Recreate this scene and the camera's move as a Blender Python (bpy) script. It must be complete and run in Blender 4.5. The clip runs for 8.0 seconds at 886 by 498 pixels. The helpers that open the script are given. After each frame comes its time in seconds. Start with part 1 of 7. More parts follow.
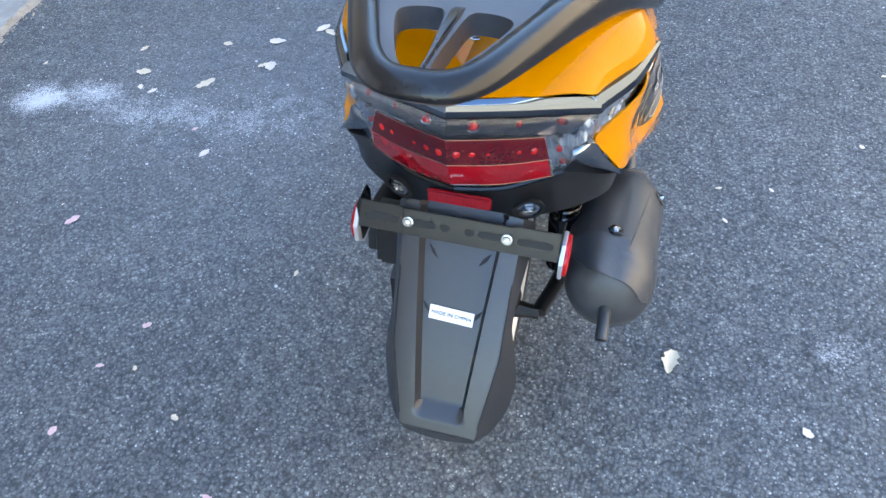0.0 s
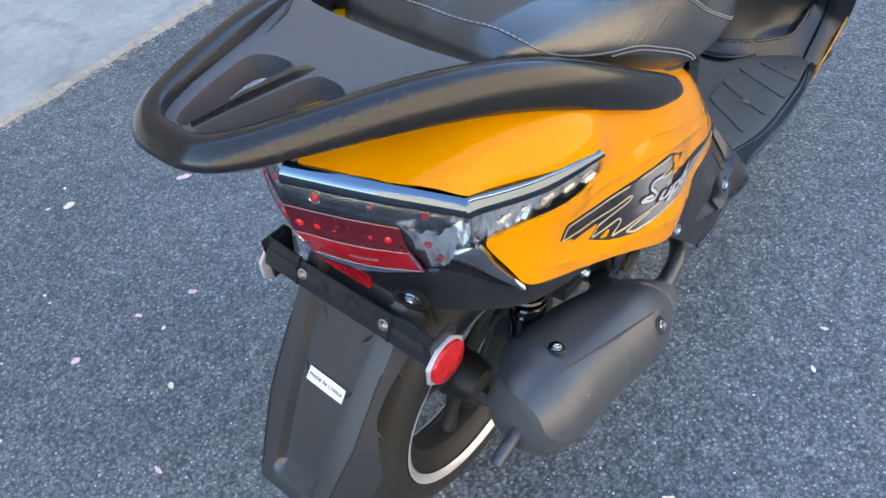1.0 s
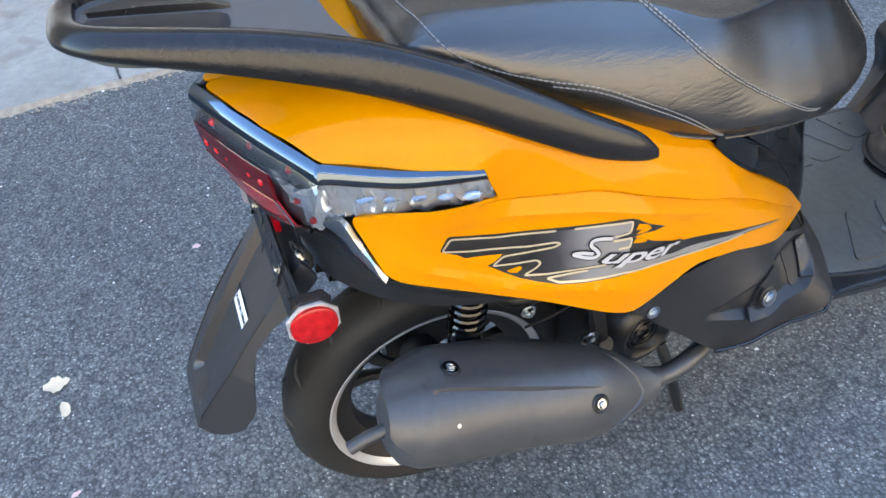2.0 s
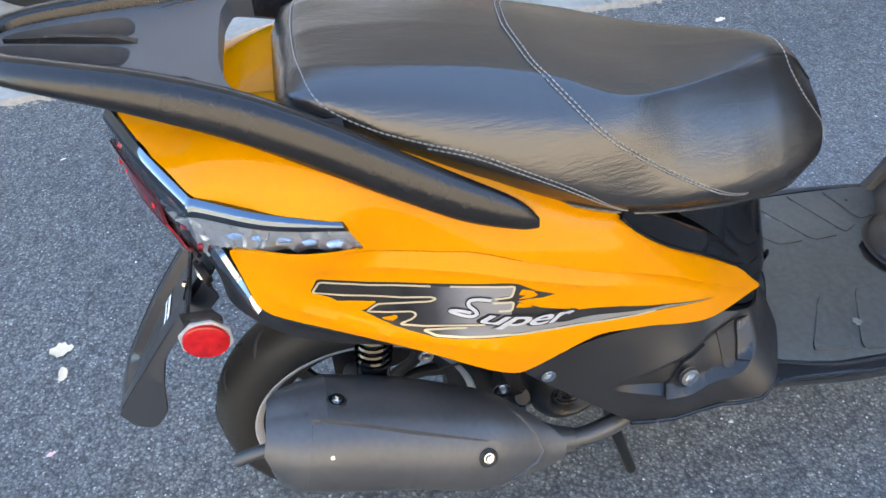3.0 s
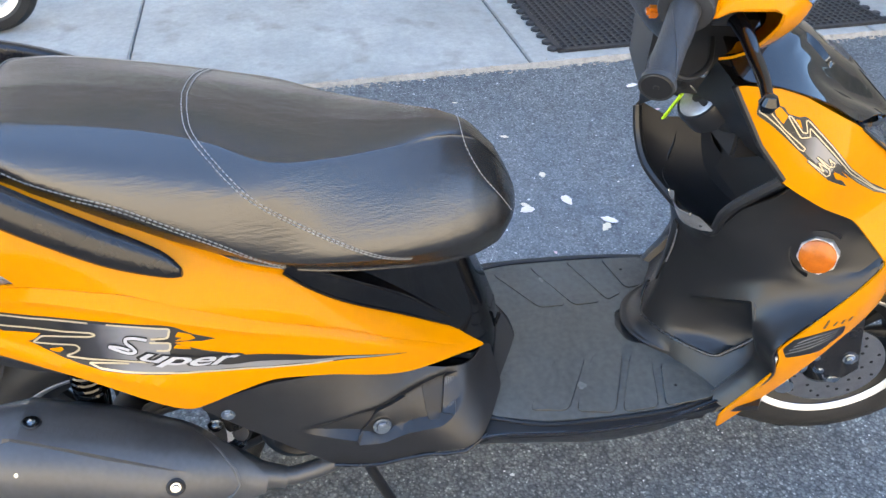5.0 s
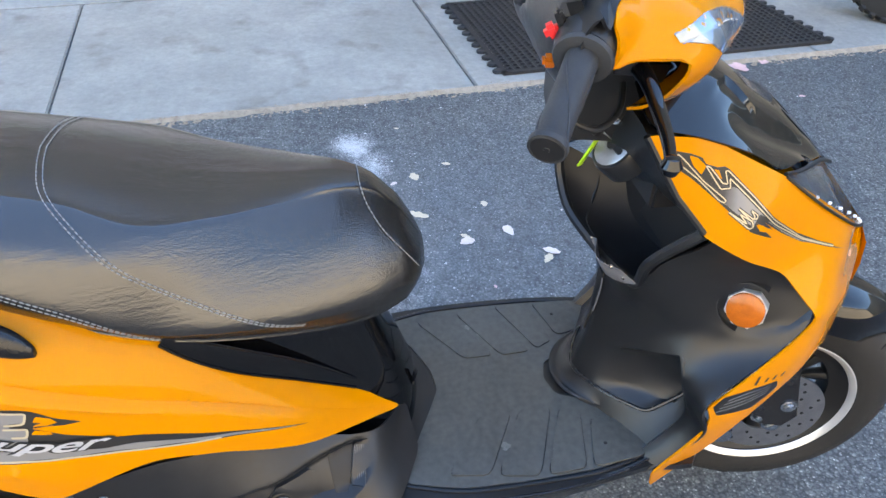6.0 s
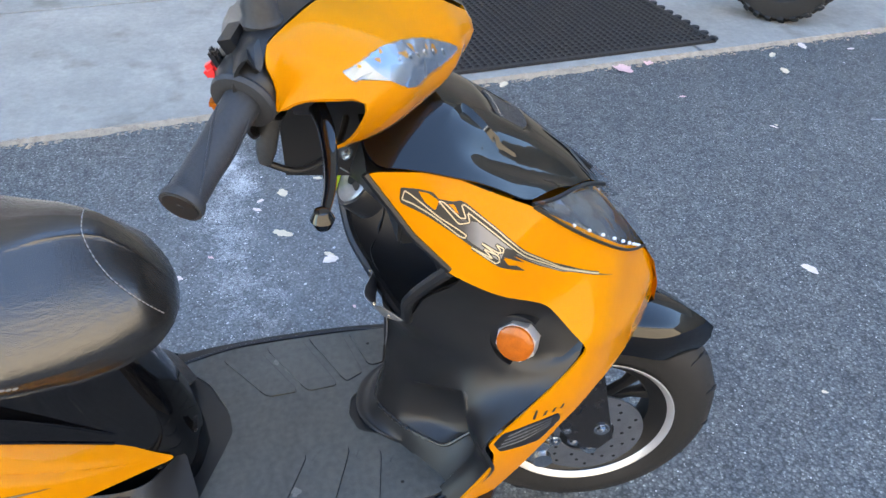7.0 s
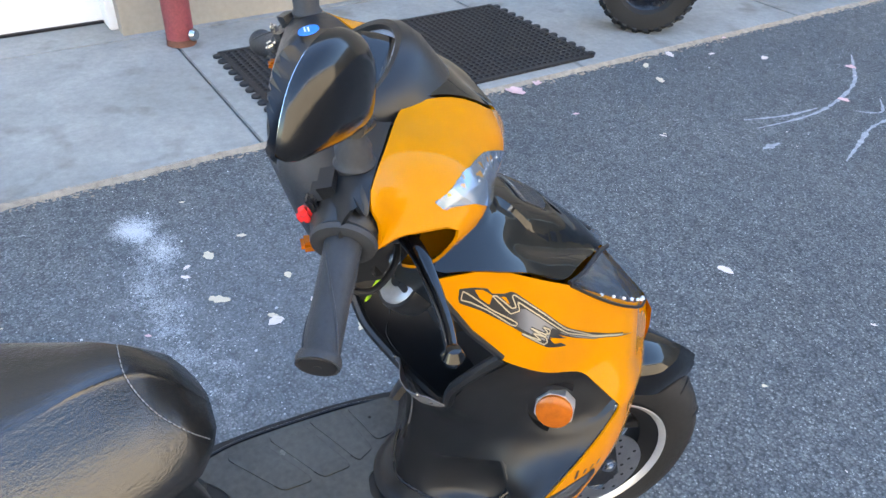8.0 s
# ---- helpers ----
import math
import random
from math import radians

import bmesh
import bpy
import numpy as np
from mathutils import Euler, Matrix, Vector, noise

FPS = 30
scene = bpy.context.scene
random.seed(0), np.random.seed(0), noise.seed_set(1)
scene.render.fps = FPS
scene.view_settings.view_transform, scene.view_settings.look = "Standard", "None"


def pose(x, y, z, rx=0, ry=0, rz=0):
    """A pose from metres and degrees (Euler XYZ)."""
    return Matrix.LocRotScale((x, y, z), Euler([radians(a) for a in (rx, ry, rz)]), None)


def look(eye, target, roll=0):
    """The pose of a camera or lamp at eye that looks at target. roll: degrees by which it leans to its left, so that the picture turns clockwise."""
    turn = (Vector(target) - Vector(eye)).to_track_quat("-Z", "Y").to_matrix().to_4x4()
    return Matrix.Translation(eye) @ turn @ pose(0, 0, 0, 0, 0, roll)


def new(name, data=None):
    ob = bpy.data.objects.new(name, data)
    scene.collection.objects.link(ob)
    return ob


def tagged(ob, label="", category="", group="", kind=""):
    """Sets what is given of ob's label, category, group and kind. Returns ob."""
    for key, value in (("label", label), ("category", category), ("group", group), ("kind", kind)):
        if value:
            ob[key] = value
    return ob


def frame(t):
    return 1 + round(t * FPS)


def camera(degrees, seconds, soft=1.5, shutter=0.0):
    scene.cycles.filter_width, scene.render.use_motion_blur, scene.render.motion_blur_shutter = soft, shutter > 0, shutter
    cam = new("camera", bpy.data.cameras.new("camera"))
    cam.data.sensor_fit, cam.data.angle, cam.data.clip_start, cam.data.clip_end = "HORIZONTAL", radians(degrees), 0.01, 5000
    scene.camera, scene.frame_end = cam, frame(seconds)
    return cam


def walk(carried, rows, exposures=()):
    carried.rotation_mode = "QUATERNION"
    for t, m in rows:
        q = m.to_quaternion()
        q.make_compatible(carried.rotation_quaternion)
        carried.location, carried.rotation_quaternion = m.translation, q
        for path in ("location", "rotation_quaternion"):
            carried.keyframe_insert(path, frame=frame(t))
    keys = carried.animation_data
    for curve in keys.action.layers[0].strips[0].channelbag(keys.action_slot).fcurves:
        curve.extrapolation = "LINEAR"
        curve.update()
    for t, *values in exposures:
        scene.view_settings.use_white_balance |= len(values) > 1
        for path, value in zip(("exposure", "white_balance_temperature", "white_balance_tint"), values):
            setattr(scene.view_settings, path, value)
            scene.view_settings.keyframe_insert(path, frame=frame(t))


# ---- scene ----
cam = camera(60.8, 8.0)
PATH = [
    (0, (0.184, -0.73, 1.22), (-0.262, 0.555, -0.246), -5.2),
    (0.5, (0.332, -0.618, 1.192), (-0.328, 0.571, -0.274), -6.8),
    (1, (0.456, -0.466, 1.183), (-0.513, 0.579, -0.221), -6.2),
    (1.2, (0.508, -0.413, 1.176), (-0.602, 0.532, -0.192), -5.6),
    (2.3, (0.737, -0.09, 1.129), (-0.721, 0.307, -0.181), -3.3),
    (2.5, (0.74, -0.038, 1.135), (-0.732, 0.31, -0.173), -3.2),
    (3, (0.757, 0.05, 1.176), (-0.746, 0.301, -0.12), -2.7),
    (3.5, (0.809, 0.161, 1.194), (-0.707, 0.354, -0.096), -1.6),
    (4, (0.855, 0.283, 1.212), (-0.679, 0.449, -0.06), -0.8),
    (4.5, (0.877, 0.376, 1.23), (-0.681, 0.56, -0.01), -0.0),
    (4.7, (0.881, 0.413, 1.235), (-0.683, 0.607, 0.003), 0.1),
    (5.8, (0.806, 0.503, 1.232), (-0.777, 0.796, 0.045), 0.9),
    (6, (0.788, 0.539, 1.232), (-0.791, 0.847, 0.043), 1.2),
    (6.5, (0.765, 0.668, 1.221), (-0.801, 1.022, 0.028), 1.4),
    (7, (0.77, 0.783, 1.244), (-0.778, 1.22, 0.056), 1.7),
    (7.5, (0.745, 0.756, 1.291), (-0.771, 1.326, 0.118), 2.0),
    (8, (0.667, 0.617, 1.326), (-0.775, 1.373, 0.166), 1.8),
]
walk(cam, [(t, look(eye, target, roll)) for t, eye, target, roll in PATH], exposures=((0.0, 3.5, 6500, 8), (1.2, 3.46, 6500, 8), (2.5, 3.5, 6500, 8), (3.2, 3.56, 6500, 8), (4.6, 3.68, 6500, 8), (5.8, 3.44, 6500, 8), (6.5, 3.42, 6500, 8), (8.0, 3.4, 6500, 8)))

# ---- light: open shade of the garage, sun from behind it ----
world = bpy.data.worlds.new("sky")
scene.world = world
world.use_nodes = True
wn = world.node_tree.nodes
sky = wn.new("ShaderNodeTexSky")
sky.sky_type = "NISHITA"
sky.sun_disc = False
sky.sun_elevation, sky.sun_rotation = radians(36), radians(-95)
sky.air_density, sky.dust_density, sky.ozone_density = 1.0, 0.3, 1.5
world.node_tree.links.new(sky.outputs[0], wn["Background"].inputs[0])
wn["Background"].inputs[1].default_value = 0.125
sun = new("sun", bpy.data.lights.new("sun", "SUN"))
sun.data.energy, sun.data.angle, sun.data.color = 4.0, radians(0.53), (1.0, 0.92, 0.8)
sun.matrix_world = look((-8, -0.7, 5.84), (0, 0, 0))


# ---- materials ----
def material(name, base, rough=0.5, metal=0.0, coat=0.0, spec=0.5, grain=None, bump=0.0, vary=0.0, vary_scale=6.0, rough_vary=0.0):
    """A principled material; grain: scale of fine relief; vary: amount of large and small colour variation."""
    m = bpy.data.materials.new(name)
    m.use_nodes = True
    nt = m.node_tree
    b = nt.nodes["Principled BSDF"]
    b.inputs["Base Color"].default_value = (*base, 1)
    b.inputs["Roughness"].default_value = rough
    b.inputs["Metallic"].default_value = metal
    b.inputs["Coat Weight"].default_value = coat
    b.inputs["Coat Roughness"].default_value = 0.04
    b.inputs["Specular IOR Level"].default_value = spec
    tc = nt.nodes.new("ShaderNodeTexCoord")
    if vary:
        a, c = nt.nodes.new("ShaderNodeTexNoise"), nt.nodes.new("ShaderNodeTexNoise")
        a.inputs["Scale"].default_value, c.inputs["Scale"].default_value = vary_scale, vary_scale * 14
        a.inputs["Detail"].default_value = c.inputs["Detail"].default_value = 5
        mix = nt.nodes.new("ShaderNodeMath")
        mix.operation = "ADD"
        rng = nt.nodes.new("ShaderNodeMapRange")
        rng.inputs["From Min"].default_value, rng.inputs["From Max"].default_value = 0.6, 1.4
        rng.inputs["To Min"].default_value, rng.inputs["To Max"].default_value = 1 - vary, 1 + vary
        mul = nt.nodes.new("ShaderNodeVectorMath")
        mul.operation = "SCALE"
        mul.inputs[0].default_value = base
        for n in (a, c):
            nt.links.new(tc.outputs["Object"], n.inputs["Vector"])
        nt.links.new(a.outputs[0], mix.inputs[0])
        nt.links.new(c.outputs[0], mix.inputs[1])
        nt.links.new(mix.outputs[0], rng.inputs[0])
        nt.links.new(rng.outputs[0], mul.inputs["Scale"])
        nt.links.new(mul.outputs[0], b.inputs["Base Color"])
        if rough_vary:
            rr = nt.nodes.new("ShaderNodeMapRange")
            rr.inputs["From Min"].default_value, rr.inputs["From Max"].default_value = 0.7, 1.3
            rr.inputs["To Min"].default_value, rr.inputs["To Max"].default_value = rough - rough_vary, rough + rough_vary
            nt.links.new(mix.outputs[0], rr.inputs[0])
            nt.links.new(rr.outputs[0], b.inputs["Roughness"])
    if grain:
        g = nt.nodes.new("ShaderNodeTexNoise")
        g.inputs["Scale"].default_value, g.inputs["Detail"].default_value = grain, 4
        bp = nt.nodes.new("ShaderNodeBump")
        bp.inputs["Strength"].default_value, bp.inputs["Distance"].default_value = bump, 0.002
        nt.links.new(tc.outputs["Object"], g.inputs["Vector"])
        nt.links.new(g.outputs[0], bp.inputs["Height"])
        nt.links.new(bp.outputs[0], b.inputs["Normal"])
    return m


def clear_lens(name, tint=(1, 1, 1)):
    """Thin clear plastic: lets light through, with a surface gloss."""
    m = bpy.data.materials.new(name)
    m.use_nodes = True
    nt = m.node_tree
    out = nt.nodes["Material Output"]
    t, g, mix, fr = (nt.nodes.new(k) for k in ("ShaderNodeBsdfTransparent", "ShaderNodeBsdfGlossy", "ShaderNodeMixShader", "ShaderNodeLayerWeight"))
    t.inputs[0].default_value = (*tint, 1)
    g.inputs["Roughness"].default_value = 0.03
    fr.inputs["Blend"].default_value = 0.25
    gain = nt.nodes.new("ShaderNodeMath")
    gain.operation = "MULTIPLY_ADD"
    gain.inputs[1].default_value, gain.inputs[2].default_value = 0.3, 0.03
    nt.links.new(fr.outputs["Facing"], gain.inputs[0])
    nt.links.new(gain.outputs[0], mix.inputs[0])
    nt.links.new(t.outputs[0], mix.inputs[1])
    nt.links.new(g.outputs[0], mix.inputs[2])
    nt.links.new(mix.outputs[0], out.inputs[0])
    return m


YELLOW = material("yellow_paint", (0.53, 0.197, 0.0001), 0.05, 0.0, 0.0, 0.13, vary=0.03, vary_scale=4)
BLACK = material("black_plastic", (0.0095, 0.01, 0.0115), 0.36, 0, 0, 0.48, 900, 0.12, 0.25, 5, 0.06)
SATIN = material("satin_black", (0.012, 0.012, 0.0135), 0.25, 0, 0, 0.5, 700, 0.05, 0.2, 5, 0.05)
GREYPL = material("worn_grey_plastic", (0.013, 0.0135, 0.015), 0.38, 0, 0, 0.45, 800, 0.15, 0.3, 6, 0.08)
MUDPL = material("mudguard_plastic", (0.022, 0.0225, 0.025), 0.34, 0, 0, 0.65, 800, 0.1, 0.2, 6, 0.05)
GLOSS = material("gloss_black", (0.003, 0.003, 0.0035), 0.05, 0, 0.0, 0.5)
CHROME = material("chrome", (0.47, 0.49, 0.52), 0.06, 1.0)
STEEL = material("zinc_steel", (0.5, 0.51, 0.52), 0.24, 1.0, vary=0.15, vary_scale=60)
ALLOY = material("machined_alloy", (0.55, 0.55, 0.56), 0.32, 0.55, vary=0.1, vary_scale=40)
BRIGHTFACET = material("bright_lamp_facets", (0.58, 0.6, 0.64), 0.14, 0.5, 0.0, 0.6, vary=0.2, vary_scale=90)
SILVERY = material("lamp_reflector", (0.26, 0.31, 0.38), 0.16, 0.55, 0.0, 0.6, vary=0.2, vary_scale=90)
RUBBER = material("tyre_rubber", (0.017, 0.0165, 0.016), 0.6, 0, 0, 0.35, 500, 0.2, 0.45, 9, 0.1)
GRIPRUB = material("grip_rubber", (0.03, 0.032, 0.036), 0.55, 0, 0, 0.4, 900, 0.3, 0.25, 20)
MUFFLER = material("heat_paint_black", (0.045, 0.046, 0.048), 0.36, 0.0, 0, 0.6, 1200, 0.15, 0.25, 9, 0.06)
DARK = material("dark_frame", (0.01, 0.01, 0.011), 0.5, 0, 0, 0.4)
RED = material("red_reflector", (0.36, 0.006, 0.008), 0.2, 0, 0.0, 0.5, vary=0.5, vary_scale=90)
ORANGE = material("amber_reflector", (0.4, 0.095, 0.002), 0.2, 0, 0.0, 0.5, vary=0.35, vary_scale=90)
WHITE = material("white_label", (0.8, 0.8, 0.8), 0.5)
INK = material("black_ink", (0.012, 0.012, 0.012), 0.45)
SILVER = material("silver_decal", (0.2, 0.2, 0.205), 0.35, 0.15, 0.0, 0.4, vary=0.5, vary_scale=9)
CREAM = material("cream_decal_line", (0.46, 0.39, 0.26), 0.35, 0.2, 0.5)
LENS = clear_lens("clear_lens", (0.93, 0.95, 0.97))
REDLENS = material("red_lens", (0.26, 0.002, 0.008), 0.04, 0, 0.0, 0.8, vary=0.3, vary_scale=20)
LIME = material("lime_key_tag", (0.45, 0.75, 0.03), 0.4)
SCREWRED = material("red_switch", (0.75, 0.03, 0.03), 0.35)
BLUE = material("blue_sticker", (0.02, 0.2, 0.75), 0.4)


# ---- mesh helpers ----
def part(name, bm, mat, parent=None, label="", angle=40):
    """One mesh object from a bmesh; under a parent if given."""
    bm.normal_update()
    me = bpy.data.meshes.new(name)
    bm.to_mesh(me)
    bm.free()
    for p in me.polygons:
        p.use_smooth = True
    me.set_sharp_from_angle(angle=radians(angle))
    for one in mat if isinstance(mat, (list, tuple)) else (mat,):
        me.materials.append(one)
    ob = new(name, me)
    if parent:
        ob.parent = parent
    if label:
        ob["label"] = label
    return ob


def curve(pts, n=8, closed=False):
    """Points of a Catmull-Rom spline through pts, n steps to a span."""
    p = [Vector(q) for q in pts]
    out, m = [], len(p)
    for i in range(m if closed else m - 1):
        a, b, c, d = (p[(i + k) % m] if closed else p[min(max(i + k, 0), m - 1)] for k in (-1, 0, 1, 2))
        for k in range(n):
            t = k / n
            out.append(0.5 * (2 * b + (c - a) * t + (2 * a - 5 * b + 4 * c - d) * t * t + (3 * b - a - 3 * c + d) * t**3))
    if not closed:
        out.append(p[-1])
    return out


def mixed(pts, n=5, r=0.25):
    """A closed outline of straight runs with rounded corners."""
    p = [Vector(q) for q in pts]
    out = []
    for i, b in enumerate(p):
        a, c = p[i - 1], p[(i + 1) % len(p)]
        u, v = b + (a - b) * r, b + (c - b) * r
        ka, kc = min(1, 0.03 / max(1e-6, (u - b).length)), min(1, 0.03 / max(1e-6, (v - b).length))
        u, v = b + (u - b) * ka, b + (v - b) * kc
        out += [(1 - t) ** 2 * u + 2 * t * (1 - t) * b + t * t * v for t in (k / n for k in range(n + 1))]
    return out


def dense(loop, step):
    out = []
    for i, b in enumerate(loop):
        a = loop[i - 1]
        k = max(1, int((b - a).length / step))
        out += [a + (b - a) * (j / k) for j in range(1, k + 1)]
    return out


def inside(x, y, loop):
    c = False
    for i in range(len(loop)):
        (x1, y1), (x2, y2) = loop[i - 1][:2], loop[i][:2]
        if (y1 > y) != (y2 > y) and x < (x2 - x1) * (y - y1) / (y2 - y1) + x1:
            c = not c
    return c


import mathutils


def sheet(loop, fn, thick=0.003, step=0.015, flip=False, lift=0.0, lines=()):
    """A curved panel: the outline loop in (u, v), laid on the surface fn(u, v), with thickness behind it; lines: creases that the mesh follows."""
    loop = dense([Vector(q[:2]) for q in loop], step)
    n = len(loop)
    us, vs = [q.x for q in loop], [q.y for q in loop]
    verts = list(loop)
    lx, ly = np.array(us), np.array(vs)
    px, py = np.roll(lx, 1), np.roll(ly, 1)
    u = min(us) + step / 2
    row = 0
    while u < max(us):
        v = np.arange(min(vs) + (step / 2 if row % 2 else step), max(vs), step)[:, None]
        if len(v):
            cross = ((py > v) != (ly > v)) & (u < (lx - px) * (v - py) / np.where(ly == py, 1, ly - py) + px)
            ok = (cross.sum(1) % 2 == 1) & (((lx - u) ** 2 + (ly - v) ** 2).min(1) > (0.45 * step) ** 2)
            verts += [Vector((u, float(q))) for q in v[ok, 0]]
        u += step * 0.87
        row += 1
    links = [(i, (i + 1) % n) for i in range(n)]
    if lines:
        cr = [[Vector(q[:2]) for q in one] for one in lines]
        cx, cy = np.array([q.x for one in cr for q in one]), np.array([q.y for one in cr for q in one])
        verts = verts[:n] + [q for q in verts[n:] if ((cx - q.x) ** 2 + (cy - q.y) ** 2).min() > (0.4 * step) ** 2]
        for one in cr:
            k = len(verts)
            run = [q for q in one if inside(q.x, q.y, loop)]
            verts += run
            links += [(k + i, k + i + 1) for i in range(len(run) - 1) if (run[i + 1] - run[i]).length < 0.03]
    co, ed, fa, *_ = mathutils.geometry.delaunay_2d_cdt(verts, links, [], 1, 1e-6)
    bm = bmesh.new()
    sign = -1 if flip else 1
    front, back = [], []
    for q in co:
        p = Vector(fn(q.x, q.y))
        e = 0.002
        nn = (Vector(fn(q.x + e, q.y)) - Vector(fn(q.x - e, q.y))).cross(Vector(fn(q.x, q.y + e)) - Vector(fn(q.x, q.y - e))).normalized() * sign
        front.append(bm.verts.new(p + nn * lift))
        back.append(bm.verts.new(p + nn * (lift - thick)))
    used = {}
    for f in fa:
        f = list(f)
        tri = [front[i] for i in f]
        if flip:
            tri.reverse()
        bm.faces.new(tri)
        bm.faces.new([back[i] for i in (f if flip else f[::-1])])
        for a, b in zip(f, f[1:] + f[:1]):
            used[(a, b)] = 1
    for a, b in used:
        if (b, a) not in used:
            q = [front[b], front[a], back[a], back[b]]
            bm.faces.new(q[::-1] if flip else q)
    return bm


def loft(rings, caps=True, closed=True):
    bm = bmesh.new()
    rows = [[bm.verts.new(p) for p in ring] for ring in rings]
    k = len(rows[0])
    for a, b in zip(rows, rows[1:]):
        for i in range(k if closed else k - 1):
            j = (i + 1) % k
            bm.faces.new((a[i], a[j], b[j], b[i]))
    if caps:
        bm.faces.new(rows[0][::-1])
        bm.faces.new(rows[-1])
    bmesh.ops.recalc_face_normals(bm, faces=bm.faces)
    return bm


def tube(path, radius, seg=12, squash=1.0, bm=None):
    """A round bar along path; radius is one number or one for each point."""
    p = [Vector(q) for q in path]
    rings, up = [], None
    for i, q in enumerate(p):
        t = (p[min(i + 1, len(p) - 1)] - p[max(i - 1, 0)]).normalized()
        if up is None:
            up = t.orthogonal().normalized()
        up = (up - t * up.dot(t)).normalized()
        side = t.cross(up)
        r = radius[i] if isinstance(radius, (list, tuple)) else radius
        rings.append([q + (up * math.cos(a) + side * math.sin(a) * squash) * r for a in (2 * math.pi * k / seg for k in range(seg))])
    made = loft(rings)
    return join(bm, made) if bm else made


def join(bm, other):
    me = bpy.data.meshes.new("tmp")
    other.to_mesh(me)
    other.free()
    bm.from_mesh(me)
    bpy.data.meshes.remove(me)
    return bm


def lathe(profile, seg=32, m=None, arc=2 * math.pi):
    """Revolve (r, h) pairs about z, then lay by the pose m."""
    bm = bmesh.new()
    full = abs(arc - 2 * math.pi) < 1e-6
    rows = [[bm.verts.new((r * math.cos(a), r * math.sin(a), h)) for r, h in profile] for a in (arc * k / seg for k in range(seg if full else seg + 1))]
    for i in range(seg):
        a, b = rows[i], rows[(i + 1) % len(rows)]
        for j in range(len(profile) - 1):
            bm.faces.new((a[j], b[j], b[j + 1], a[j + 1]))
    bmesh.ops.remove_doubles(bm, verts=bm.verts, dist=1e-6)
    bmesh.ops.recalc_face_normals(bm, faces=bm.faces)
    if m:
        bmesh.ops.transform(bm, matrix=m, verts=bm.verts)
    return bm


def block(size, m=None, bevel=0.003, seg=2):
    bm = bmesh.new()
    bmesh.ops.create_cube(bm, size=1)
    bmesh.ops.scale(bm, vec=size, verts=bm.verts)
    if bevel:
        bmesh.ops.bevel(bm, geom=bm.edges[:], offset=bevel, segments=seg, affect="EDGES")
    if m:
        bmesh.ops.transform(bm, matrix=m, verts=bm.verts)
    return bm


def prism(loop, z0, z1, m=None, bevel=0.0):
    """Extrude a flat outline (x, y) from z0 to z1."""
    bm = bmesh.new()
    lo, hi = [bm.verts.new((q[0], q[1], z0)) for q in loop], [bm.verts.new((q[0], q[1], z1)) for q in loop]
    top = bm.faces.new(hi)
    bm.faces.new(lo[::-1])
    for i in range(len(loop)):
        j = (i + 1) % len(loop)
        bm.faces.new((lo[i], lo[j], hi[j], hi[i]))
    bmesh.ops.recalc_face_normals(bm, faces=bm.faces)
    if bevel:
        bmesh.ops.bevel(bm, geom=[e for f in bm.faces if len(f.verts) > 4 for e in f.edges], offset=bevel, segments=2, affect="EDGES")
    if m:
        bmesh.ops.transform(bm, matrix=m, verts=bm.verts)
    return bm


def aim(at, way, roll=0.0):
    """A pose at a place whose z axis points along way."""
    return Matrix.Translation(at) @ Vector(way).to_track_quat("Z", "Y").to_matrix().to_4x4() @ pose(0, 0, 0, 0, 0, roll)


def bolt(at, way, parent, r=0.006, h=0.005, name="bolt", mat=None):
    """A hexagon-head screw with a washer."""
    bm = lathe([(0, 0), (r * 1.5, 0), (r * 1.5, h * 0.3), (r * 1.05, h * 0.35)], 20)
    join(bm, prism([(r * math.cos(a), r * math.sin(a)) for a in (math.pi * k / 3 for k in range(6))], h * 0.3, h, None, r * 0.12))
    join(bm, lathe([(r * 0.5, h), (r * 0.45, h * 1.15), (0, h * 1.2)], 12))
    bmesh.ops.transform(bm, matrix=aim(at, way), verts=bm.verts)
    return part(name, bm, mat or STEEL, parent)


def tps(anchors):
    """A smooth surface: value at (u, v) by a thin-plate spline through a few stations (u, v, value)."""
    a = np.array(anchors, float)

    def kern(r2):
        return np.where(r2 > 1e-12, r2 * np.log(r2 + 1e-12), 0)

    n = len(a)
    r2 = ((a[:, None, :2] - a[None, :, :2]) ** 2).sum(-1)
    k = np.zeros((n + 3, n + 3))
    k[:n, :n] = kern(r2) + np.eye(n) * 1e-5
    k[:n, n:] = np.c_[np.ones(n), a[:, :2]]
    k[n:, :n] = k[:n, n:].T
    w = np.linalg.solve(k, np.r_[a[:, 2], 0, 0, 0])

    def value(u, v):
        r2 = (a[:, 0] - u) ** 2 + (a[:, 1] - v) ** 2
        return float(w[:n] @ kern(r2) + w[n] + w[n + 1] * u + w[n + 2] * v)

    return value


def table(rows):
    """Smooth interpolation in a small table: rows of (x, a, b, ...), cosine-free cubic."""
    r = np.array(rows, float)

    def value(x):
        i = int(np.clip(np.searchsorted(r[:, 0], x) - 1, 0, len(r) - 2))
        t = np.clip((x - r[i, 0]) / (r[i + 1, 0] - r[i, 0]), 0, 1)
        p0, p1, p2, p3 = r[max(i - 1, 0), 1:], r[i, 1:], r[i + 1, 1:], r[min(i + 2, len(r) - 1), 1:]
        return 0.5 * (2 * p1 + (p2 - p0) * t + (2 * p0 - 5 * p1 + 4 * p2 - p3) * t * t + (3 * p1 - p0 - 3 * p2 + p3) * t**3)

    return value


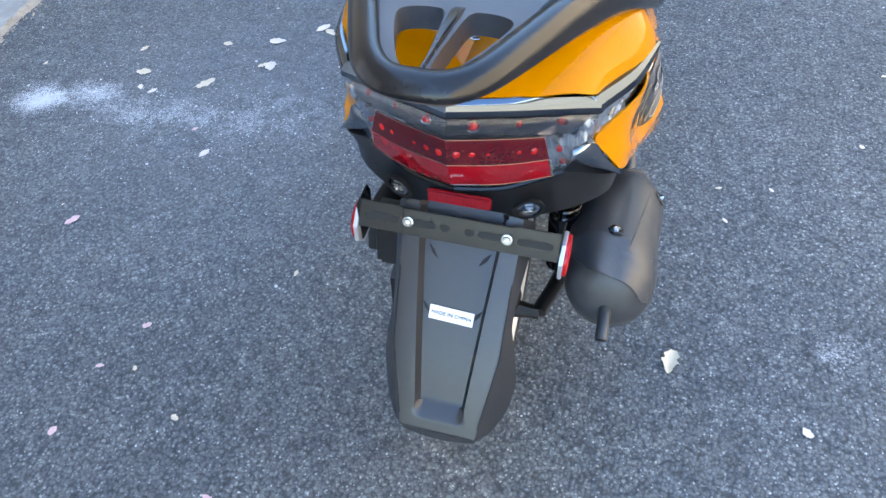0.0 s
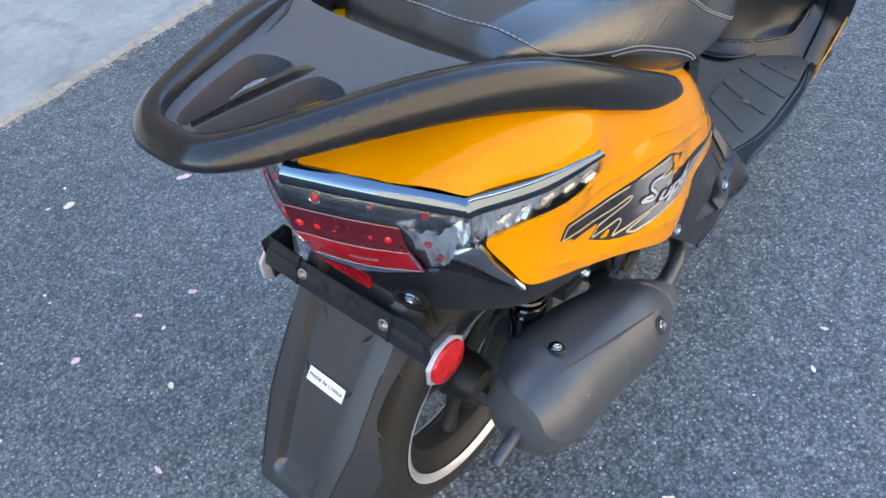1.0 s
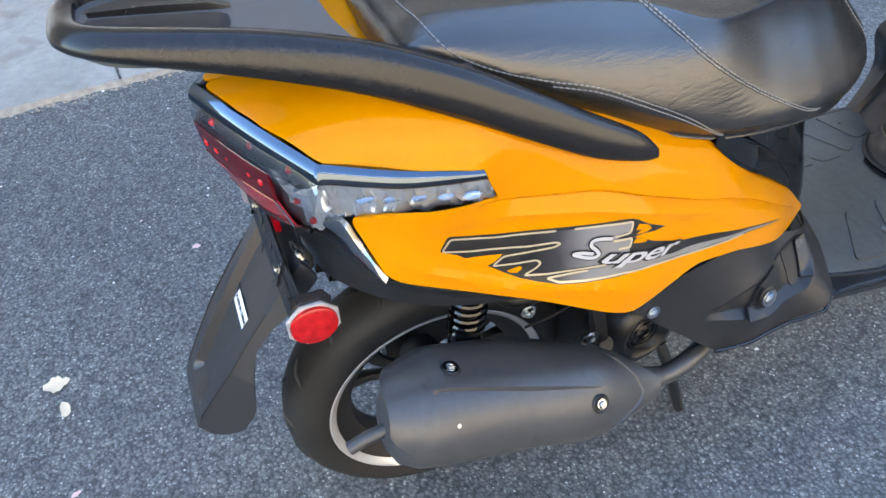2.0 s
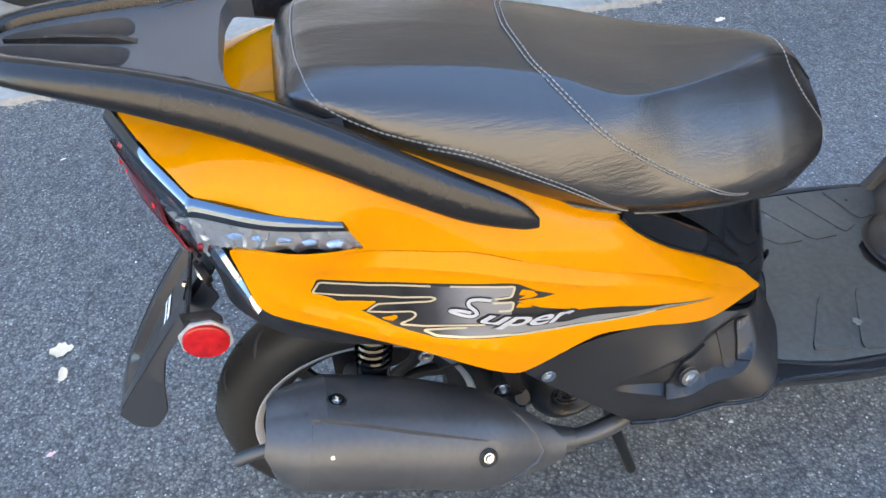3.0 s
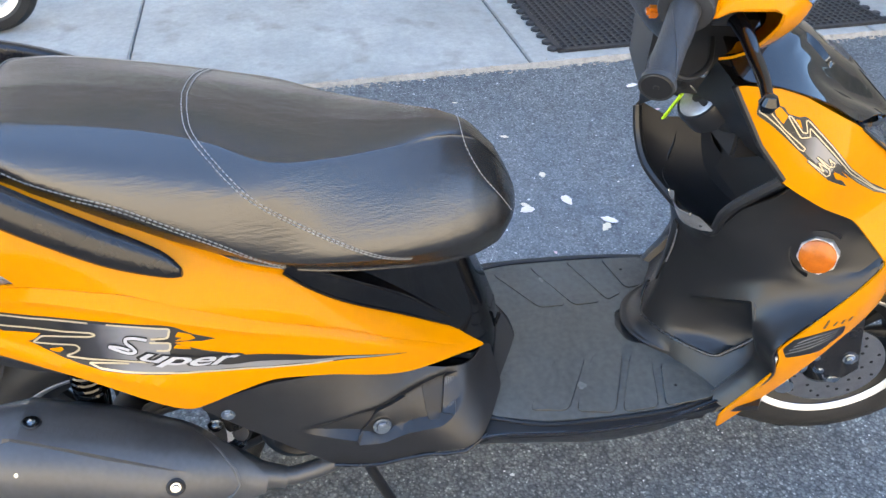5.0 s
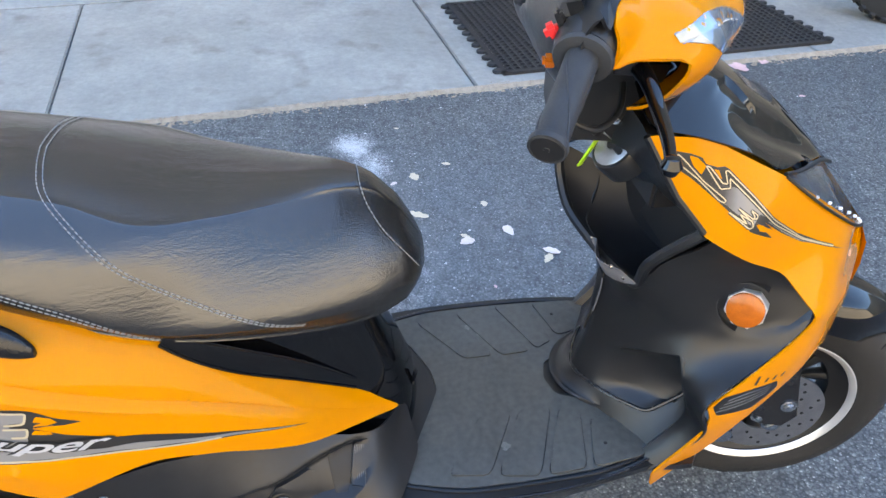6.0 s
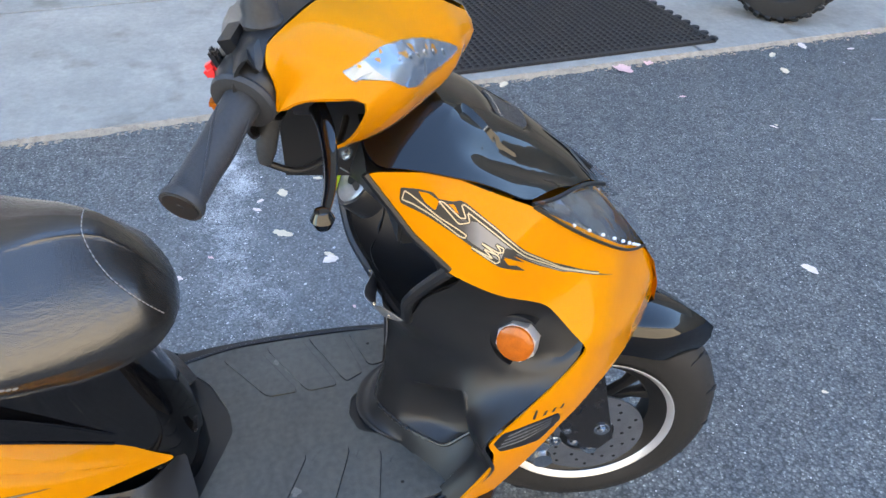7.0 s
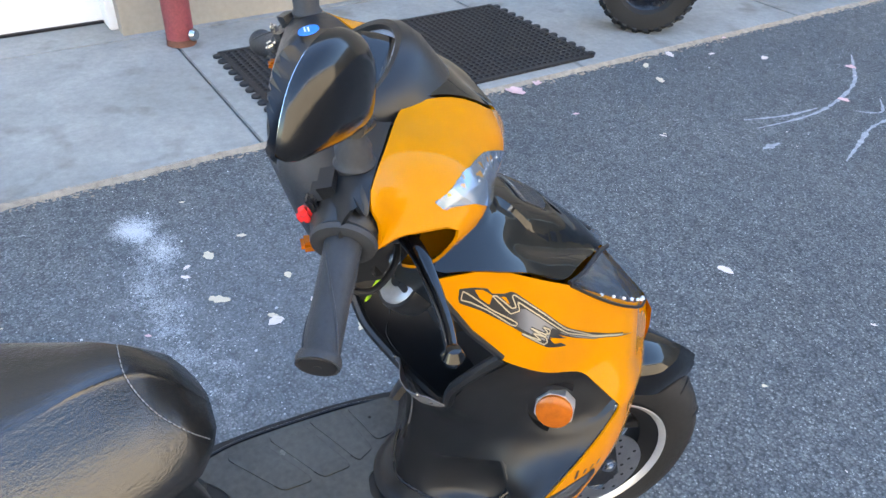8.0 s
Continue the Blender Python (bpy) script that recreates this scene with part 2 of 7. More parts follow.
def mirror(bm):
    """The same mesh on the other side (x turned round)."""
    bmesh.ops.scale(bm, vec=(-1, 1, 1), verts=bm.verts)
    bmesh.ops.reverse_faces(bm, faces=bm.faces)
    return bm


def sided(make, name, mat, parent, label="", angle=40):
    """A part on the right and its mirror image on the left."""
    a = part(name, make(), mat, parent, label, angle)
    b = part(name, mirror(make()), mat, parent, label, angle)
    return a, b


def strip(upper, lower, bulge=0.003, depth=0.004, hub=(0, 0.12, 0.7), n=6, rows=4):
    """A band between two edges given by a few points each, bowed outward and with depth behind it."""
    a, b = curve(upper, n), curve(lower, n)
    rings = []
    for p, q in zip(a, b):
        way = ((p + q) / 2 - Vector(hub)).normalized()
        face = [p.lerp(q, k / rows) + way * bulge * math.sin(math.pi * k / rows) for k in range(rows + 1)]
        rings.append(face + [q - way * depth, p - way * depth])
    return loft(rings)


def facets(upper, lower, inset=0.0, hub=(0, 0.12, 0.7), n=4, rows=3, rough=0.003, seed=1):
    """A band of tilted mirror facets between two edges, as in a lamp's reflector."""
    rnd = random.Random(seed)
    a, b = curve(upper, n), curve(lower, n)
    bm = bmesh.new()
    grid = []
    for p, q in zip(a, b):
        way = ((p + q) / 2 - Vector(hub)).normalized()
        grid.append([bm.verts.new(p.lerp(q, k / rows) + way * (rnd.uniform(-rough, rough) - inset)) for k in range(rows + 1)])
    for r, s in zip(grid, grid[1:]):
        for k in range(rows):
            bm.faces.new((r[k], r[k + 1], s[k + 1]))
            bm.faces.new((r[k], s[k + 1], s[k]))
    bmesh.ops.recalc_face_normals(bm, faces=bm.faces)
    return bm


def ribbon(loop, fn, width, lift, closed=True):
    """A narrow painted line that follows an outline on a curved panel."""
    pts = [Vector(q[:2]) for q in loop]
    bm = bmesh.new()
    rows = []
    k = len(pts)
    for i, q in enumerate(pts):
        t = pts[(i + 1) % k] - pts[i - 1] if closed else pts[min(i + 1, k - 1)] - pts[max(i - 1, 0)]
        s = Vector((-t.y, t.x)).normalized() * width / 2
        row = []
        for r in (q + s, q - s):
            e = 0.002
            nn = (Vector(fn(r.x + e, r.y)) - Vector(fn(r.x - e, r.y))).cross(Vector(fn(r.x, r.y + e)) - Vector(fn(r.x, r.y - e))).normalized()
            row.append(bm.verts.new(Vector(fn(r.x, r.y)) + nn * lift))
        rows.append(row)
    for i in range(k if closed else k - 1):
        r, s = rows[i], rows[(i + 1) % k]
        bm.faces.new((r[0], r[1], s[1], s[0]))
    return bm


def text_part(name, words, size, m, mat, parent, spacing=1.0, depth=0.0004, shear=0.0):
    """Lettering as a thin mesh, its middle at the pose m."""
    c = bpy.data.curves.new(name, "FONT")
    c.body, c.size, c.extrude, c.space_character, c.shear = words, size, depth, spacing, shear
    c.align_x, c.align_y = "CENTER", "CENTER"
    tmp = bpy.data.objects.new("tmp", c)
    scene.collection.objects.link(tmp)
    me = bpy.data.meshes.new_from_object(tmp.evaluated_get(bpy.context.evaluated_depsgraph_get()))
    bpy.data.objects.remove(tmp)
    me.transform(m)
    me.materials.clear()
    me.materials.append(mat)
    ob = new(name, me)
    ob.parent = parent
    return ob


def curve_text(words, size, spacing=1.0, shear=0.0, grow=0.0):
    """Flat lettering as a bmesh in the xy plane."""
    c = bpy.data.curves.new("tmp", "FONT")
    c.body, c.size, c.space_character, c.shear, c.offset = words, size, spacing, shear, grow
    c.align_x, c.align_y = "CENTER", "CENTER"
    tmp = bpy.data.objects.new("tmp", c)
    scene.collection.objects.link(tmp)
    me = bpy.data.meshes.new_from_object(tmp.evaluated_get(bpy.context.evaluated_depsgraph_get()))
    bpy.data.objects.remove(tmp)
    bm = bmesh.new()
    bm.from_mesh(me)
    return bm


def stitch(path, parent, mat, name="stitching", r=0.0008, dash=0.0048, gap=0.0014):
    """A row of short thread stitches along a path."""
    bm = bmesh.new()
    pts = [Vector(q) for q in path]
    run, on, seg = 0.0, True, [pts[0]]
    for a, b in zip(pts, pts[1:]):
        left, d = (b - a).length, (b - a).normalized()
        at = a
        while left > 1e-9:
            need = (dash if on else gap) - run
            go = min(need, left)
            at = at + d * go
            left -= go
            run += go
            if on:
                seg.append(at)
            if run >= (dash if on else gap) - 1e-9:
                if on and len(seg) > 1 and (seg[-1] - seg[0]).length > 1e-4:
                    join(bm, tube([seg[0], (seg[0] + seg[-1]) / 2, seg[-1]], [r * 0.6, r, r * 0.6], 4))
                on, run, seg = not on, 0.0, [at]
    return part(name, bm, mat, parent)


# ---- ground and building ----
def node_mat(name, rough=0.8):
    m = bpy.data.materials.new(name)
    m.use_nodes = True
    b = m.node_tree.nodes["Principled BSDF"]
    b.inputs["Roughness"].default_value = rough
    return m, m.node_tree, b


class Nodes:
    """Short hand for wiring shader nodes."""

    def __init__(self, tree):
        self.t = tree

    def add(self, kind, **values):
        n = self.t.nodes.new(kind)
        for k, v in values.items():
            n.inputs[k.replace("_", " ")].default_value = v
        return n

    def link(self, a, b):
        self.t.links.new(a, b)

    def math(self, op, a, b=0.0, c=None, clamp=False):
        n = self.t.nodes.new("ShaderNodeMath")
        n.operation, n.use_clamp = op, clamp
        for i, v in enumerate((a, b) if c is None else (a, b, c)):
            if isinstance(v, (int, float)):
                n.inputs[i].default_value = v
            else:
                self.link(v, n.inputs[i])
        return n.outputs[0]

    def ramp(self, fac, stops):
        n = self.t.nodes.new("ShaderNodeValToRGB")
        e = n.color_ramp.elements
        while len(e) < len(stops):
            e.new(0.5)
        for i, (p, c) in enumerate(stops):
            e[i].position, e[i].color = p, (*c, 1) if len(c) == 3 else c
        self.link(fac, n.inputs[0])
        return n.outputs[0]

    def mix(self, fac, a, b, kind="MIX"):
        n = self.t.nodes.new("ShaderNodeMix")
        n.data_type, n.blend_type = "RGBA", kind
        for v, i in ((fac, 0), (a, 6), (b, 7)):
            if isinstance(v, (int, float)):
                n.inputs[i].default_value = v
            elif isinstance(v, tuple):
                n.inputs[i].default_value = (*v, 1)
            else:
                self.link(v, n.inputs[i])
        return n.outputs[2]


def asphalt():
    m, tree, b = node_mat("asphalt", 0.72)
    N = Nodes(tree)
    co = N.add("ShaderNodeTexCoord").outputs["Object"]
    stones = N.add("ShaderNodeTexVoronoi", Scale=150.0, Randomness=1.0)
    fine = N.add("ShaderNodeTexVoronoi", Scale=340.0, Randomness=1.0)
    wide = N.add("ShaderNodeTexNoise", Scale=1.3, Detail=6.0, Roughness=0.6)
    mid = N.add("ShaderNodeTexNoise", Scale=22.0, Detail=5.0, Roughness=0.65)
    for n in (stones, fine, wide, mid):
        N.link(co, n.inputs["Vector"])
    sep = tree.nodes.new("ShaderNodeSeparateColor")
    N.link(stones.outputs["Color"], sep.inputs[0])
    sep2 = tree.nodes.new("ShaderNodeSeparateColor")
    N.link(fine.outputs["Color"], sep2.inputs[0])
    stone = N.ramp(sep.outputs[0], [(0.0, (0.06, 0.062, 0.066)), (0.5, (0.108, 0.11, 0.116)), (0.82, (0.15, 0.152, 0.156)), (0.93, (0.2, 0.2, 0.2)), (1.0, (0.32, 0.315, 0.3))])
    grit = N.ramp(sep2.outputs[1], [(0.0, (0.06, 0.062, 0.066)), (0.6, (0.115, 0.117, 0.123)), (0.9, (0.15, 0.15, 0.153)), (0.955, (0.17, 0.17, 0.17)), (0.975, (0.48, 0.48, 0.46)), (1.0, (0.62, 0.61, 0.6))])
    base = N.mix(0.5, stone, grit)
    # tar between the stones
    gap = N.ramp(stones.outputs["Distance"], [(0.0, (1, 1, 1)), (0.42, (1, 1, 1)), (0.74, (0.5, 0.5, 0.51))])
    base = N.mix(1.0, base, gap, "MULTIPLY")
    tone = N.ramp(wide.outputs[0], [(0.3, (0.83, 0.89, 0.9)), (0.5, (1.04, 1.1, 1.08)), (0.72, (1.26, 1.31, 1.26))])
    base = N.mix(1.0, base, tone, "MULTIPLY")
    tone2 = N.ramp(mid.outputs[0], [(0.3, (0.75, 0.75, 0.76)), (0.5, (1.0, 1.0, 1.0)), (0.7, (1.3, 1.28, 1.25))])
    base = N.mix(1.0, base, tone2, "MULTIPLY")
    # spilled white powder, and faint pale scuffs
    xyz = N.add("ShaderNodeSeparateXYZ")
    N.link(co, xyz.inputs[0])
    x, y = xyz.outputs[0], xyz.outputs[1]
    wob = N.add("ShaderNodeTexNoise", Scale=14.0, Detail=8.0, Roughness=0.8)
    N.link(co, wob.inputs["Vector"])
    masks = []
    for cx, cy, rx, ry, gain in ((-1.05, 0.675, 0.6, 0.075, 0.75), (-1.47, 0.665, 0.1, 0.08, 1.25), (-1.32, 0.72, 0.12, 0.07, 1.0), (-1.12, 0.66, 0.14, 0.1, 0.8), (-0.75, 0.74, 0.25, 0.12, 0.55), (0.62, 0.24, 0.1, 0.1, 0.45), (0.5, 0.1, 0.07, 0.07, 0.4), (-0.9, 0.2, 0.5, 0.15, 0.3), (-1.2, 3.15, 0.1, 0.25, 0.4), (0.75, 0.9, 0.3, 0.4, 0.32)):
        dx = N.math("DIVIDE", N.math("SUBTRACT", x, cx), rx)
        dy = N.math("DIVIDE", N.math("SUBTRACT", y, cy), ry)
        d2 = N.math("ADD", N.math("MULTIPLY", dx, dx), N.math("MULTIPLY", dy, dy))
        masks.append(N.math("MULTIPLY", N.math("POWER", 2.718, N.math("MULTIPLY", d2, -1.0)), gain))
    total = masks[0]
    for k in masks[1:]:
        total = N.math("MAXIMUM", total, k)
    rough_n = N.math("ADD", N.math("MULTIPLY", wob.outputs[0], 1.1), N.math("MULTIPLY", sep2.outputs[2], 0.35))
    hit = N.math("MULTIPLY", N.math("SUBTRACT", N.math("ADD", N.math("MULTIPLY", total, 0.6), rough_n), 1.06), 2.6, clamp=True)
    base = N.mix(N.math("MULTIPLY", hit, 0.9), base, (0.62, 0.63, 0.64))
    # a film of pale dust trodden in beside the scooter
    fx, fy = N.math("DIVIDE", N.math("ADD", x, 0.85), 0.62), N.math("DIVIDE", N.math("SUBTRACT", y, 0.85), 0.62)
    film = N.math("POWER", 2.718, N.math("MULTIPLY", N.math("ADD", N.math("MULTIPLY", fx, fx), N.math("MULTIPLY", fy, fy)), -1.0))
    film = N.math("MULTIPLY", film, N.math("MULTIPLY", N.math("SUBTRACT", wob.outputs[0], 0.2), 0.75), clamp=True)
    base = N.mix(film, base, (0.3, 0.31, 0.325))
    N.link(base, b.inputs["Base Color"])
    bp = N.add("ShaderNodeBump", Strength=0.7, Distance=0.003)
    hgt = N.math("SUBTRACT", N.math("MULTIPLY", mid.outputs[0], 0.5), N.math("MULTIPLY", stones.outputs["Distance"], 1.0))
    N.link(hgt, bp.inputs["Height"])
    N.link(bp.outputs[0], b.inputs["Normal"])
    b.inputs["Specular IOR Level"].default_value = 0.4
    return m


def concrete():
    m, tree, b = node_mat("concrete", 0.85)
    N = Nodes(tree)
    co = N.add("ShaderNodeTexCoord").outputs["Object"]
    big = N.add("ShaderNodeTexNoise", Scale=1.6, Detail=7.0, Roughness=0.62)
    small = N.add("ShaderNodeTexNoise", Scale=38.0, Detail=6.0, Roughness=0.7)
    spots = N.add("ShaderNodeTexNoise", Scale=5.0, Detail=3.0, Roughness=0.5)
    for n in (big, small, spots):
        N.link(co, n.inputs["Vector"])
    base = N.ramp(big.outputs[0], [(0.28, (0.225, 0.22, 0.202)), (0.5, (0.3, 0.295, 0.272)), (0.72, (0.385, 0.374, 0.342))])
    base = N.mix(1.0, base, N.ramp(small.outputs[0], [(0.3, (0.85, 0.85, 0.85)), (0.7, (1.12, 1.12, 1.12))]), "MULTIPLY")
    base = N.mix(1.0, base, N.ramp(spots.outputs[0], [(0.28, (0.72, 0.7, 0.67)), (0.42, (1, 1, 1))]), "MULTIPLY")
    N.link(base, b.inputs["Base Color"])
    bp = N.add("ShaderNodeBump", Strength=0.3, Distance=0.002)
    N.link(small.outputs[0], bp.inputs["Height"])
    N.link(bp.outputs[0], b.inputs["Normal"])
    return m


ASPHALT, CONCRETE = asphalt(), concrete()
MAT = material("rubber_mat", (0.02, 0.02, 0.021), 0.6, 0, 0, 0.4, 300, 0.2, 0.2, 8)
WALL = material("tan_block_wall", (0.32, 0.285, 0.23), 0.8, grain=60, bump=0.4, vary=0.12, vary_scale=3)
DOORW = material("white_door_paint", (0.75, 0.75, 0.75), 0.45, vary=0.04, vary_scale=3)
BOLLARD = material("maroon_paint", (0.22, 0.045, 0.05), 0.5, grain=40, bump=0.2, vary=0.35, vary_scale=7)
RUST = material("rust", (0.12, 0.05, 0.03), 0.85, grain=120, bump=0.5, vary=0.5, vary_scale=20)
GRIT = material("tan_grit", (0.31, 0.26, 0.2), 0.9, vary=0.4, vary_scale=40)
PETAL = material("pale_petal", (0.72, 0.62, 0.56), 0.6, vary=0.12, vary_scale=30)
PINK = material("pink_petal", (0.68, 0.45, 0.43), 0.6, vary=0.15, vary_scale=30)
CREAMLEAF = material("cream_leaf", (0.66, 0.56, 0.4), 0.65, vary=0.18, vary_scale=30)

EDGE = math.atan2(0.089, 1.0)  # the slab's edge runs slightly across the scooter's line
SLAB = Matrix.Translation((-1.735, 0, 0)) @ Matrix.Rotation(EDGE, 4, "Z")


def ground_mesh():
    bm = bmesh.new()
    bm.faces.new([bm.verts.new(q) for q in ((-400, -400, 0), (400, -400, 0), (400, 400, 0), (-400, 400, 0))])
    return bm


tagged(part("ground", ground_mesh(), ASPHALT), "dark grey asphalt with pale aggregate and spilled white powder", "ground", kind="structure")

pav = new("pavement")
tagged(pav, "pale grey concrete apron in front of the garage", "pavement", kind="structure")
joints = [-6.525, -4.985, -3.445, -1.905, -0.365, 1.175, 2.715, 4.255, 5.795, 7.335, 8.875]
for y0, y1 in zip(joints, joints[1:]):
    part("slab", block((1.3, y1 - y0 - 0.009, 0.2), SLAB @ pose(-0.655, (y0 + y1) / 2, -0.088), 0.005), CONCRETE, pav)
part("threshold", block((0.5, 15.4, 0.2), SLAB @ pose(-1.56, 1.175, -0.086), 0.005), CONCRETE, pav)


def wall_mesh():
    # Only the foot is in view; height, length and pilasters added for shade and reflections.
    bm = block((0.2, 30.0, 8.5), SLAB @ pose(-1.46, 15.99, 4.25), 0.0)
    for k in range(9):
        join(bm, block((0.12, 0.4, 8.5), SLAB @ pose(-1.32, 2.6 + 3.1 * k, 4.25), 0.01))
    join(bm, block((0.2, 7.0, 8.5), SLAB @ pose(-1.46, -6.2, 4.25), 0.0))
    # Unseen backing wall and lid, added to stop sun leaking round the door.
    join(bm, block((0.2, 40.7, 8.4), SLAB @ pose(-1.95, 10.6, 4.2), 0.0))
    join(bm, block((0.7, 40.7, 0.2), SLAB @ pose(-1.7, 10.6, 8.6), 0.0))
    join(bm, block((0.2, 3.68, 6.1), SLAB @ pose(-1.46, -0.85, 5.45), 0.0))
    return bm


tagged(part("wall_west", wall_mesh(), WALL), "tan block wall of the garage, with unseen upper part added for shade", "wall", kind="structure")


# Unseen end wall, added to hide the bright northern sky from glossy reflections.
def north_wall_mesh():
    bm = block((22.0, 0.3, 9.0), pose(6.0, 27.0, 4.5), 0.0)
    for k in range(7):
        join(bm, block((0.5, 0.15, 9.0), pose(-3.0 + 3.0 * k, 26.78, 4.5), 0.01))
    return bm


tagged(part("wall_north_added", north_wall_mesh(), WALL), "unseen tan block wall added to keep bright sky out of reflections", "wall", kind="structure")


def garage_door():
    d = new("door_1")
    d.matrix_world = SLAB @ pose(-1.63, -0.85, 0.015)
    for k in range(8):
        part("panel", block((0.05, 3.62, 0.286), pose(0, 0, 0.146 + 0.292 * k), 0.008), DOORW, d)
    part("door_frame", block((0.16, 0.06, 2.4), pose(0.09, 1.83, 1.2), 0.006), DOORW, d)
    part("weather_strip", block((0.03, 3.6, 0.012), pose(0.03, 0, 0.006), 0.003), DARK, d)
    return tagged(d, "white ribbed overhead garage door, closed", "door", kind="structure")


garage_door()


def bollard():
    b = new("bollard")
    b.location = (-2.985, 1.1, 0.012)
    part("post", lathe([(0, 0), (0.064, 0), (0.064, 1.02), (0.045, 1.06), (0, 1.075)], 36), BOLLARD, b)
    part("rusty_foot", lathe([(0.0645, 0.0), (0.069, 0.0), (0.067, 0.012), (0.0648, 0.03)], 36), RUST, b)
    part("cap_nut", lathe([(0, 0.022), (0.02, 0.02), (0.028, 0.008), (0.03, 0)], 20, aim((0.05, 0.05, 0.05), (0.75, 0.65, 0.05))), STEEL, b)
    return tagged(b, "maroon painted steel bollard with a rusty foot", "bollard")


bollard()


FARWALL = material("cream_wall", (0.38, 0.32, 0.24), 0.9, vary=0.3, vary_scale=0.8)


# Not in view; added so seat, rails and panels pick up warm reflections.
def added_far_building():
    b = new("building")
    b.location = (14, 2, 0)
    part("wall", block((6, 44, 8), pose(0, 0, 4), 0.02), FARWALL, b, "sunlit cream wall")
    part("roof", block((7, 45, 0.4), pose(0, 0, 8.2), 0.05), DOORW, b)
    return tagged(b, "unseen low tan building added across the yard for warm reflections, sunlit", "building", kind="structure")


added_far_building()


def rubber_mat():
    """Anti-fatigue mat: frame, lattice with round holes, scalloped ends."""
    g = new("rubber_mat")
    g.matrix_world = Matrix.Translation((-2.42, 2.02, 0.0125)) @ Matrix.Rotation(EDGE, 4, "Z")
    W, L, H = 0.86, 1.53, 0.012
    nx, ny = 26, 46
    sx, sy = (W - 0.05) / nx, (L - 0.05) / ny
    verts, faces = [], []
    for i in range(nx):
        for j in range(ny):
            cx, cy = -W / 2 + 0.025 + (i + 0.5) * sx, -L / 2 + 0.025 + (j + 0.5) * sy
            k = len(verts)
            ring = [(sx * 0.31 * math.cos(math.pi * q / 4), sy * 0.33 * math.sin(math.pi * q / 4)) for q in range(8)]
            sq = [(0.5, 0), (0.5, 0.5), (0, 0.5), (-0.5, 0.5), (-0.5, 0), (-0.5, -0.5), (0, -0.5), (0.5, -0.5)]
            verts += [(cx + a, cy + b, H) for a, b in ring]
            verts += [(cx + a * sx, cy + b * sy, H - 0.002) for a, b in sq]
            verts += [(cx + a, cy + b, 0.001) for a, b in ring]
            for q in range(8):
                r = (q + 1) % 8
                faces += [(k + q, k + 8 + q, k + 8 + r, k + r), (k + q, k + r, k + 16 + r, k + 16 + q)]
            faces.append(tuple(k + 16 + q for q in range(8)))
    me = bpy.data.meshes.new("lattice")
    me.from_pydata(verts, [], faces)
    me.materials.append(MAT)
    lat = new("lattice", me)
    lat.parent = g
    for s in (-1, 1):
        part("border", block((0.026, L, H), pose(s * (W / 2 - 0.0125), 0, H / 2), 0.003), MAT, g)
        part("border", block((W, 0.026, H), pose(0, s * (L / 2 - 0.0125), H / 2), 0.003), MAT, g)
        for k in range(12):
            part("knob", lathe([(0, 0), (0.02, 0), (0.021, H * 0.7), (0.017, H), (0, H)], 12, pose(-W / 2 + 0.04 + 0.071 * k, s * (L / 2 + 0.012), 0)), MAT, g)
    return tagged(g, "black perforated rubber floor mat on the concrete", "mat")


rubber_mat()


def knobby_wheel(at, turn, r=0.25, w=0.19, lean=0):
    """A quad bike's wheel: knobby balloon tyre on a steel rim."""
    g = new("quad_wheel")
    g.matrix_world = Matrix.Translation((at[0], at[1], 0.0125 + r)) @ pose(0, 0, 0, 0, lean, turn)
    m = pose(0, 0, 0, 0, 90, 0)
    h = w / 2
    prof = [(r * 0.53, -h * 0.75), (r * 0.6, -h * 0.95), (r * 0.75, -h), (r * 0.9, -h * 0.93), (r * 0.955, -h * 0.6), (r * 0.965, 0)]
    part("tyre", lathe(prof + [(a, -b) for a, b in prof[-2::-1]], 56, m), RUBBER, g, "black knobby balloon tyre")
    knob = block((0.045, 0.03, 0.014), None, 0.003, 1)
    me = bpy.data.meshes.new("knob")
    knob.to_mesh(me)
    knob.free()
    me.materials.append(RUBBER)
    for k in range(26):
        for j, (x, tilt, rr) in enumerate(((-0.075, -35, 0.945), (-0.028, 0, 0.975), (0.028, 0, 0.975), (0.075, 35, 0.945))):
            a = 2 * math.pi * (k + 0.5 * (j % 2)) / 26
            ob = new("knob", me)
            ob.parent = g
            ob.matrix_basis = Matrix.Rotation(a, 4, "X") @ pose(x, 0, r * rr, 0, tilt, 18 if j % 2 else -18)
    part("rim", lathe([(0, 0.01), (r * 0.12, 0.012), (r * 0.2, 0.0), (r * 0.3, -0.005), (r * 0.42, 0.02), (r * 0.5, h * 0.7), (r * 0.56, h * 0.8), (r * 0.56, h * 0.74), (r * 0.53, -h * 0.75), (0, -h * 0.6)], 40, m), SATIN, g, "black steel rim")
    part("rim_lip", lathe([(r * 0.48, h * 0.55), (r * 0.5, h * 0.6), (r * 0.505, h * 0.55)], 40, m), STEEL, g)
    return tagged(g, "knobby quad bike wheel standing on the concrete", "wheel", "quad bike wheels")


knobby_wheel((-2.3, 3.28), -38)
knobby_wheel((-2.42, 4.5), -38)


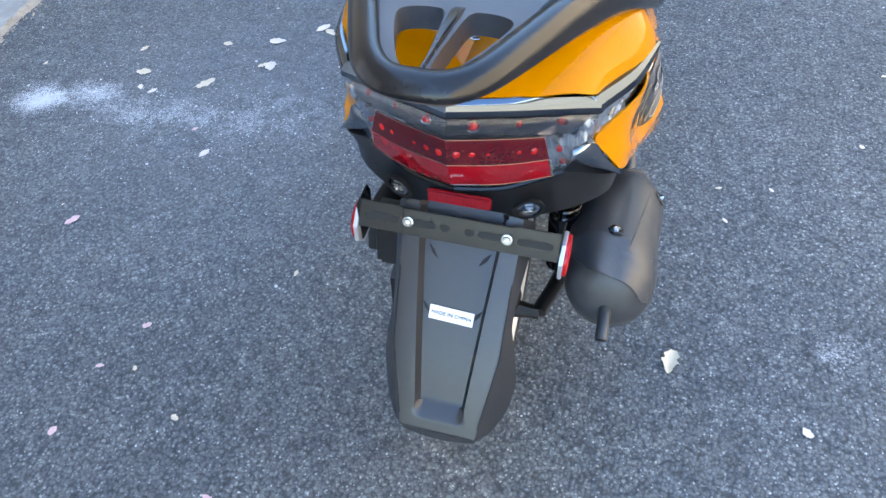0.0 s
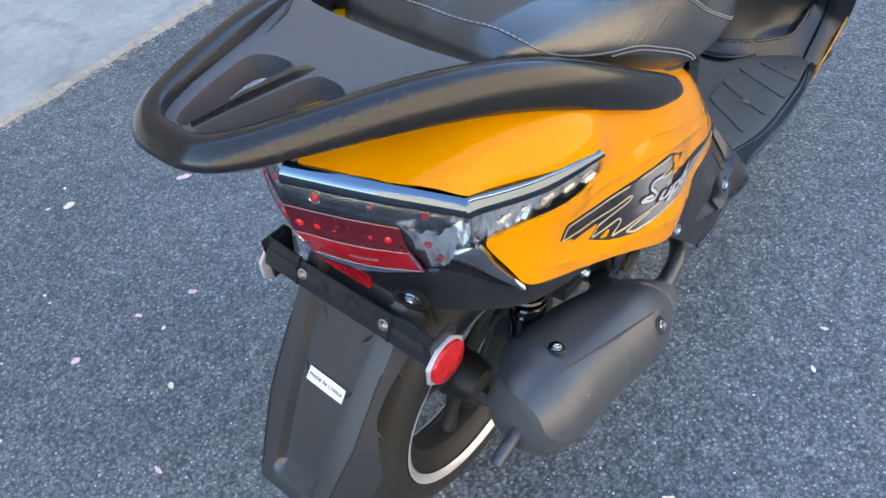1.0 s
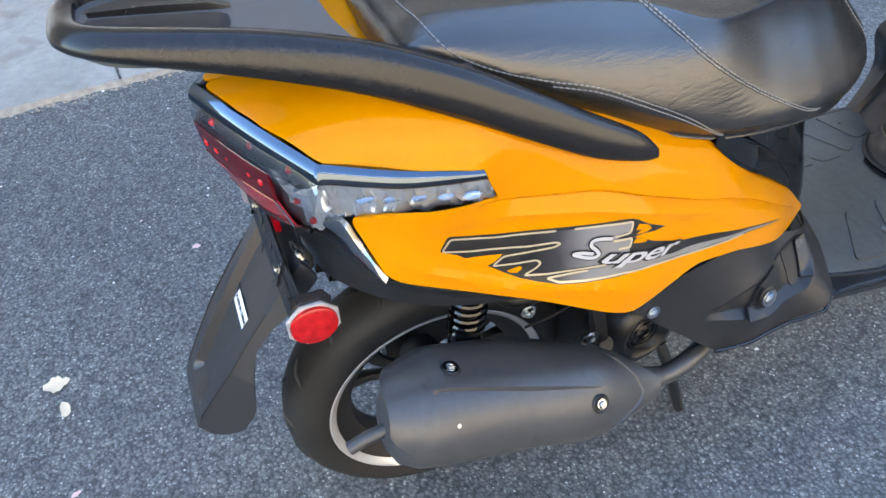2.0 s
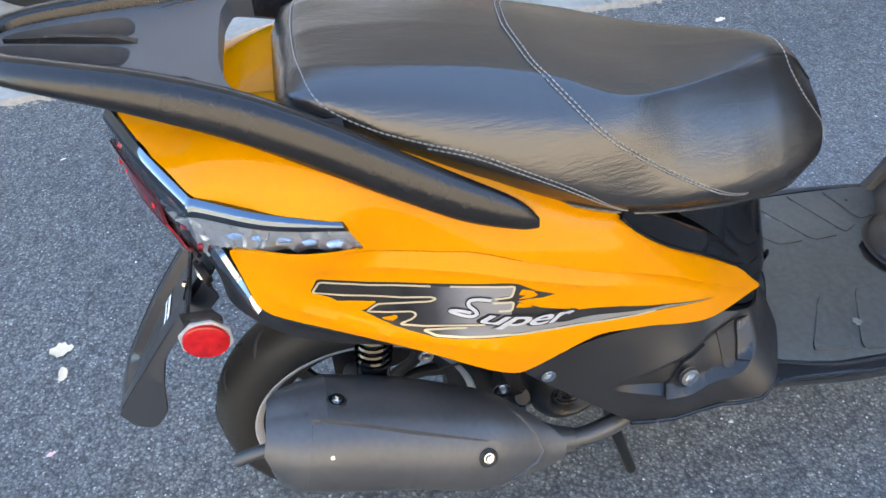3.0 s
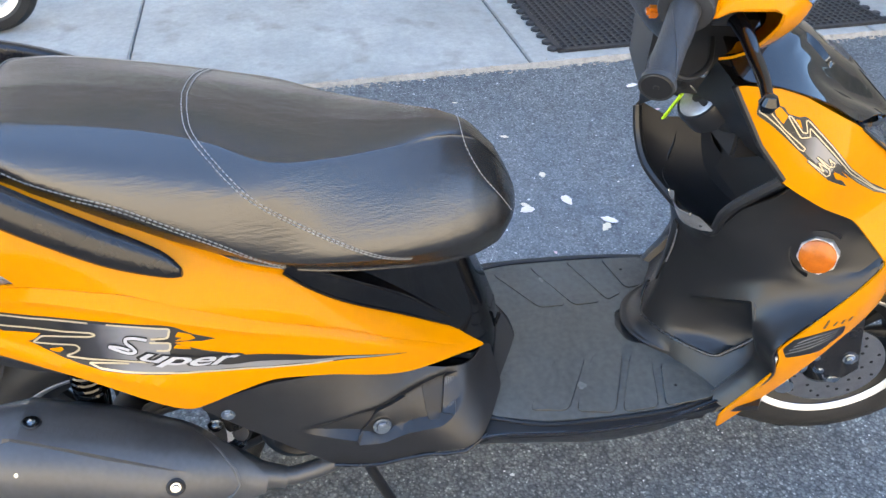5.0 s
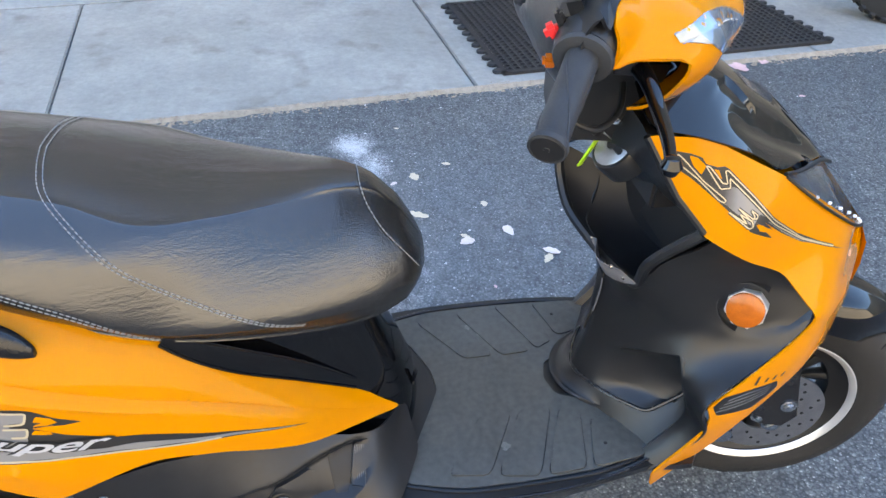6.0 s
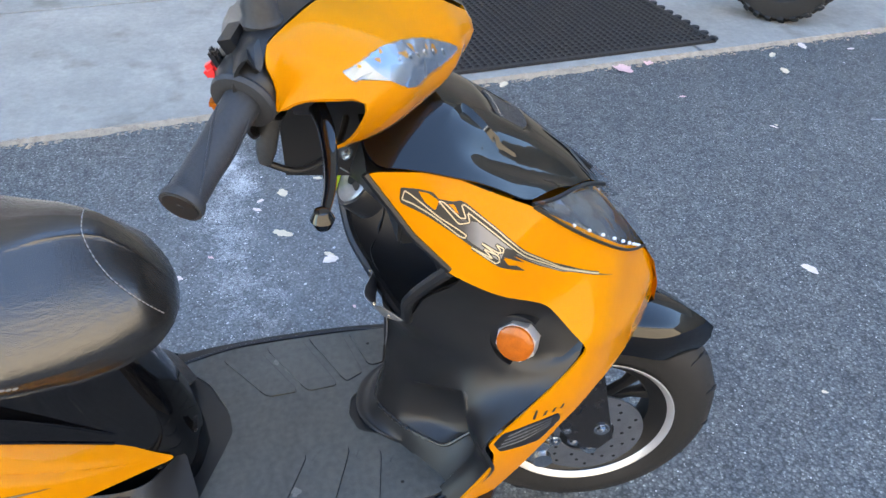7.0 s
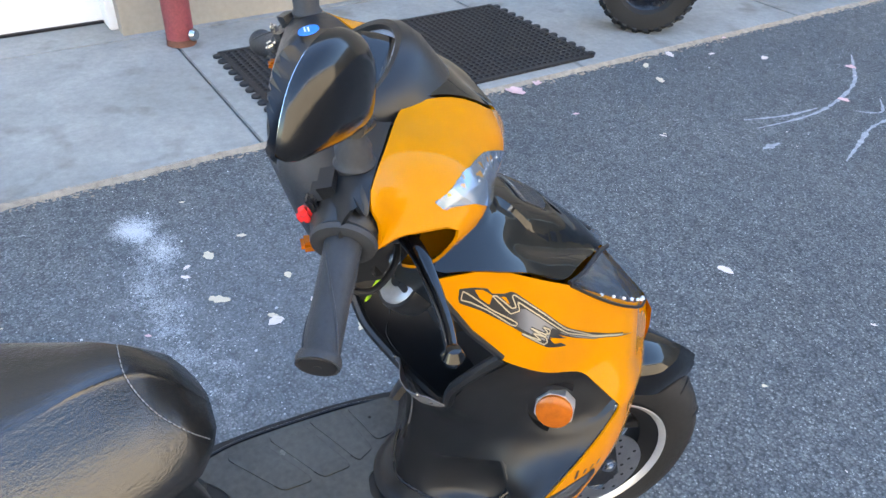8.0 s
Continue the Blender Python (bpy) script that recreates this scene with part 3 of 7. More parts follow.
def moped_wheel():
    g = new("moped_wheel")
    g.matrix_world = Matrix.Translation((-2.45, -1.0, 0.225)) @ pose(0, 0, 0, 0, 0, 8)
    m = pose(0, 0, 0, 0, 90, 0)
    prof = [(0.14, -0.035), (0.16, -0.046), (0.19, -0.04), (0.207, -0.018), (0.212, 0)]
    part("tyre", lathe(prof + [(a, -b) for a, b in prof[-2::-1]], 56, m), RUBBER, g)
    part("rim", lathe([(0.12, -0.03), (0.148, -0.04), (0.148, -0.036), (0.125, 0), (0.148, 0.036), (0.148, 0.04), (0.12, 0.03), (0.115, 0), (0.12, -0.03)], 48, m), ALLOY, g)
    part("hub", lathe([(0, -0.05), (0.035, -0.045), (0.04, 0), (0.035, 0.045), (0, 0.05)], 24, m), DARK, g)
    for k in range(5):
        a = 2 * math.pi * k / 5
        part("spoke", tube([(0, 0.03 * math.cos(a), 0.03 * math.sin(a)), (0, 0.125 * math.cos(a), 0.125 * math.sin(a))], [0.02, 0.014], 8, 0.6), ALLOY, g)
    return tagged(g, "small alloy moped wheel standing on the concrete", "wheel")


moped_wheel()


# grit along the slab's edge
def grit_line():
    rnd = random.Random(7)
    verts, faces = [], []
    for _ in range(2600):
        y = rnd.uniform(-3.0, 6.5)
        x = rnd.gauss(0.012, 0.014)
        r = rnd.uniform(0.0015, 0.006) * (1.6 if rnd.random() < 0.06 else 1)
        p = SLAB @ Vector((x, y, 0))
        k = len(verts)
        z = 0.011 if x < 0 else 0.0
        for a in range(4):
            q = a * 1.571 + rnd.random()
            verts.append((p.x + r * math.cos(q), p.y + r * 1.4 * math.sin(q), z))
        verts.append((p.x + r * 0.2, p.y, z + r * rnd.uniform(0.6, 1.2)))
        faces += [(k, k + 1, k + 4), (k + 1, k + 2, k + 4), (k + 2, k + 3, k + 4), (k + 3, k, k + 4)]
    me = bpy.data.meshes.new("grit")
    me.from_pydata(verts, [], faces)
    me.materials.append(GRIT)
    return tagged(new("grit", me), "tan grit and crumbs along the concrete edge", "grit", kind="stuff")


grit_line()


def dirt_strip():
    rnd = random.Random(9)
    pts_a, pts_b = [], []
    for k in range(240):
        y = -3.2 + 0.042 * k
        pts_a.append(SLAB @ Vector((-0.008 - 0.01 * rnd.random(), y, 0.0128)))
        pts_b.append(SLAB @ Vector((0.006 + 0.018 * rnd.random() ** 2, y, 0.0006)))
    bm = bmesh.new()
    a, b = [bm.verts.new(p) for p in pts_a], [bm.verts.new(p) for p in pts_b]
    for i in range(len(a) - 1):
        bm.faces.new((a[i], b[i], b[i + 1], a[i + 1]))
    ob = part("trim", bm, GRIT)
    return tagged(ob, "strip of tan dirt in the joint at the concrete edge", "dirt", kind="structure")


dirt_strip()


# fallen petals and leaf scraps
def petal_mesh(rnd, size):
    n = 9
    long_, wide = size, size * rnd.uniform(0.4, 0.75)
    curl, twist = rnd.uniform(0.1, 0.5), rnd.uniform(-0.5, 0.5)
    bm = bmesh.new()
    rows = []
    for i in range(n):
        t = i / (n - 1)
        w = wide * math.sin(math.pi * min(1, 0.08 + 0.9 * t)) ** 0.7 * (1 + 0.3 * rnd.uniform(-1, 1))
        row = []
        for j in range(5):
            s = j / 4 - 0.5
            row.append(bm.verts.new(((t - 0.5) * long_, s * w + twist * (t - 0.5) ** 2 * wide, 0.0012 + curl * (4 * s * s * w * 0.3 + (t - 0.5) ** 2 * long_ * 0.35) + 0.0006 * rnd.random())))
        rows.append(row)
    for a, b in zip(rows, rows[1:]):
        for j in range(4):
            bm.faces.new((a[j], a[j + 1], b[j + 1], b[j]))
    return bm


def petals():
    rnd = random.Random(21)
    spots = [(-0.789, 1.149, 0.05), (-0.902, 1.057, 0.05), (-0.888, 0.935, 0.045), (-1.235, 0.836, 0.045), (-1.204, 0.767, 0.025), (-1.02, 0.818, 0.06), (-0.878, 0.533, 0.035), (-1.076, 0.243, 0.04), (0.311, 0.147, 0.055), (-0.731, 0.001, 0.02), (-0.468, -0.575, 0.05), (-0.4, -0.56, 0.04), (-0.758, 1.132, 0.045), (-0.87, 0.93, 0.045), (-1.157, 0.755, 0.03), (-0.536, 2.194, 0.05), (-1.74, 2.95, 0.06), (-1.895, 3.4, 0.04), (-1.896, 2.285, 0.1), (-1.93, 2.42, 0.05), (-0.78, -0.26, 0.02), (-1.235, 0.006, 0.03), (0.386, 0.655, 0.016), (0.402, 0.551, 0.016), (-1.25, 3.55, 0.05), (-1.05, 1.02, 0.03), (0.55, 0.05, 0.022), (0.5, -0.12, 0.02), (0.68, -0.22, 0.035), (-0.95, 0.62, 0.02), (-1.3, 0.95, 0.03), (-1.62, 1.5, 0.05), (-1.85, 1.75, 0.06), (-1.9, 3.0, 0.06), (-1.97, 3.2, 0.07), (-1.75, 3.6, 0.05), (-1.5, 3.9, 0.05), (-2.05, 3.6, 0.06), (-1.6, 2.4, 0.03), (-1.3, 2.6, 0.03), (-0.7, -0.1, 0.012)]
    for _ in range(55):
        spots.append((rnd.uniform(-1.75, 0.9), rnd.uniform(-0.9, 4.2), rnd.uniform(0.008, 0.02)))
    for i, (x, y, size) in enumerate(spots):
        if -0.22 < x < 0.28 and -0.35 < y < 1.5:
            continue
        mat = (PETAL, PETAL, CREAMLEAF, PINK)[rnd.randrange(4)]
        if i in (8, 10, 11):
            mat = CREAMLEAF
        ob = part("petal", petal_mesh(rnd, size), mat)
        on_slab = x < -1.735 - 0.089 * y
        ob.matrix_world = pose(x, y, 0.0125 if on_slab else 0.0005, 0, 0, rnd.uniform(0, 360))
        tagged(ob, "dry pale petal lying on the asphalt", "petal", "fallen petals")


petals()


def specks():
    """Loose white crumbs on the asphalt, too small to count."""
    rnd = random.Random(5)
    verts, faces = [], []
    for _ in range(2200):
        x, y = rnd.uniform(-1.9, 1.1), rnd.uniform(-1.1, 4.2)
        if rnd.random() < 0.3:
            x, y = rnd.gauss(-1.0, 0.4), rnd.gauss(0.68, 0.12)
        if x < -1.72 - 0.089 * y:
            continue
        r = rnd.uniform(0.0008, 0.0026) * (2 if rnd.random() < 0.04 else 1)
        k = len(verts)
        for a in range(5):
            q = a * 1.2566 + rnd.random() * 0.8
            verts.append((x + r * math.cos(q), y + r * math.sin(q), 0.0004))
        verts.append((x, y, 0.0004 + r * 0.8))
        faces += [(k + a, k + (a + 1) % 5, k + 5) for a in range(5)]
    me = bpy.data.meshes.new("crumbs")
    me.from_pydata(verts, [], faces)
    me.materials.append(material("white_crumbs", (0.55, 0.55, 0.55), 0.8, vary=0.4, vary_scale=50))
    return tagged(new("crumbs", me), "small white crumbs strewn over the asphalt", "crumbs", kind="stuff")


specks()


# chalky scrape marks beyond the scooter
def scrape(path, w):
    rnd = random.Random(int(abs(path[0][0]) * 1000))
    bm = bmesh.new()
    pts = curve([(*p, 0.0008) for p in path], 10)
    rows = []
    for i, p in enumerate(pts):
        t = (pts[min(i + 1, len(pts) - 1)] - pts[max(i - 1, 0)]).normalized()
        n = Vector((-t.y, t.x, 0)) * w * rnd.uniform(0.3, 1.0) * math.sin(math.pi * (0.08 + 0.84 * i / (len(pts) - 1)))
        rows.append((bm.verts.new(p + n), bm.verts.new(p - n)))
    for a, b in zip(rows, rows[1:]):
        bm.faces.new((a[0], a[1], b[1], b[0]))
    return tagged(part("scrape_mark", bm, CHALK), "pale chalky scrape mark on the asphalt", "scrape", "scrape marks")


CHALK = material("chalk_scrape", (0.34, 0.35, 0.37), 0.85, vary=0.5, vary_scale=50)
for path, w in (([(-1.28, 3.0), (-1.24, 3.2), (-1.24, 3.38)], 0.012), ([(-1.2, 3.0), (-1.2, 3.28), (-1.25, 3.5), (-1.36, 3.75), (-1.5, 3.92), (-1.62, 4.05)], 0.014), ([(-0.86, 3.1), (-0.93, 3.25), (-1.02, 3.45), (-1.05, 3.7)], 0.014), ([(-1.06, 2.88), (-1.07, 2.98)], 0.02), ([(-1.16, 3.5), (-1.1, 3.6), (-1.2, 3.72)], 0.008)):
    scrape(path, w)

# ---- scooter: on its stand, leaning slightly to its right ----
scooter = new("scooter")
scooter.matrix_world = Matrix.Translation((-0.027, 0, 0)) @ Matrix.Rotation(radians(2.5), 4, "Y")
tagged(scooter, "yellow and black motor scooter parked on asphalt", "scooter")
REAR_AXLE, FRONT_AXLE = Vector((0, 0.045, 0.236)), Vector((0, 1.2546, 0.274))
STEER = 12.0  # degrees that the bars are turned to the right


def wheel(name, axle, spokes, turn=0.0, lip=0.154):
    """A tyre with tread grooves on a spoked alloy rim."""
    w = new(name)
    w.parent = scooter
    w.matrix_basis = Matrix.Translation(axle) @ pose(0, 0, 0, 0, 0, -turn)
    m = pose(0, 0, 0, 0, 90, 0)
    prof = [(0.137, -0.034), (0.146, -0.042), (0.155, -0.0455), (0.157, -0.0455), (0.16, -0.0465), (0.172, -0.0475), (0.19, -0.0435), (0.204, -0.031), (0.2125, -0.015), (0.215, 0)]
    prof = prof + [(r, -h) for r, h in prof[-2::-1]]
    seat_r, g = lip - 0.011, lip / 0.154
    prof = [(seat_r + (r - 0.137) / 0.078 * (0.2258 - seat_r), h * 1.03) for r, h in prof]
    part("tyre", lathe(prof, 96, m), RUBBER, w, "dusty black road tyre with curved tread grooves")
    groove = bmesh.new()
    for k in range(16):
        for s in (-1, 1):
            a0 = 2 * math.pi * k / 16 + (0.19 if s > 0 else 0)
            pts = []
            for j in range(8):
                h = s * (0.004 + j * 0.0055)
                r = 0.226 - 0.028 * (abs(h) / 0.0445) ** 2.3
                a = a0 + 0.16 * (j / 7) ** 0.6
                pts.append(Vector((h, r * math.cos(a), r * math.sin(a))))
            join(groove, tube(pts, [0.0012, 0.0026, 0.003, 0.003, 0.003, 0.0028, 0.0024, 0.001], 5))
    part("tread_groove", groove, DARK, w)
    ring = [(0.136, -0.034), (0.138, -0.0365), (0.1445, -0.0405), (0.1465, -0.04)]
    for s in (-1, 1):
        part("rim", lathe([(r * 1.05 * g, s * h * 1.17) for r, h in ring], 72, m), ALLOY, w, "alloy rim with a bright machined lip")
    part("rim_well", lathe([(r * g, h) for r, h in ((0.143, -0.036), (0.136, -0.03), (0.127, -0.022), (0.118, -0.018), (0.1127, 0), (0.118, 0.018), (0.127, 0.022), (0.136, 0.03), (0.143, 0.036))], 64, m), DARK, w)
    part("hub", lathe([(0, -0.058), (0.016, -0.058), (0.03, -0.05), (0.036, -0.03), (0.042, 0), (0.036, 0.03), (0.03, 0.05), (0.016, 0.058), (0, 0.058)], 32, m), DARK, w)
    for k in range(spokes):
        a = 2 * math.pi * k / spokes + 0.5
        for q in (-0.16, 0.16):
            path = [Vector((0, r * math.cos(a + q * f), r * math.sin(a + q * f))) for r, f in ((0.03, 0.4), (0.06, 0.7), (0.09 * g, 1.0), (0.121 * g, 1.5))]
            part("spoke", tube(path, [0.017, 0.013, 0.012, 0.018], 10, 0.75), DARK, w)
    return w


rear_wheel = wheel("rear_wheel", REAR_AXLE, 3, 0.0, 0.17)
front_wheel = wheel("front_wheel", FRONT_AXLE, 3, STEER, 0.148)

# ---- rear body: radius about the axis (x = 0, z = 0.6) at (y, angle) ----
AX = 0.6
SQ = 0.2  # metres per radian in the chart


def axis_z(y):
    """Height of the chart's axis, which drops towards the panel's front tip."""
    return AX - 0.5 * max(0.0, y - 0.2) ** 2 / (max(0.0, y - 0.2) + 0.08)


def polar(x, y, z):
    return (y, SQ * math.atan2(z - axis_z(y), x))


body_r = tps([(*polar(x, y, z), math.hypot(x, z - axis_z(y))) for x, y, z in (
    (0, -0.168, 0.793), (0, -0.08, 0.79), (0, 0.02, 0.787), (0, 0.15, 0.78), (0.07, -0.13, 0.779), (0.133, -0.087, 0.76), (0.166, -0.02, 0.755), (0.185, 0.049, 0.747), 
    (0.18, 0.065, 0.701), (0.179, 0.008, 0.656), (0.168, -0.05, 0.642), (0.132, -0.078, 0.69), (0.216, 0.22, 0.51), (0.202, 0.15, 0.6), (0.146, 0.496, 0.5), (0.072, 0.62, 0.43), (0.14, 0.354, 0.659), (0.192, 0.3, 0.58), (0.182, 0.4, 0.513), (0.15, 0.256, 0.706), (0.155, 0.16, 0.745), (0.19, 0.06, 0.584), (0.1, 0.3, 0.70), (0.127, 0.445, 0.579), (0.104, 0.51, 0.53), (0.085, 0.57, 0.48))])


def ramp(t):
    return min(1, max(0, t))


def smooth(t):
    t = min(1, max(0, t))
    return t * t * (3 - 2 * t)


belt_z = table([(-0.2, 0.73), (0.05, 0.708), (0.127, 0.693), (0.184, 0.681), (0.245, 0.654), (0.314, 0.621), (0.389, 0.587), (0.484, 0.525), (0.585, 0.45), (0.7, 0.38)])
bead_z = table([(-0.2, 0.69), (-0.03, 0.69), (0.023, 0.687), (0.091, 0.677), (0.137, 0.668), (0.184, 0.657), (0.246, 0.6335), (0.313, 0.604), (0.347, 0.59), (0.43, 0.55), (0.543, 0.473), (0.7, 0.372)])
keel_z = table([(-0.2, 0.70), (-0.052, 0.669), (-0.028, 0.652), (0.002, 0.63), (0.058, 0.598), (0.117, 0.58), (0.166, 0.568), (0.228, 0.546), (0.4, 0.48), (0.7, 0.38)])


def body_surface(y, v):
    a = v / SQ
    r = body_r(y, v)
    z = axis_z(y) + r * math.sin(a)
    # an undercut below the belt line, easing out to a soft bead over the decal field
    top, low = belt_z(y)[0], bead_z(y)[0]
    u = (top - z) / (top - low)
    r -= 0.0065 * smooth((y - 0.02) / 0.07) * smooth((0.62 - y) / 0.25) * ramp(u / 0.16) * ramp((1.0 - u) / 0.84)
    r -= 0.0035 * smooth((y + 0.03) / 0.05) * smooth((0.4 - y) / 0.1) * ramp((low - z) / 0.008) * ramp((z - keel_z(y)[0]) / 0.02)
    # soft keel above the lower edge
    r += 0.0035 * math.exp(-(((z - keel_z(y)[0]) / 0.007) ** 2)) * smooth((y + 0.07) / 0.06) * smooth((0.27 - y) / 0.08)
    return (r * math.cos(a), y, axis_z(y) + r * math.sin(a))


def level(y, z):
    """The chart's v at which the plain flank has height z."""
    lo, hi = -0.25, 0.25
    for _ in range(24):
        v = (lo + hi) / 2
        if axis_z(y) + body_r(y, v) * math.sin(v / SQ) < z:
            lo = v
        else:
            hi = v
    return v


def level_line(height, y0, y1):
    return [(y, level(y, height(y))) for y in (y0 + (y1 - y0) * k / 70 for k in range(71))]


CREASES = [level_line(lambda y, f=f: belt_z(y)[0] * (1 - f) + bead_z(y)[0] * f, 0.03, 0.6) for f in (0.0, 0.16, 1.0)]
CREASES += [level_line(lambda y: bead_z(y)[0] - 0.008, -0.02, 0.4)]


def on_body(pts, rounded=0.22, n=4):
    return mixed([(*polar(*q), 0) for q in pts], n, rounded)


BODY = [(0, -0.166, 0.79), (0.07, -0.13, 0.779), (0.132, -0.087, 0.76), (0.166, -0.02, 0.755), (0.184, 0.049, 0.747), (0.18, 0.07, 0.704), (0.168, 0.0, 0.702), (0.138, -0.07, 0.698), (0.17, -0.046, 0.632), (0.19, 0.06, 0.584), (0.216, 0.219, 0.508), (0.203, 0.29, 0.527), (0.195, 0.33, 0.527), (0.18, 0.4, 0.513), (0.145, 0.5, 0.468), (0.07, 0.628, 0.42), (0.085, 0.57, 0.483), (0.104, 0.51, 0.531), (0.127, 0.445, 0.58), (0.136, 0.4, 0.615), (0.14, 0.37, 0.636), (0.141, 0.352, 0.664), (0.135, 0.3, 0.695), (0.1, 0.25, 0.735), (0.001, 0.2, 0.77)]
sided(lambda: sheet(on_body(BODY, 0.18), body_surface, 0.003, 0.008, lines=CREASES), "side_panel", YELLOW, scooter, "glossy yellow rear side panel", 34)


# decal on the rear side panel
def decal(pts, mat, lift, name="decal", step=0.0045, rounded=0.12, both=True):
    make = lambda: sheet(on_body(pts, rounded, 3), body_surface, 0.0004, step, False, lift)
    part(name, make(), mat, scooter)
    if both:
        part(name, mirror(make()), mat, scooter)


def flank(y, z):
    """The place on the panel's skin at length y and height z."""
    lo, hi = -0.25, 0.25
    for _ in range(22):
        v = (lo + hi) / 2
        if body_surface(y, v)[2] < z:
            lo = v
        else:
            hi = v
    return body_surface(y, lo)


def flank_loop(rows):
    return [flank(y, z) for y, z in rows]


def fade_material(name, y0, y1):
    """Printed film that runs from black to brushed silver along the body."""
    m, tree, b = node_mat(name, 0.32)
    N = Nodes(tree)
    xyz = N.add("ShaderNodeSeparateXYZ")
    co = N.add("ShaderNodeTexCoord").outputs["Object"]
    N.link(co, xyz.inputs[0])
    n = N.add("ShaderNodeTexNoise", Scale=60.0, Detail=3.0)
    N.link(co, n.inputs["Vector"])
    f = N.math("DIVIDE", N.math("SUBTRACT", xyz.outputs[1], y0), y1 - y0, clamp=True)
    f = N.math("ADD", f, N.math("MULTIPLY", N.math("SUBTRACT", n.outputs[0], 0.5), 0.12), clamp=True)
    N.link(N.ramp(f, [(0.0, (0.012, 0.012, 0.013)), (0.35, (0.035, 0.035, 0.04)), (0.75, (0.17, 0.17, 0.18)), (1.0, (0.2, 0.195, 0.19))]), b.inputs["Base Color"])
    b.inputs["Metallic"].default_value = 0.1
    return m


FADE = fade_material("fading_decal", 0.105, 0.185)
STRIPE = [(0.007, 0.655), (0.016, 0.673), (0.066, 0.659), (0.125, 0.651), (0.184, 0.643), (0.222, 0.636), (0.243, 0.621), (0.267, 0.608), (0.25, 0.61), (0.234, 0.614), (0.22, 0.615), (0.249, 0.598), (0.296, 0.574), (0.353, 0.56), (0.417, 0.537), (0.504, 0.497), (0.417, 0.531), (0.354, 0.544), (0.318, 0.548), (0.245, 0.567), (0.205, 0.573), (0.162, 0.577), (0.131, 0.582), (0.107, 0.591), (0.089, 0.599), (0.072, 0.61), (0.059, 0.62), (0.039, 0.633), (0.026, 0.645)]
decal(flank_loop(STRIPE), INK, 0.0006)
MIDDLE_FIELD = [(0.095, 0.652), (0.124, 0.6475), (0.184, 0.6395), (0.218, 0.633), (0.2145, 0.6235), (0.2, 0.6245), (0.2, 0.6195), (0.216, 0.6155), (0.2145, 0.607), (0.213, 0.5925), (0.169, 0.5955), (0.12, 0.5985), (0.1, 0.6015), (0.112, 0.61), (0.107, 0.6165), (0.09, 0.6185), (0.09, 0.6265), (0.13, 0.6285), (0.132, 0.633), (0.1, 0.638)]
decal(flank_loop(MIDDLE_FIELD), FADE, 0.001)
SPEAR = [(0.116, 0.5915), (0.169, 0.5915), (0.213, 0.5885), (0.281, 0.5655), (0.354, 0.551), (0.417, 0.5355), (0.49, 0.5035), (0.417, 0.5325), (0.354, 0.546), (0.318, 0.55), (0.245, 0.57), (0.206, 0.5765), (0.162, 0.58), (0.131, 0.585)]
decal(flank_loop(SPEAR), FADE, 0.001)
for island in ([(0.028, 0.6395), (0.049, 0.637), (0.073, 0.633), (0.062, 0.6245), (0.054, 0.6225), (0.041, 0.6285), (0.032, 0.6345)], [(0.076, 0.6105), (0.091, 0.613), (0.093, 0.6095), (0.087, 0.6055), (0.08, 0.6075)], [(0.223, 0.6225), (0.227, 0.628), (0.24, 0.622), (0.245, 0.6155), (0.236, 0.615), (0.222, 0.6175), (0.231, 0.6195)], [(0.219, 0.6085), (0.223, 0.6125), (0.236, 0.607), (0.238, 0.603), (0.228, 0.6055)]):
    decal(flank_loop(island), YELLOW, 0.0012)


def tight(rows):
    """An open run of straight pieces with short rounded corners."""
    p = [Vector((y, z, 0)) for y, z in rows]
    out = [p[0]]
    for a, b, c in zip(p, p[1:], p[2:]):
        u, v = b + (a - b).normalized() * min(0.003, (a - b).length * 0.4), b + (c - b).normalized() * min(0.003, (c - b).length * 0.4)
        out += [u, (u + v + b * 2) / 4, v]
    out.append(p[-1])
    return [out[0]] + [a + (b - a) * (k / 3) for a, b in zip(out, out[1:]) for k in (1, 2, 3)]


def decal_line(rows, mat=None, width=0.0024, lift=0.0018, closed=True, fine=3):
    loop = dense(on_body(flank_loop(rows), 0.12, fine), 0.006) if closed else [Vector(polar(*flank(q.x, q.y))) for q in (curve([(y, z, 0) for y, z in rows], 6) if fine > 3 else tight(rows))]
    make = lambda: ribbon(loop, body_surface, width, lift, closed)
    part("decal_line", make(), mat or CREAM, scooter)
    part("decal_line", mirror(make()), mat or CREAM, scooter)


for rows in ([(0.13, 0.6475), (0.066, 0.656), (0.018, 0.6695), (0.009, 0.655), (0.041, 0.6465), (0.099, 0.636), (0.13, 0.634), (0.135, 0.631), (0.128, 0.6285), (0.099, 0.629), (0.073, 0.63), (0.061, 0.621), (0.085, 0.618), (0.109, 0.617), (0.113, 0.612), (0.107, 0.6065), (0.094, 0.601), (0.12, 0.5965), (0.169, 0.594), (0.213, 0.591)], [(0.15, 0.645), (0.184, 0.6405), (0.219, 0.634), (0.215, 0.6225), (0.196, 0.6235)], [(0.194, 0.619), (0.217, 0.616), (0.2145, 0.606), (0.2, 0.608)], [(0.165, 0.591), (0.118, 0.592), (0.131, 0.5845), (0.162, 0.5795), (0.206, 0.576), (0.245, 0.5695), (0.318, 0.5495), (0.4, 0.537)]):
    decal_line(rows, closed=False)


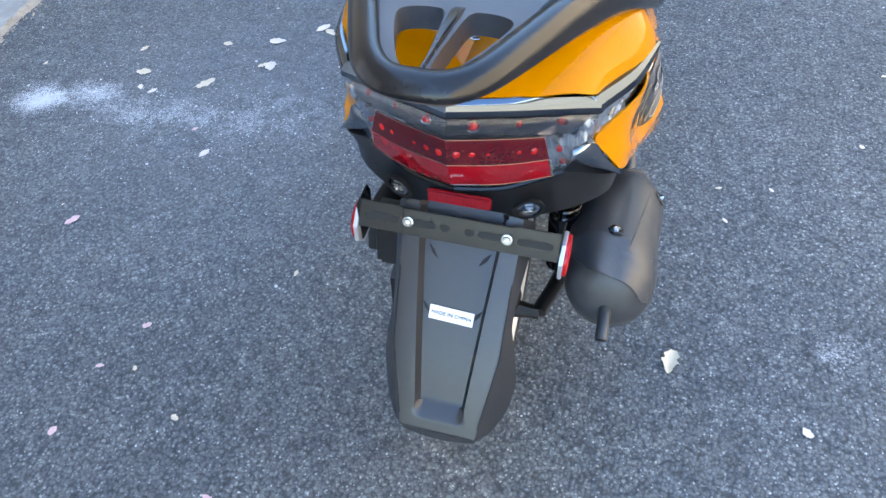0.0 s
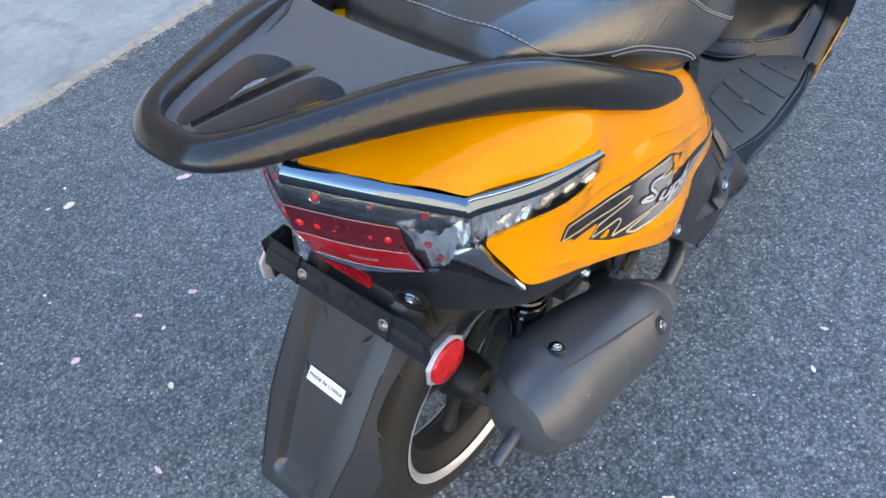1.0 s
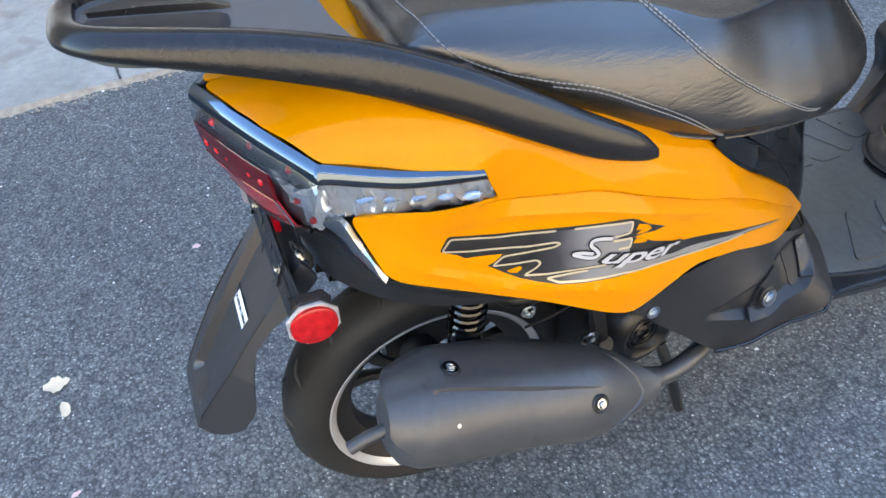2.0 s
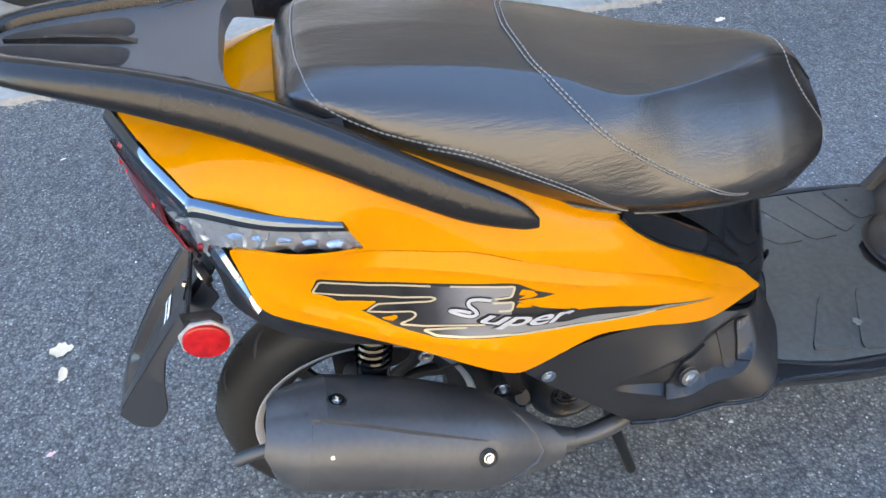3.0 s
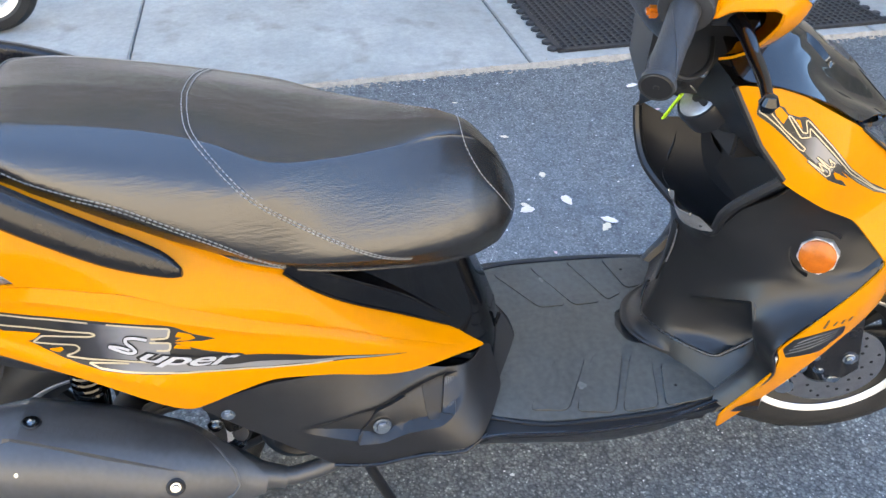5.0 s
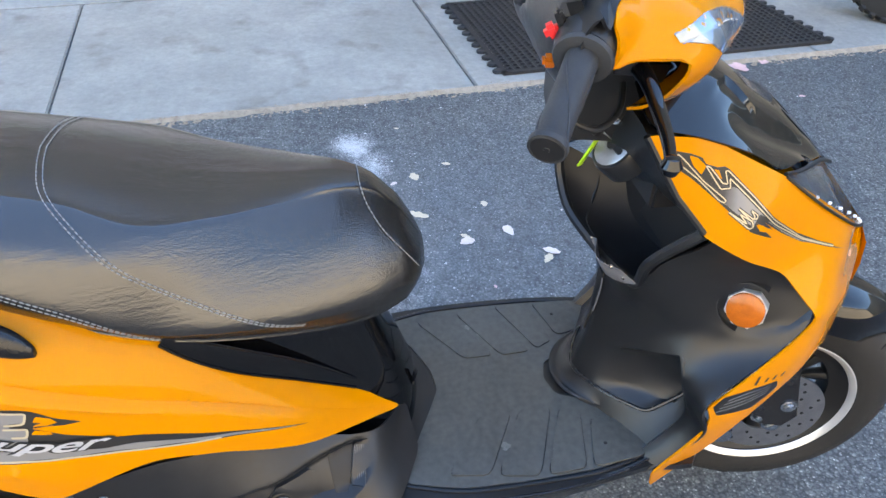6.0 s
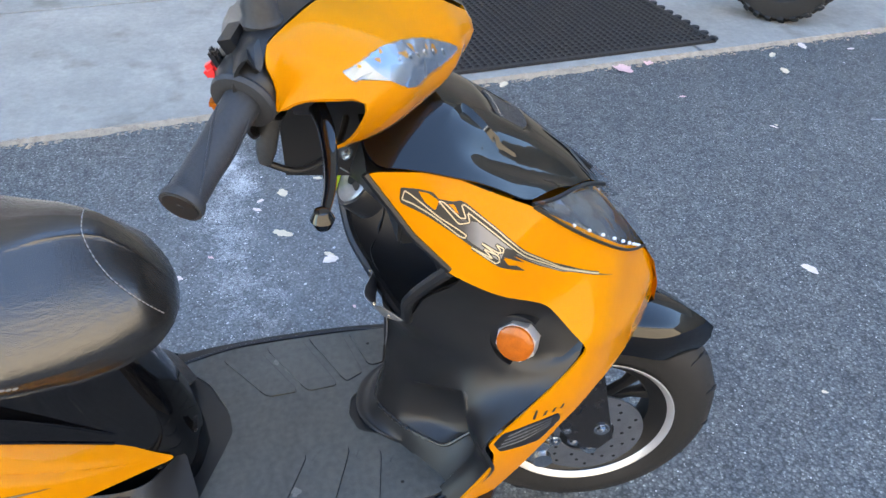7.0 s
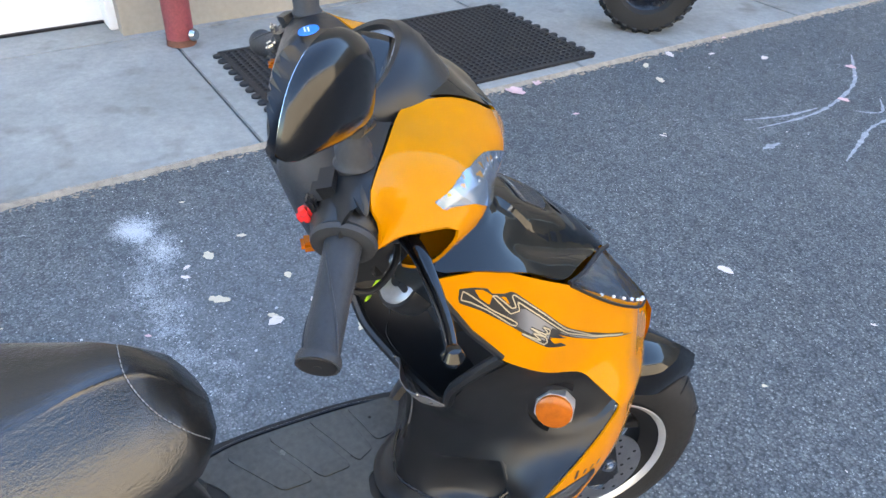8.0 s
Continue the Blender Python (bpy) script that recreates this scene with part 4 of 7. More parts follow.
def lettering(words, length, y0, z0, slope, tall, mat, lift, side, grow):
    """A sheared word stretched to a length and laid on the flank from (y0, z0)."""
    plain = curve_text(words, 0.03, 0.95)
    x0, x1 = min(v.co.x for v in plain.verts), max(v.co.x for v in plain.verts)
    plain.free()
    bm = curve_text(words, 0.03, 0.95, 0.0, grow)
    bmesh.ops.triangulate(bm, faces=bm.faces)
    for v in bm.verts:
        u = (v.co.x - x0) / (x1 - x0) * length
        w = v.co.y * tall
        y, z = y0 + u + 1.3 * w, z0 + w + slope * (u + 1.3 * w)
        p = flank(y, z)
        v.co = (p[0] + lift, p[1], p[2])
    bmesh.ops.recalc_face_normals(bm, faces=bm.faces)
    return part("lettering", bm if side > 0 else mirror(bm), mat, scooter)


SCRIPT = material("pale_silver_script", (0.4, 0.4, 0.41), 0.35, 0.1, vary=0.1, vary_scale=30)
for side in (1, -1):
    lettering("uper", 0.1, 0.186, 0.6035, -0.27, 0.8, SCRIPT, 0.0034, side, 0.0005)
    lettering("uper", 0.1, 0.186, 0.6035, -0.27, 0.8, INK, 0.0026, side, 0.0024)
for mat, lift, width in ((INK, 0.0026, 0.0068), (SCRIPT, 0.0034, 0.004)):
    decal_line([(0.192, 0.6235), (0.18, 0.6265), (0.17, 0.6265), (0.168, 0.621), (0.174, 0.614), (0.176, 0.6085), (0.169, 0.6065), (0.158, 0.61), (0.148, 0.6155), (0.158, 0.615), (0.17, 0.611)], mat, width, lift, False, 6)

# ---- tail lamp: chrome brow, lenses, lower spear ----
TOP = [(0, -0.1705, 0.794), (0.07, -0.1325, 0.781), (0.124, -0.0955, 0.7655), (0.133, -0.0895, 0.763), (0.138, -0.081, 0.7625), (0.168, -0.022, 0.758), (0.1865, 0.05, 0.749)]
MID = [(0, -0.1783, 0.78), (0.0719, -0.1402, 0.767), (0.1305, -0.1, 0.7515), (0.141, -0.0935, 0.749), (0.1455, -0.084, 0.7485), (0.176, -0.022, 0.745), (0.1905, 0.0525, 0.7415)]
MID = [tuple(Vector(p).lerp(Vector(q), f)) for p, q, f in zip(TOP, MID, (1.08, 1.08, 1.1, 1.08, 1.05, 1.0, 0.95))]
LOW = [(x * 0.985, y + 0.002, z - 0.004) for x, y, z in MID]
brow = lambda: strip(TOP, MID, 0.0022, 0.006)
SPEARCHROME = material("spear_chrome", (0.3, 0.32, 0.35), 0.08, 1.0)
BROWCHROME = material("brow_chrome", (0.1, 0.125, 0.16), 0.05, 1.0)
SMOKED = material("smoked_red_lens", (0.07, 0.0015, 0.005), 0.04, 0, 0.0, 0.7, vary=0.3, vary_scale=30)
SMOKECELL = material("smoked_lamp_cells", (0.1, 0.09, 0.095), 0.06, 0.9)
CELL = material("lamp_cells", (0.4, 0.41, 0.43), 0.12, 0.9)
lamp = new("tail_light")
lamp.parent = scooter
tagged(lamp, "wide red and clear tail light with a chrome brow")
sided(brow, "brow", BROWCHROME, lamp, "bright chrome brow")
sided(lambda: strip(MID, LOW, 0.0005, 0.004), "seam", GLOSS, lamp)
SIDE_LO = [(0.131, -0.082, 0.697), (0.136, -0.073, 0.697), (0.158, -0.03, 0.699), (0.1795, 0.066, 0.704)]
SIDE_UP = LOW[3:]
sided(lambda: strip(SIDE_UP, SIDE_LO, 0.002, 0.0005), "side_lens", LENS, lamp, "clear side lens")
sided(lambda: facets(SIDE_UP, SIDE_LO, 0.005, rough=0.0042, n=18, rows=5, seed=4), "side_reflector", BRIGHTFACET, lamp, "sparkling side reflector")
for k in range(5):
    t = (k + 0.5) / 5
    at = Vector((0.1455, -0.066, 0.7225)).lerp(Vector((0.1862, 0.052, 0.7205)), t)
    sided(lambda: block((0.005, 0.018, 0.0075), Matrix.Translation(at) @ pose(0, 0, 0, 10, -40, -19), 0.0025, 2), "led", CELL, lamp, "small chrome lamp step")
UPPER = [LOW[0], LOW[1], LOW[3]]
MIDDLE = [(0, -0.181, 0.753), (0.062, -0.149, 0.742), (0.118, -0.113, 0.727)]
BOTTOM = [(0, -0.142, 0.662), (0.05, -0.125, 0.659), (0.098, -0.101, 0.662)]
SPLIT = [(0, -0.181, 0.753), (0.05, -0.156, 0.744), (0.09, -0.131, 0.735)]
sided(lambda: strip(UPPER, MIDDLE, 0.002, 0.0005), "upper_lens", LENS, lamp, "clear upper lens")
sided(lambda: facets(UPPER, MIDDLE, 0.006, rough=0.002, n=14, rows=3, seed=7), "upper_reflector", SMOKECELL, lamp)
sided(lambda: strip([(0.088, -0.132, 0.735), (0.118, -0.113, 0.729), (0.14, -0.092, 0.742)], [(0.099, -0.1, 0.662), (0.112, -0.092, 0.668), (0.131, -0.08, 0.692)], 0.005, 0.0005), "corner_lens", LENS, lamp, "clear corner lens")
sided(lambda: facets([(0.088, -0.132, 0.735), (0.118, -0.113, 0.729), (0.14, -0.092, 0.742)], [(0.099, -0.1, 0.662), (0.112, -0.092, 0.668), (0.131, -0.08, 0.692)], 0.0045, rough=0.006, n=9, rows=6, seed=9), "corner_reflector", BRIGHTFACET, lamp, "faceted mirror behind the corner lens")
OUTER = [tuple(Vector(p) + (Vector(p) - Vector((0, 0.12, 0.7))).normalized() * 0.001) for p in UPPER]
SILL = [tuple(Vector(p) + (Vector(p) - Vector((0, 0.12, 0.7))).normalized() * 0.01) for p in ((0, -0.142, 0.664), (0.05, -0.125, 0.661), (0.106, -0.094, 0.67))]
sided(lambda: strip(OUTER, SILL, 0.007, 0.0006, rows=8), "lamp_cover", LENS, lamp, "one-piece clear outer cover")
sided(lambda: tube(curve(SILL, 5), 0.003, 6), "cover_rim", GLOSS, lamp)
FOLD = [tuple(Vector(p).lerp(Vector(q), 0.42) + (Vector(p) - Vector((0, 0.12, 0.7))).normalized() * 0.012) for p, q in zip(SPLIT, BOTTOM)]
HEM = [tuple(Vector(p).lerp(Vector(q), 0.82) + (Vector(q) - Vector((0, 0.12, 0.7))).normalized() * 0.012) for p, q in zip(SPLIT, BOTTOM)]
sided(lambda: strip(SPLIT, FOLD, 0.0005, 0.003), "red_lens", SMOKED, lamp, "red brake light lens")
# Middle band is a brighter red to stand for the sky reflected in it.
sided(lambda: strip(FOLD, HEM, 0.0005, 0.003), "red_lens", REDLENS, lamp, "red brake light lens")
sided(lambda: strip(HEM, BOTTOM, 0.001, 0.003), "lens_hem", SMOKED, lamp)
for rows in (SPLIT, FOLD, HEM):
    sided(lambda: tube(curve(rows, 5), 0.0007, 5), "lens_edge", SMOKED, lamp)
for k in range(6):
    f = (k + 0.6) / 6.5
    p = Vector(SPLIT[0]).lerp(Vector(SPLIT[2]), f).lerp(Vector(FOLD[0]).lerp(Vector(FOLD[2]), f), 0.55)
    for s in (1, -1):
        part("led", lathe([(0.0045, -0.002), (0.004, 0.0015), (0.002, 0.0028), (0, 0.003)], 10, aim((s * p.x, p.y, p.z), (s * 0.4, -1, 0.1))), RED, lamp)
sided(lambda: tube([FOLD[2], HEM[2]], 0.0014, 5), "lens_edge", CELL, lamp)
for k in range(3):
    at = Vector((0.024, -0.1645, 0.762)).lerp(Vector((0.12, -0.101, 0.739)), k / 2.4)
    for s in (1, -1):
        m = aim((s * at.x, at.y, at.z), (s * 0.35, -1, 0.1))
        part("bulb_cup", lathe([(0.003, -0.004), (0.006, 0.0), (0.0066, 0.0005), (0.0066, -0.006), (0, -0.007)], 16, m), CHROME, lamp)
        part("bulb", lathe([(0.004, -0.003), (0.0038, 0.001), (0.0022, 0.003), (0, 0.0035)], 12, m), RED, lamp)
for s in (1, -1):
    for x, y, z in ((0.105, -0.111, 0.706), (0.109, -0.1, 0.68)):
        part("bulb", lathe([(0.0038, -0.003), (0.0032, 0.001), (0.002, 0.0022), (0, 0.003)], 12, aim((s * x, y, z), (s * 0.4, -1, 0.1))), RED, lamp)
sided(lambda: strip([(0.118, -0.088, 0.688), (0.14, -0.078, 0.694), (0.152, -0.067, 0.668), (0.173, -0.048, 0.634)], [(0.114, -0.089, 0.672), (0.126, -0.083, 0.668), (0.145, -0.068, 0.65), (0.17, -0.047, 0.631)], 0.004, 0.006), "spear", SPEARCHROME, lamp, "chrome spear under the lens")

# black tail underside, with screws and the red reflector
UP = [(0, -0.1385, 0.66), (0.06, -0.12, 0.657), (0.112, -0.09, 0.657), (0.168, -0.044, 0.628), (0.186, 0.06, 0.58), (0.194, 0.12, 0.552)]
UNDER = [(0, -0.105, 0.585), (0.05, -0.1, 0.578), (0.11, -0.085, 0.59), (0.158, -0.035, 0.583), (0.17, 0.03, 0.561), (0.18, 0.12, 0.546)]
sided(lambda: strip(UP, UNDER, -0.004, 0.02), "tail_underside", BLACK, scooter, "black plastic tail underside")
part("under_reflector", block((0.075, 0.006, 0.02), Matrix.Translation((0, -0.128, 0.624)) @ pose(0, 0, 0, 6), 0.002), REDLENS, scooter, "red rectangular reflector")
for k in range(17):
    part("reflector_rib", block((0.0012, 0.002, 0.016), Matrix.Translation((-0.035 + 0.0044 * k, -0.1312, 0.6245)) @ pose(0, 0, 0, 6), 0, 1), REDLENS, scooter)
for s in (-1, 1):
    bm = lathe([(0.018, 0.0), (0.019, 0.004), (0.015, 0.004), (0.013, -0.004), (0, -0.004)], 24, aim((s * 0.078, -0.112, 0.614), (s * 0.35, -1, -0.25)))
    part("screw_recess", bm, DARK, scooter)
    bolt((s * 0.078, -0.113, 0.614), (s * 0.35, -1, -0.25), scooter, 0.0085, 0.006)
part("tail_inner", loft([[Vector((s * w, y, z)) for s, w, z in ((-1, w0, z0), (1, w0, z0), (1, w1, z1), (-1, w1, z1))] for y, w0, z0, w1, z1 in ((-0.1, 0.05, 0.59, 0.06, 0.65), (0.0, 0.1, 0.56, 0.12, 0.7), (0.15, 0.13, 0.54, 0.13, 0.7), (0.3, 0.12, 0.5, 0.11, 0.64))]), DARK, scooter)

# ---- rear mudguard and plate bracket ----
FL0, FL1 = Vector((0, -0.118, 0.6)), Vector((0, -0.3, 0.335))


FLAP_OUT = Vector((0, -0.824, 0.566))


def flap_surface(u, v):
    """Mudguard: a sunken middle panel, flat shoulders, sides folded back."""
    fold = 0.072 - 0.008 * v - 0.045 * max(0, v - 0.55)
    sunk = 0.012 * (1 - ramp((abs(u) - 0.048 + 0.027 * v) / 0.005)) * smooth((0.86 - v) / 0.09)
    fall = 1.5 * max(0, abs(u) - fold) + 1.5 * max(0, abs(u) - 0.03) ** 2 + 0.35 * max(0, v - 0.9)
    return FL0.lerp(FL1, v) + Vector((u + 0.003 + 0.007 * v, 0, 0)) + FLAP_OUT * (0.008 * math.sin(v * 3.0) - fall - sunk)


FLAP = [(-0.085, 0), (0.0, 0.0), (0.085, 0), (0.083, 0.15), (0.077, 0.3), (0.075, 0.42), (0.083, 0.55), (0.088, 0.68), (0.082, 0.8), (0.07, 0.87), (0.055, 0.92), (0.036, 0.955), (0.018, 0.976), (0.0, 0.983), (-0.018, 0.976), (-0.036, 0.955), (-0.055, 0.92), (-0.07, 0.87), (-0.082, 0.8), (-0.088, 0.68), (-0.083, 0.55), (-0.075, 0.42), (-0.077, 0.3), (-0.083, 0.15)]
part("rear_mudguard", sheet(mixed([(*q, 0) for q in FLAP], 3, 0.3), flap_surface, 0.003, 0.005, True, lines=[[(k * (0.072 - 0.008 * v - 0.045 * max(0, v - 0.55)), v) for v in (0.02 * j for j in range(1, 46))] for k in (1, -1)] + [[(k * (0.048 - 0.027 * v + d), v) for v in (0.016 * j for j in range(1, 50))] for k in (1, -1) for d in (0, 0.005)]), MUDPL, scooter, "long black plastic rear mudguard", 30)
for s in (-1, 1):
    path = [Vector(flap_surface(s * (0.071 - 0.008 * v - 0.045 * max(0, v - 0.55)), v)) + Vector((0, -0.0006, 0)) for v in (0.25 + 0.06 * k for k in range(11))]
    part("mudguard_groove", tube(path, 0.0011, 5), DARK, scooter)
    for v0 in (0.16, 0.38):
        a, b = Vector(flap_surface(s * 0.026, v0 + 0.05)), Vector(flap_surface(s * 0.038, v0))
        part("mudguard_notch", tube([a, (a + b) / 2, b], [0.0005, 0.0025, 0.0005], 6), DARK, scooter)
n_out = FLAP_OUT.normalized()
up_f = (FL0 - FL1).normalized()
lab = Vector(flap_surface(0.0, 0.42)) + n_out * 0.0015
basis = Matrix(((1, up_f.x, n_out.x, lab.x), (0, up_f.y, n_out.y, lab.y), (0, up_f.z, n_out.z, lab.z), (0, 0, 0, 1))) @ pose(0, 0, 0, 0, 0, -2)
part("sticker", block((0.056, 0.018, 0.0006), basis, 0.0002, 1), WHITE, scooter, "white made in china sticker")
text_part("sticker_words", "MADE IN CHINA", 0.0068, basis @ Matrix.Translation((0, 0, 0.0006)), INK, scooter, 1.02)


def slot(cx, w, h):
    return [(cx + sx * (w / 2 - h / 2) + h / 2 * math.cos(a), h / 2 * math.sin(a)) for sx, a in [(1, math.pi * (k / 6 - 0.5)) for k in range(7)] + [(-1, math.pi * (k / 6 + 0.5)) for k in range(7)]]


BR = Matrix.Translation((0.0, -0.138, 0.583)) @ pose(0, 0, 0, 68, 0, 0)
bracket = new("plate_bracket")
bracket.parent = scooter
part("plate", prism([(-0.122, -0.018), (0.122, -0.018), (0.122, 0.018), (0.066, 0.018), (0.066, 0.016), (-0.066, 0.016), (-0.066, 0.018), (-0.122, 0.018)], -0.0015, 0.0015, BR, 0.0008), SATIN, bracket, "black steel plate bracket with slots")
for cx, w in ((-0.093, 0.042), (0.093, 0.042), (-0.048, 0.045), (0.048, 0.045), (-0.015, 0.012), (0.015, 0.012)):
    part("slot", prism(slot(cx, w, 0.009), 0.0012, 0.0022, BR), DARK, bracket)
for cx in (-0.068, 0.068):
    part("fold", block((0.003, 0.036, 0.006), BR @ pose(cx, 0, 0.001), 0.001), SATIN, bracket)
for s in (-1, 1):
    bolt(BR @ Vector((s * 0.06, 0.0, 0.002)), BR.to_3x3() @ Vector((0, 0, 1)), bracket, 0.0045, 0.005)
    part("wing", prism([(-0.01, -0.05), (0.024, -0.05), (0.03, 0.0), (0.022, 0.014), (-0.014, 0.014)], -0.001, 0.001, Matrix.Translation((s * 0.1225, -0.128, 0.585)) @ pose(0, 0, 0, 90, 0, 90), 0.0005), SATIN, bracket)
    m = Matrix.Translation((s * 0.127, -0.122, 0.556)) @ pose(0, 0, 0, 0, s * 90, 0)
    part("backing", prism([(0.031 * math.cos(a), 0.031 * math.sin(a)) for a in (math.pi / 8 + math.pi * k / 4 for k in range(8))], -0.004, 0.001, m, 0.001), ALLOY, bracket)
    part("lens", lathe([(0.0265, 0.001), (0.026, 0.0045), (0.024, 0.006), (0.01, 0.0068), (0, 0.007)], 32, m), RED, bracket, "round red side reflector")
    bolt((s * 0.113, -0.118, 0.553), (-s, 0, 0), bracket, 0.005, 0.016)

# ---- luggage rack ----
RIM = [(0.180, 0.246, 0.7055, 0.006, 0.01), (0.177, 0.225, 0.718, 0.018, 0.028), (0.172, 0.17, 0.744, 0.026, 0.041), (0.165, 0.11, 0.778, 0.027, 0.044), (0.149, 0.04, 0.814, 0.027, 0.045), (0.126, -0.03, 0.841, 0.027, 0.042), (0.098, -0.11, 0.859, 0.026, 0.036), (0.071, -0.185, 0.869, 0.024, 0.028), (0.05, -0.235, 0.874, 0.022, 0.023), (0.028, -0.258, 0.875, 0.021, 0.021), (0.0, -0.262, 0.875, 0.021, 0.02)]


def rim_mesh():
    rows = RIM + [(-x, *r) for x, *r in RIM[-2::-1]]
    pts = curve([r[:3] for r in rows], 5)
    sizes = curve([(r[3], r[4], 0) for r in rows], 5)
    rings = []
    for i, p in enumerate(pts):
        t = (pts[min(i + 1, len(pts) - 1)] - pts[max(i - 1, 0)])
        flat = Vector((t.x, t.y, 0)).normalized()
        out = Vector((flat.y, -flat.x, 0)) * -1
        if out.dot(Vector((p.x, p.y - 0.1, 0))) < 0:
            out = -out
        w, h = sizes[i].x / 2, sizes[i].y / 2
        sec = [(-w * 1.2, h * 0.7), (-w, h * 0.9), (-w * 0.5, h * 0.97), (w * 0.0, h), (w * 0.25, h * 0.9), (w * 0.65, h * 0.6), (w * 0.98, h * 0.15), (w * 1.2, -h * 0.35), (w * 1.2, -h * 0.6), (w * 0.85, -h), (-w * 0.6, -h), (-w * 1.2, -h * 0.75)]
        rings.append([p + out * a + Vector((0, 0, b)) for a, b in sec])
    return loft(rings)


RAILS = material("satin_rail_plastic", (0.01, 0.01, 0.011), 0.2, 0, 0, 0.38, 800, 0.05, 0.15, 6, 0.04)
rack = new("luggage_rack")
rack.parent = scooter
tagged(rack, "black moulded luggage rack with grab rails")
part("grab_rail", rim_mesh(), RAILS, rack, "satin black grab rail", 55)
sided(lambda: block((0.026, 0.05, 0.034), Matrix.Translation((0.118, 0.016, 0.775)) @ pose(0, 0, 0, 4, 18, -8), 0.005, 2), "rail_foot", RAILS, rack, "black mounting foot under the rail")
HOLE = [(0.004, -0.234), (0.013, -0.243), (0.024, -0.232), (0.038, -0.2), (0.052, -0.155), (0.053, -0.137), (0.043, -0.128), (0.026, -0.125), (0.013, -0.13), (0.008, -0.16)]


def plate_mesh():
    edge = [(0.045, -0.235), (0.072, -0.175), (0.1, -0.095), (0.122, -0.03), (0.13, 0.0), (0.115, -0.012), (0.095, -0.034), (0.055, -0.042), (0.0, -0.043)]
    loop = mixed([(x, y, 0) for x, y in [(0, -0.257), (0.024, -0.255)] + edge + [(-x, y) for x, y in edge[-2::-1]] + [(-0.024, -0.255)]], 3, 0.2)
    loop = dense([Vector(q[:2]) for q in loop], 0.012)
    holes = [curve([(s * x, y, 0) for x, y in HOLE], 4, True) for s in (1, -1)]
    verts, edges = list(loop), [(i, (i + 1) % len(loop)) for i in range(len(loop))]
    for h in holes:
        k = len(verts)
        verts += [Vector(q[:2]) for q in h]
        edges += [(k + i, k + (i + 1) % len(h)) for i in range(len(h))]
    co, _, fa, *_ = mathutils.geometry.delaunay_2d_cdt(verts, edges, [], 1, 1e-6)
    fa = [f for f in fa if not any(inside(sum(co[i].x for i in f) / 3, sum(co[i].y for i in f) / 3, h) for h in holes)]
    bm = bmesh.new()
    zt = lambda q: 0.859 + 0.004 * smooth((abs(q.x) - 0.05 - 0.35 * max(0, q.y + 0.2)) / 0.02) - 0.02 * smooth((q.y + 0.05) / 0.06) + 0.11 * max(0, -0.1 - q.y)
    a = [bm.verts.new((q.x, q.y, zt(q))) for q in co]
    b = [bm.verts.new((q.x, q.y, zt(q) - 0.024)) for q in co]
    used = set()
    for f in fa:
        f = list(f)
        bm.faces.new([a[i] for i in f])
        bm.faces.new([b[i] for i in f[::-1]])
        used |= set(zip(f, f[1:] + f[:1]))
    for i, j in used:
        if (j, i) not in used:
            bm.faces.new((a[j], a[i], b[i], b[j]))
    bmesh.ops.recalc_face_normals(bm, faces=bm.faces)
    return bm


# Greyer than the rails: sky sheen on the flat top put into the base.
RACKTOP = material("grained_sky_lit_plastic", (0.065, 0.066, 0.07), 0.42, 0, 0, 0.6, 900, 0.15, 0.25, 5, 0.06)
part("rack_plate", plate_mesh(), RACKTOP, rack, "flat black rack plate with two openings")
part("fin", loft([[Vector((w * sx, y, z)) for sx, z in ((-1, 0.845), (1, 0.845), (0.4, zt), (-0.4, zt))] for y, w, zt in ((-0.24, 0.001, 0.879), (-0.19, 0.005, 0.876), (-0.14, 0.01, 0.87), (-0.12, 0.012, 0.862))]), SATIN, rack)
for s in (-1, 1):
    part("screw_hole", lathe([(0, 0.0), (0.005, 0.0), (0.006, 0.0008), (0.0062, 0)], 16, pose(s * 0.0555, -0.095, 0.8595)), DARK, rack)
    part("rack_ridge", tube([(s * 0.06, -0.135, 0.8605), (s * 0.085, -0.07, 0.8605), (s * 0.12, -0.018, 0.857)], [0.0006, 0.0022, 0.0008], 6), SATIN, rack)
    part("rack_mount", loft([[Vector((s * (0.13 + a * 0.012), 0.045 + b, z)) for a, b in ((-1, -0.014), (1, -0.014), (1, 0.02), (-1, 0.02))] for z in (0.752, 0.82)]), DARK, rack)
bolt((0.0, -0.052, 0.79), (0, 0, 1), scooter, 0.0065, 0.005)
bolt((0.06, -0.045, 0.787), (0.1, 0, 1), scooter, 0.0065, 0.005)

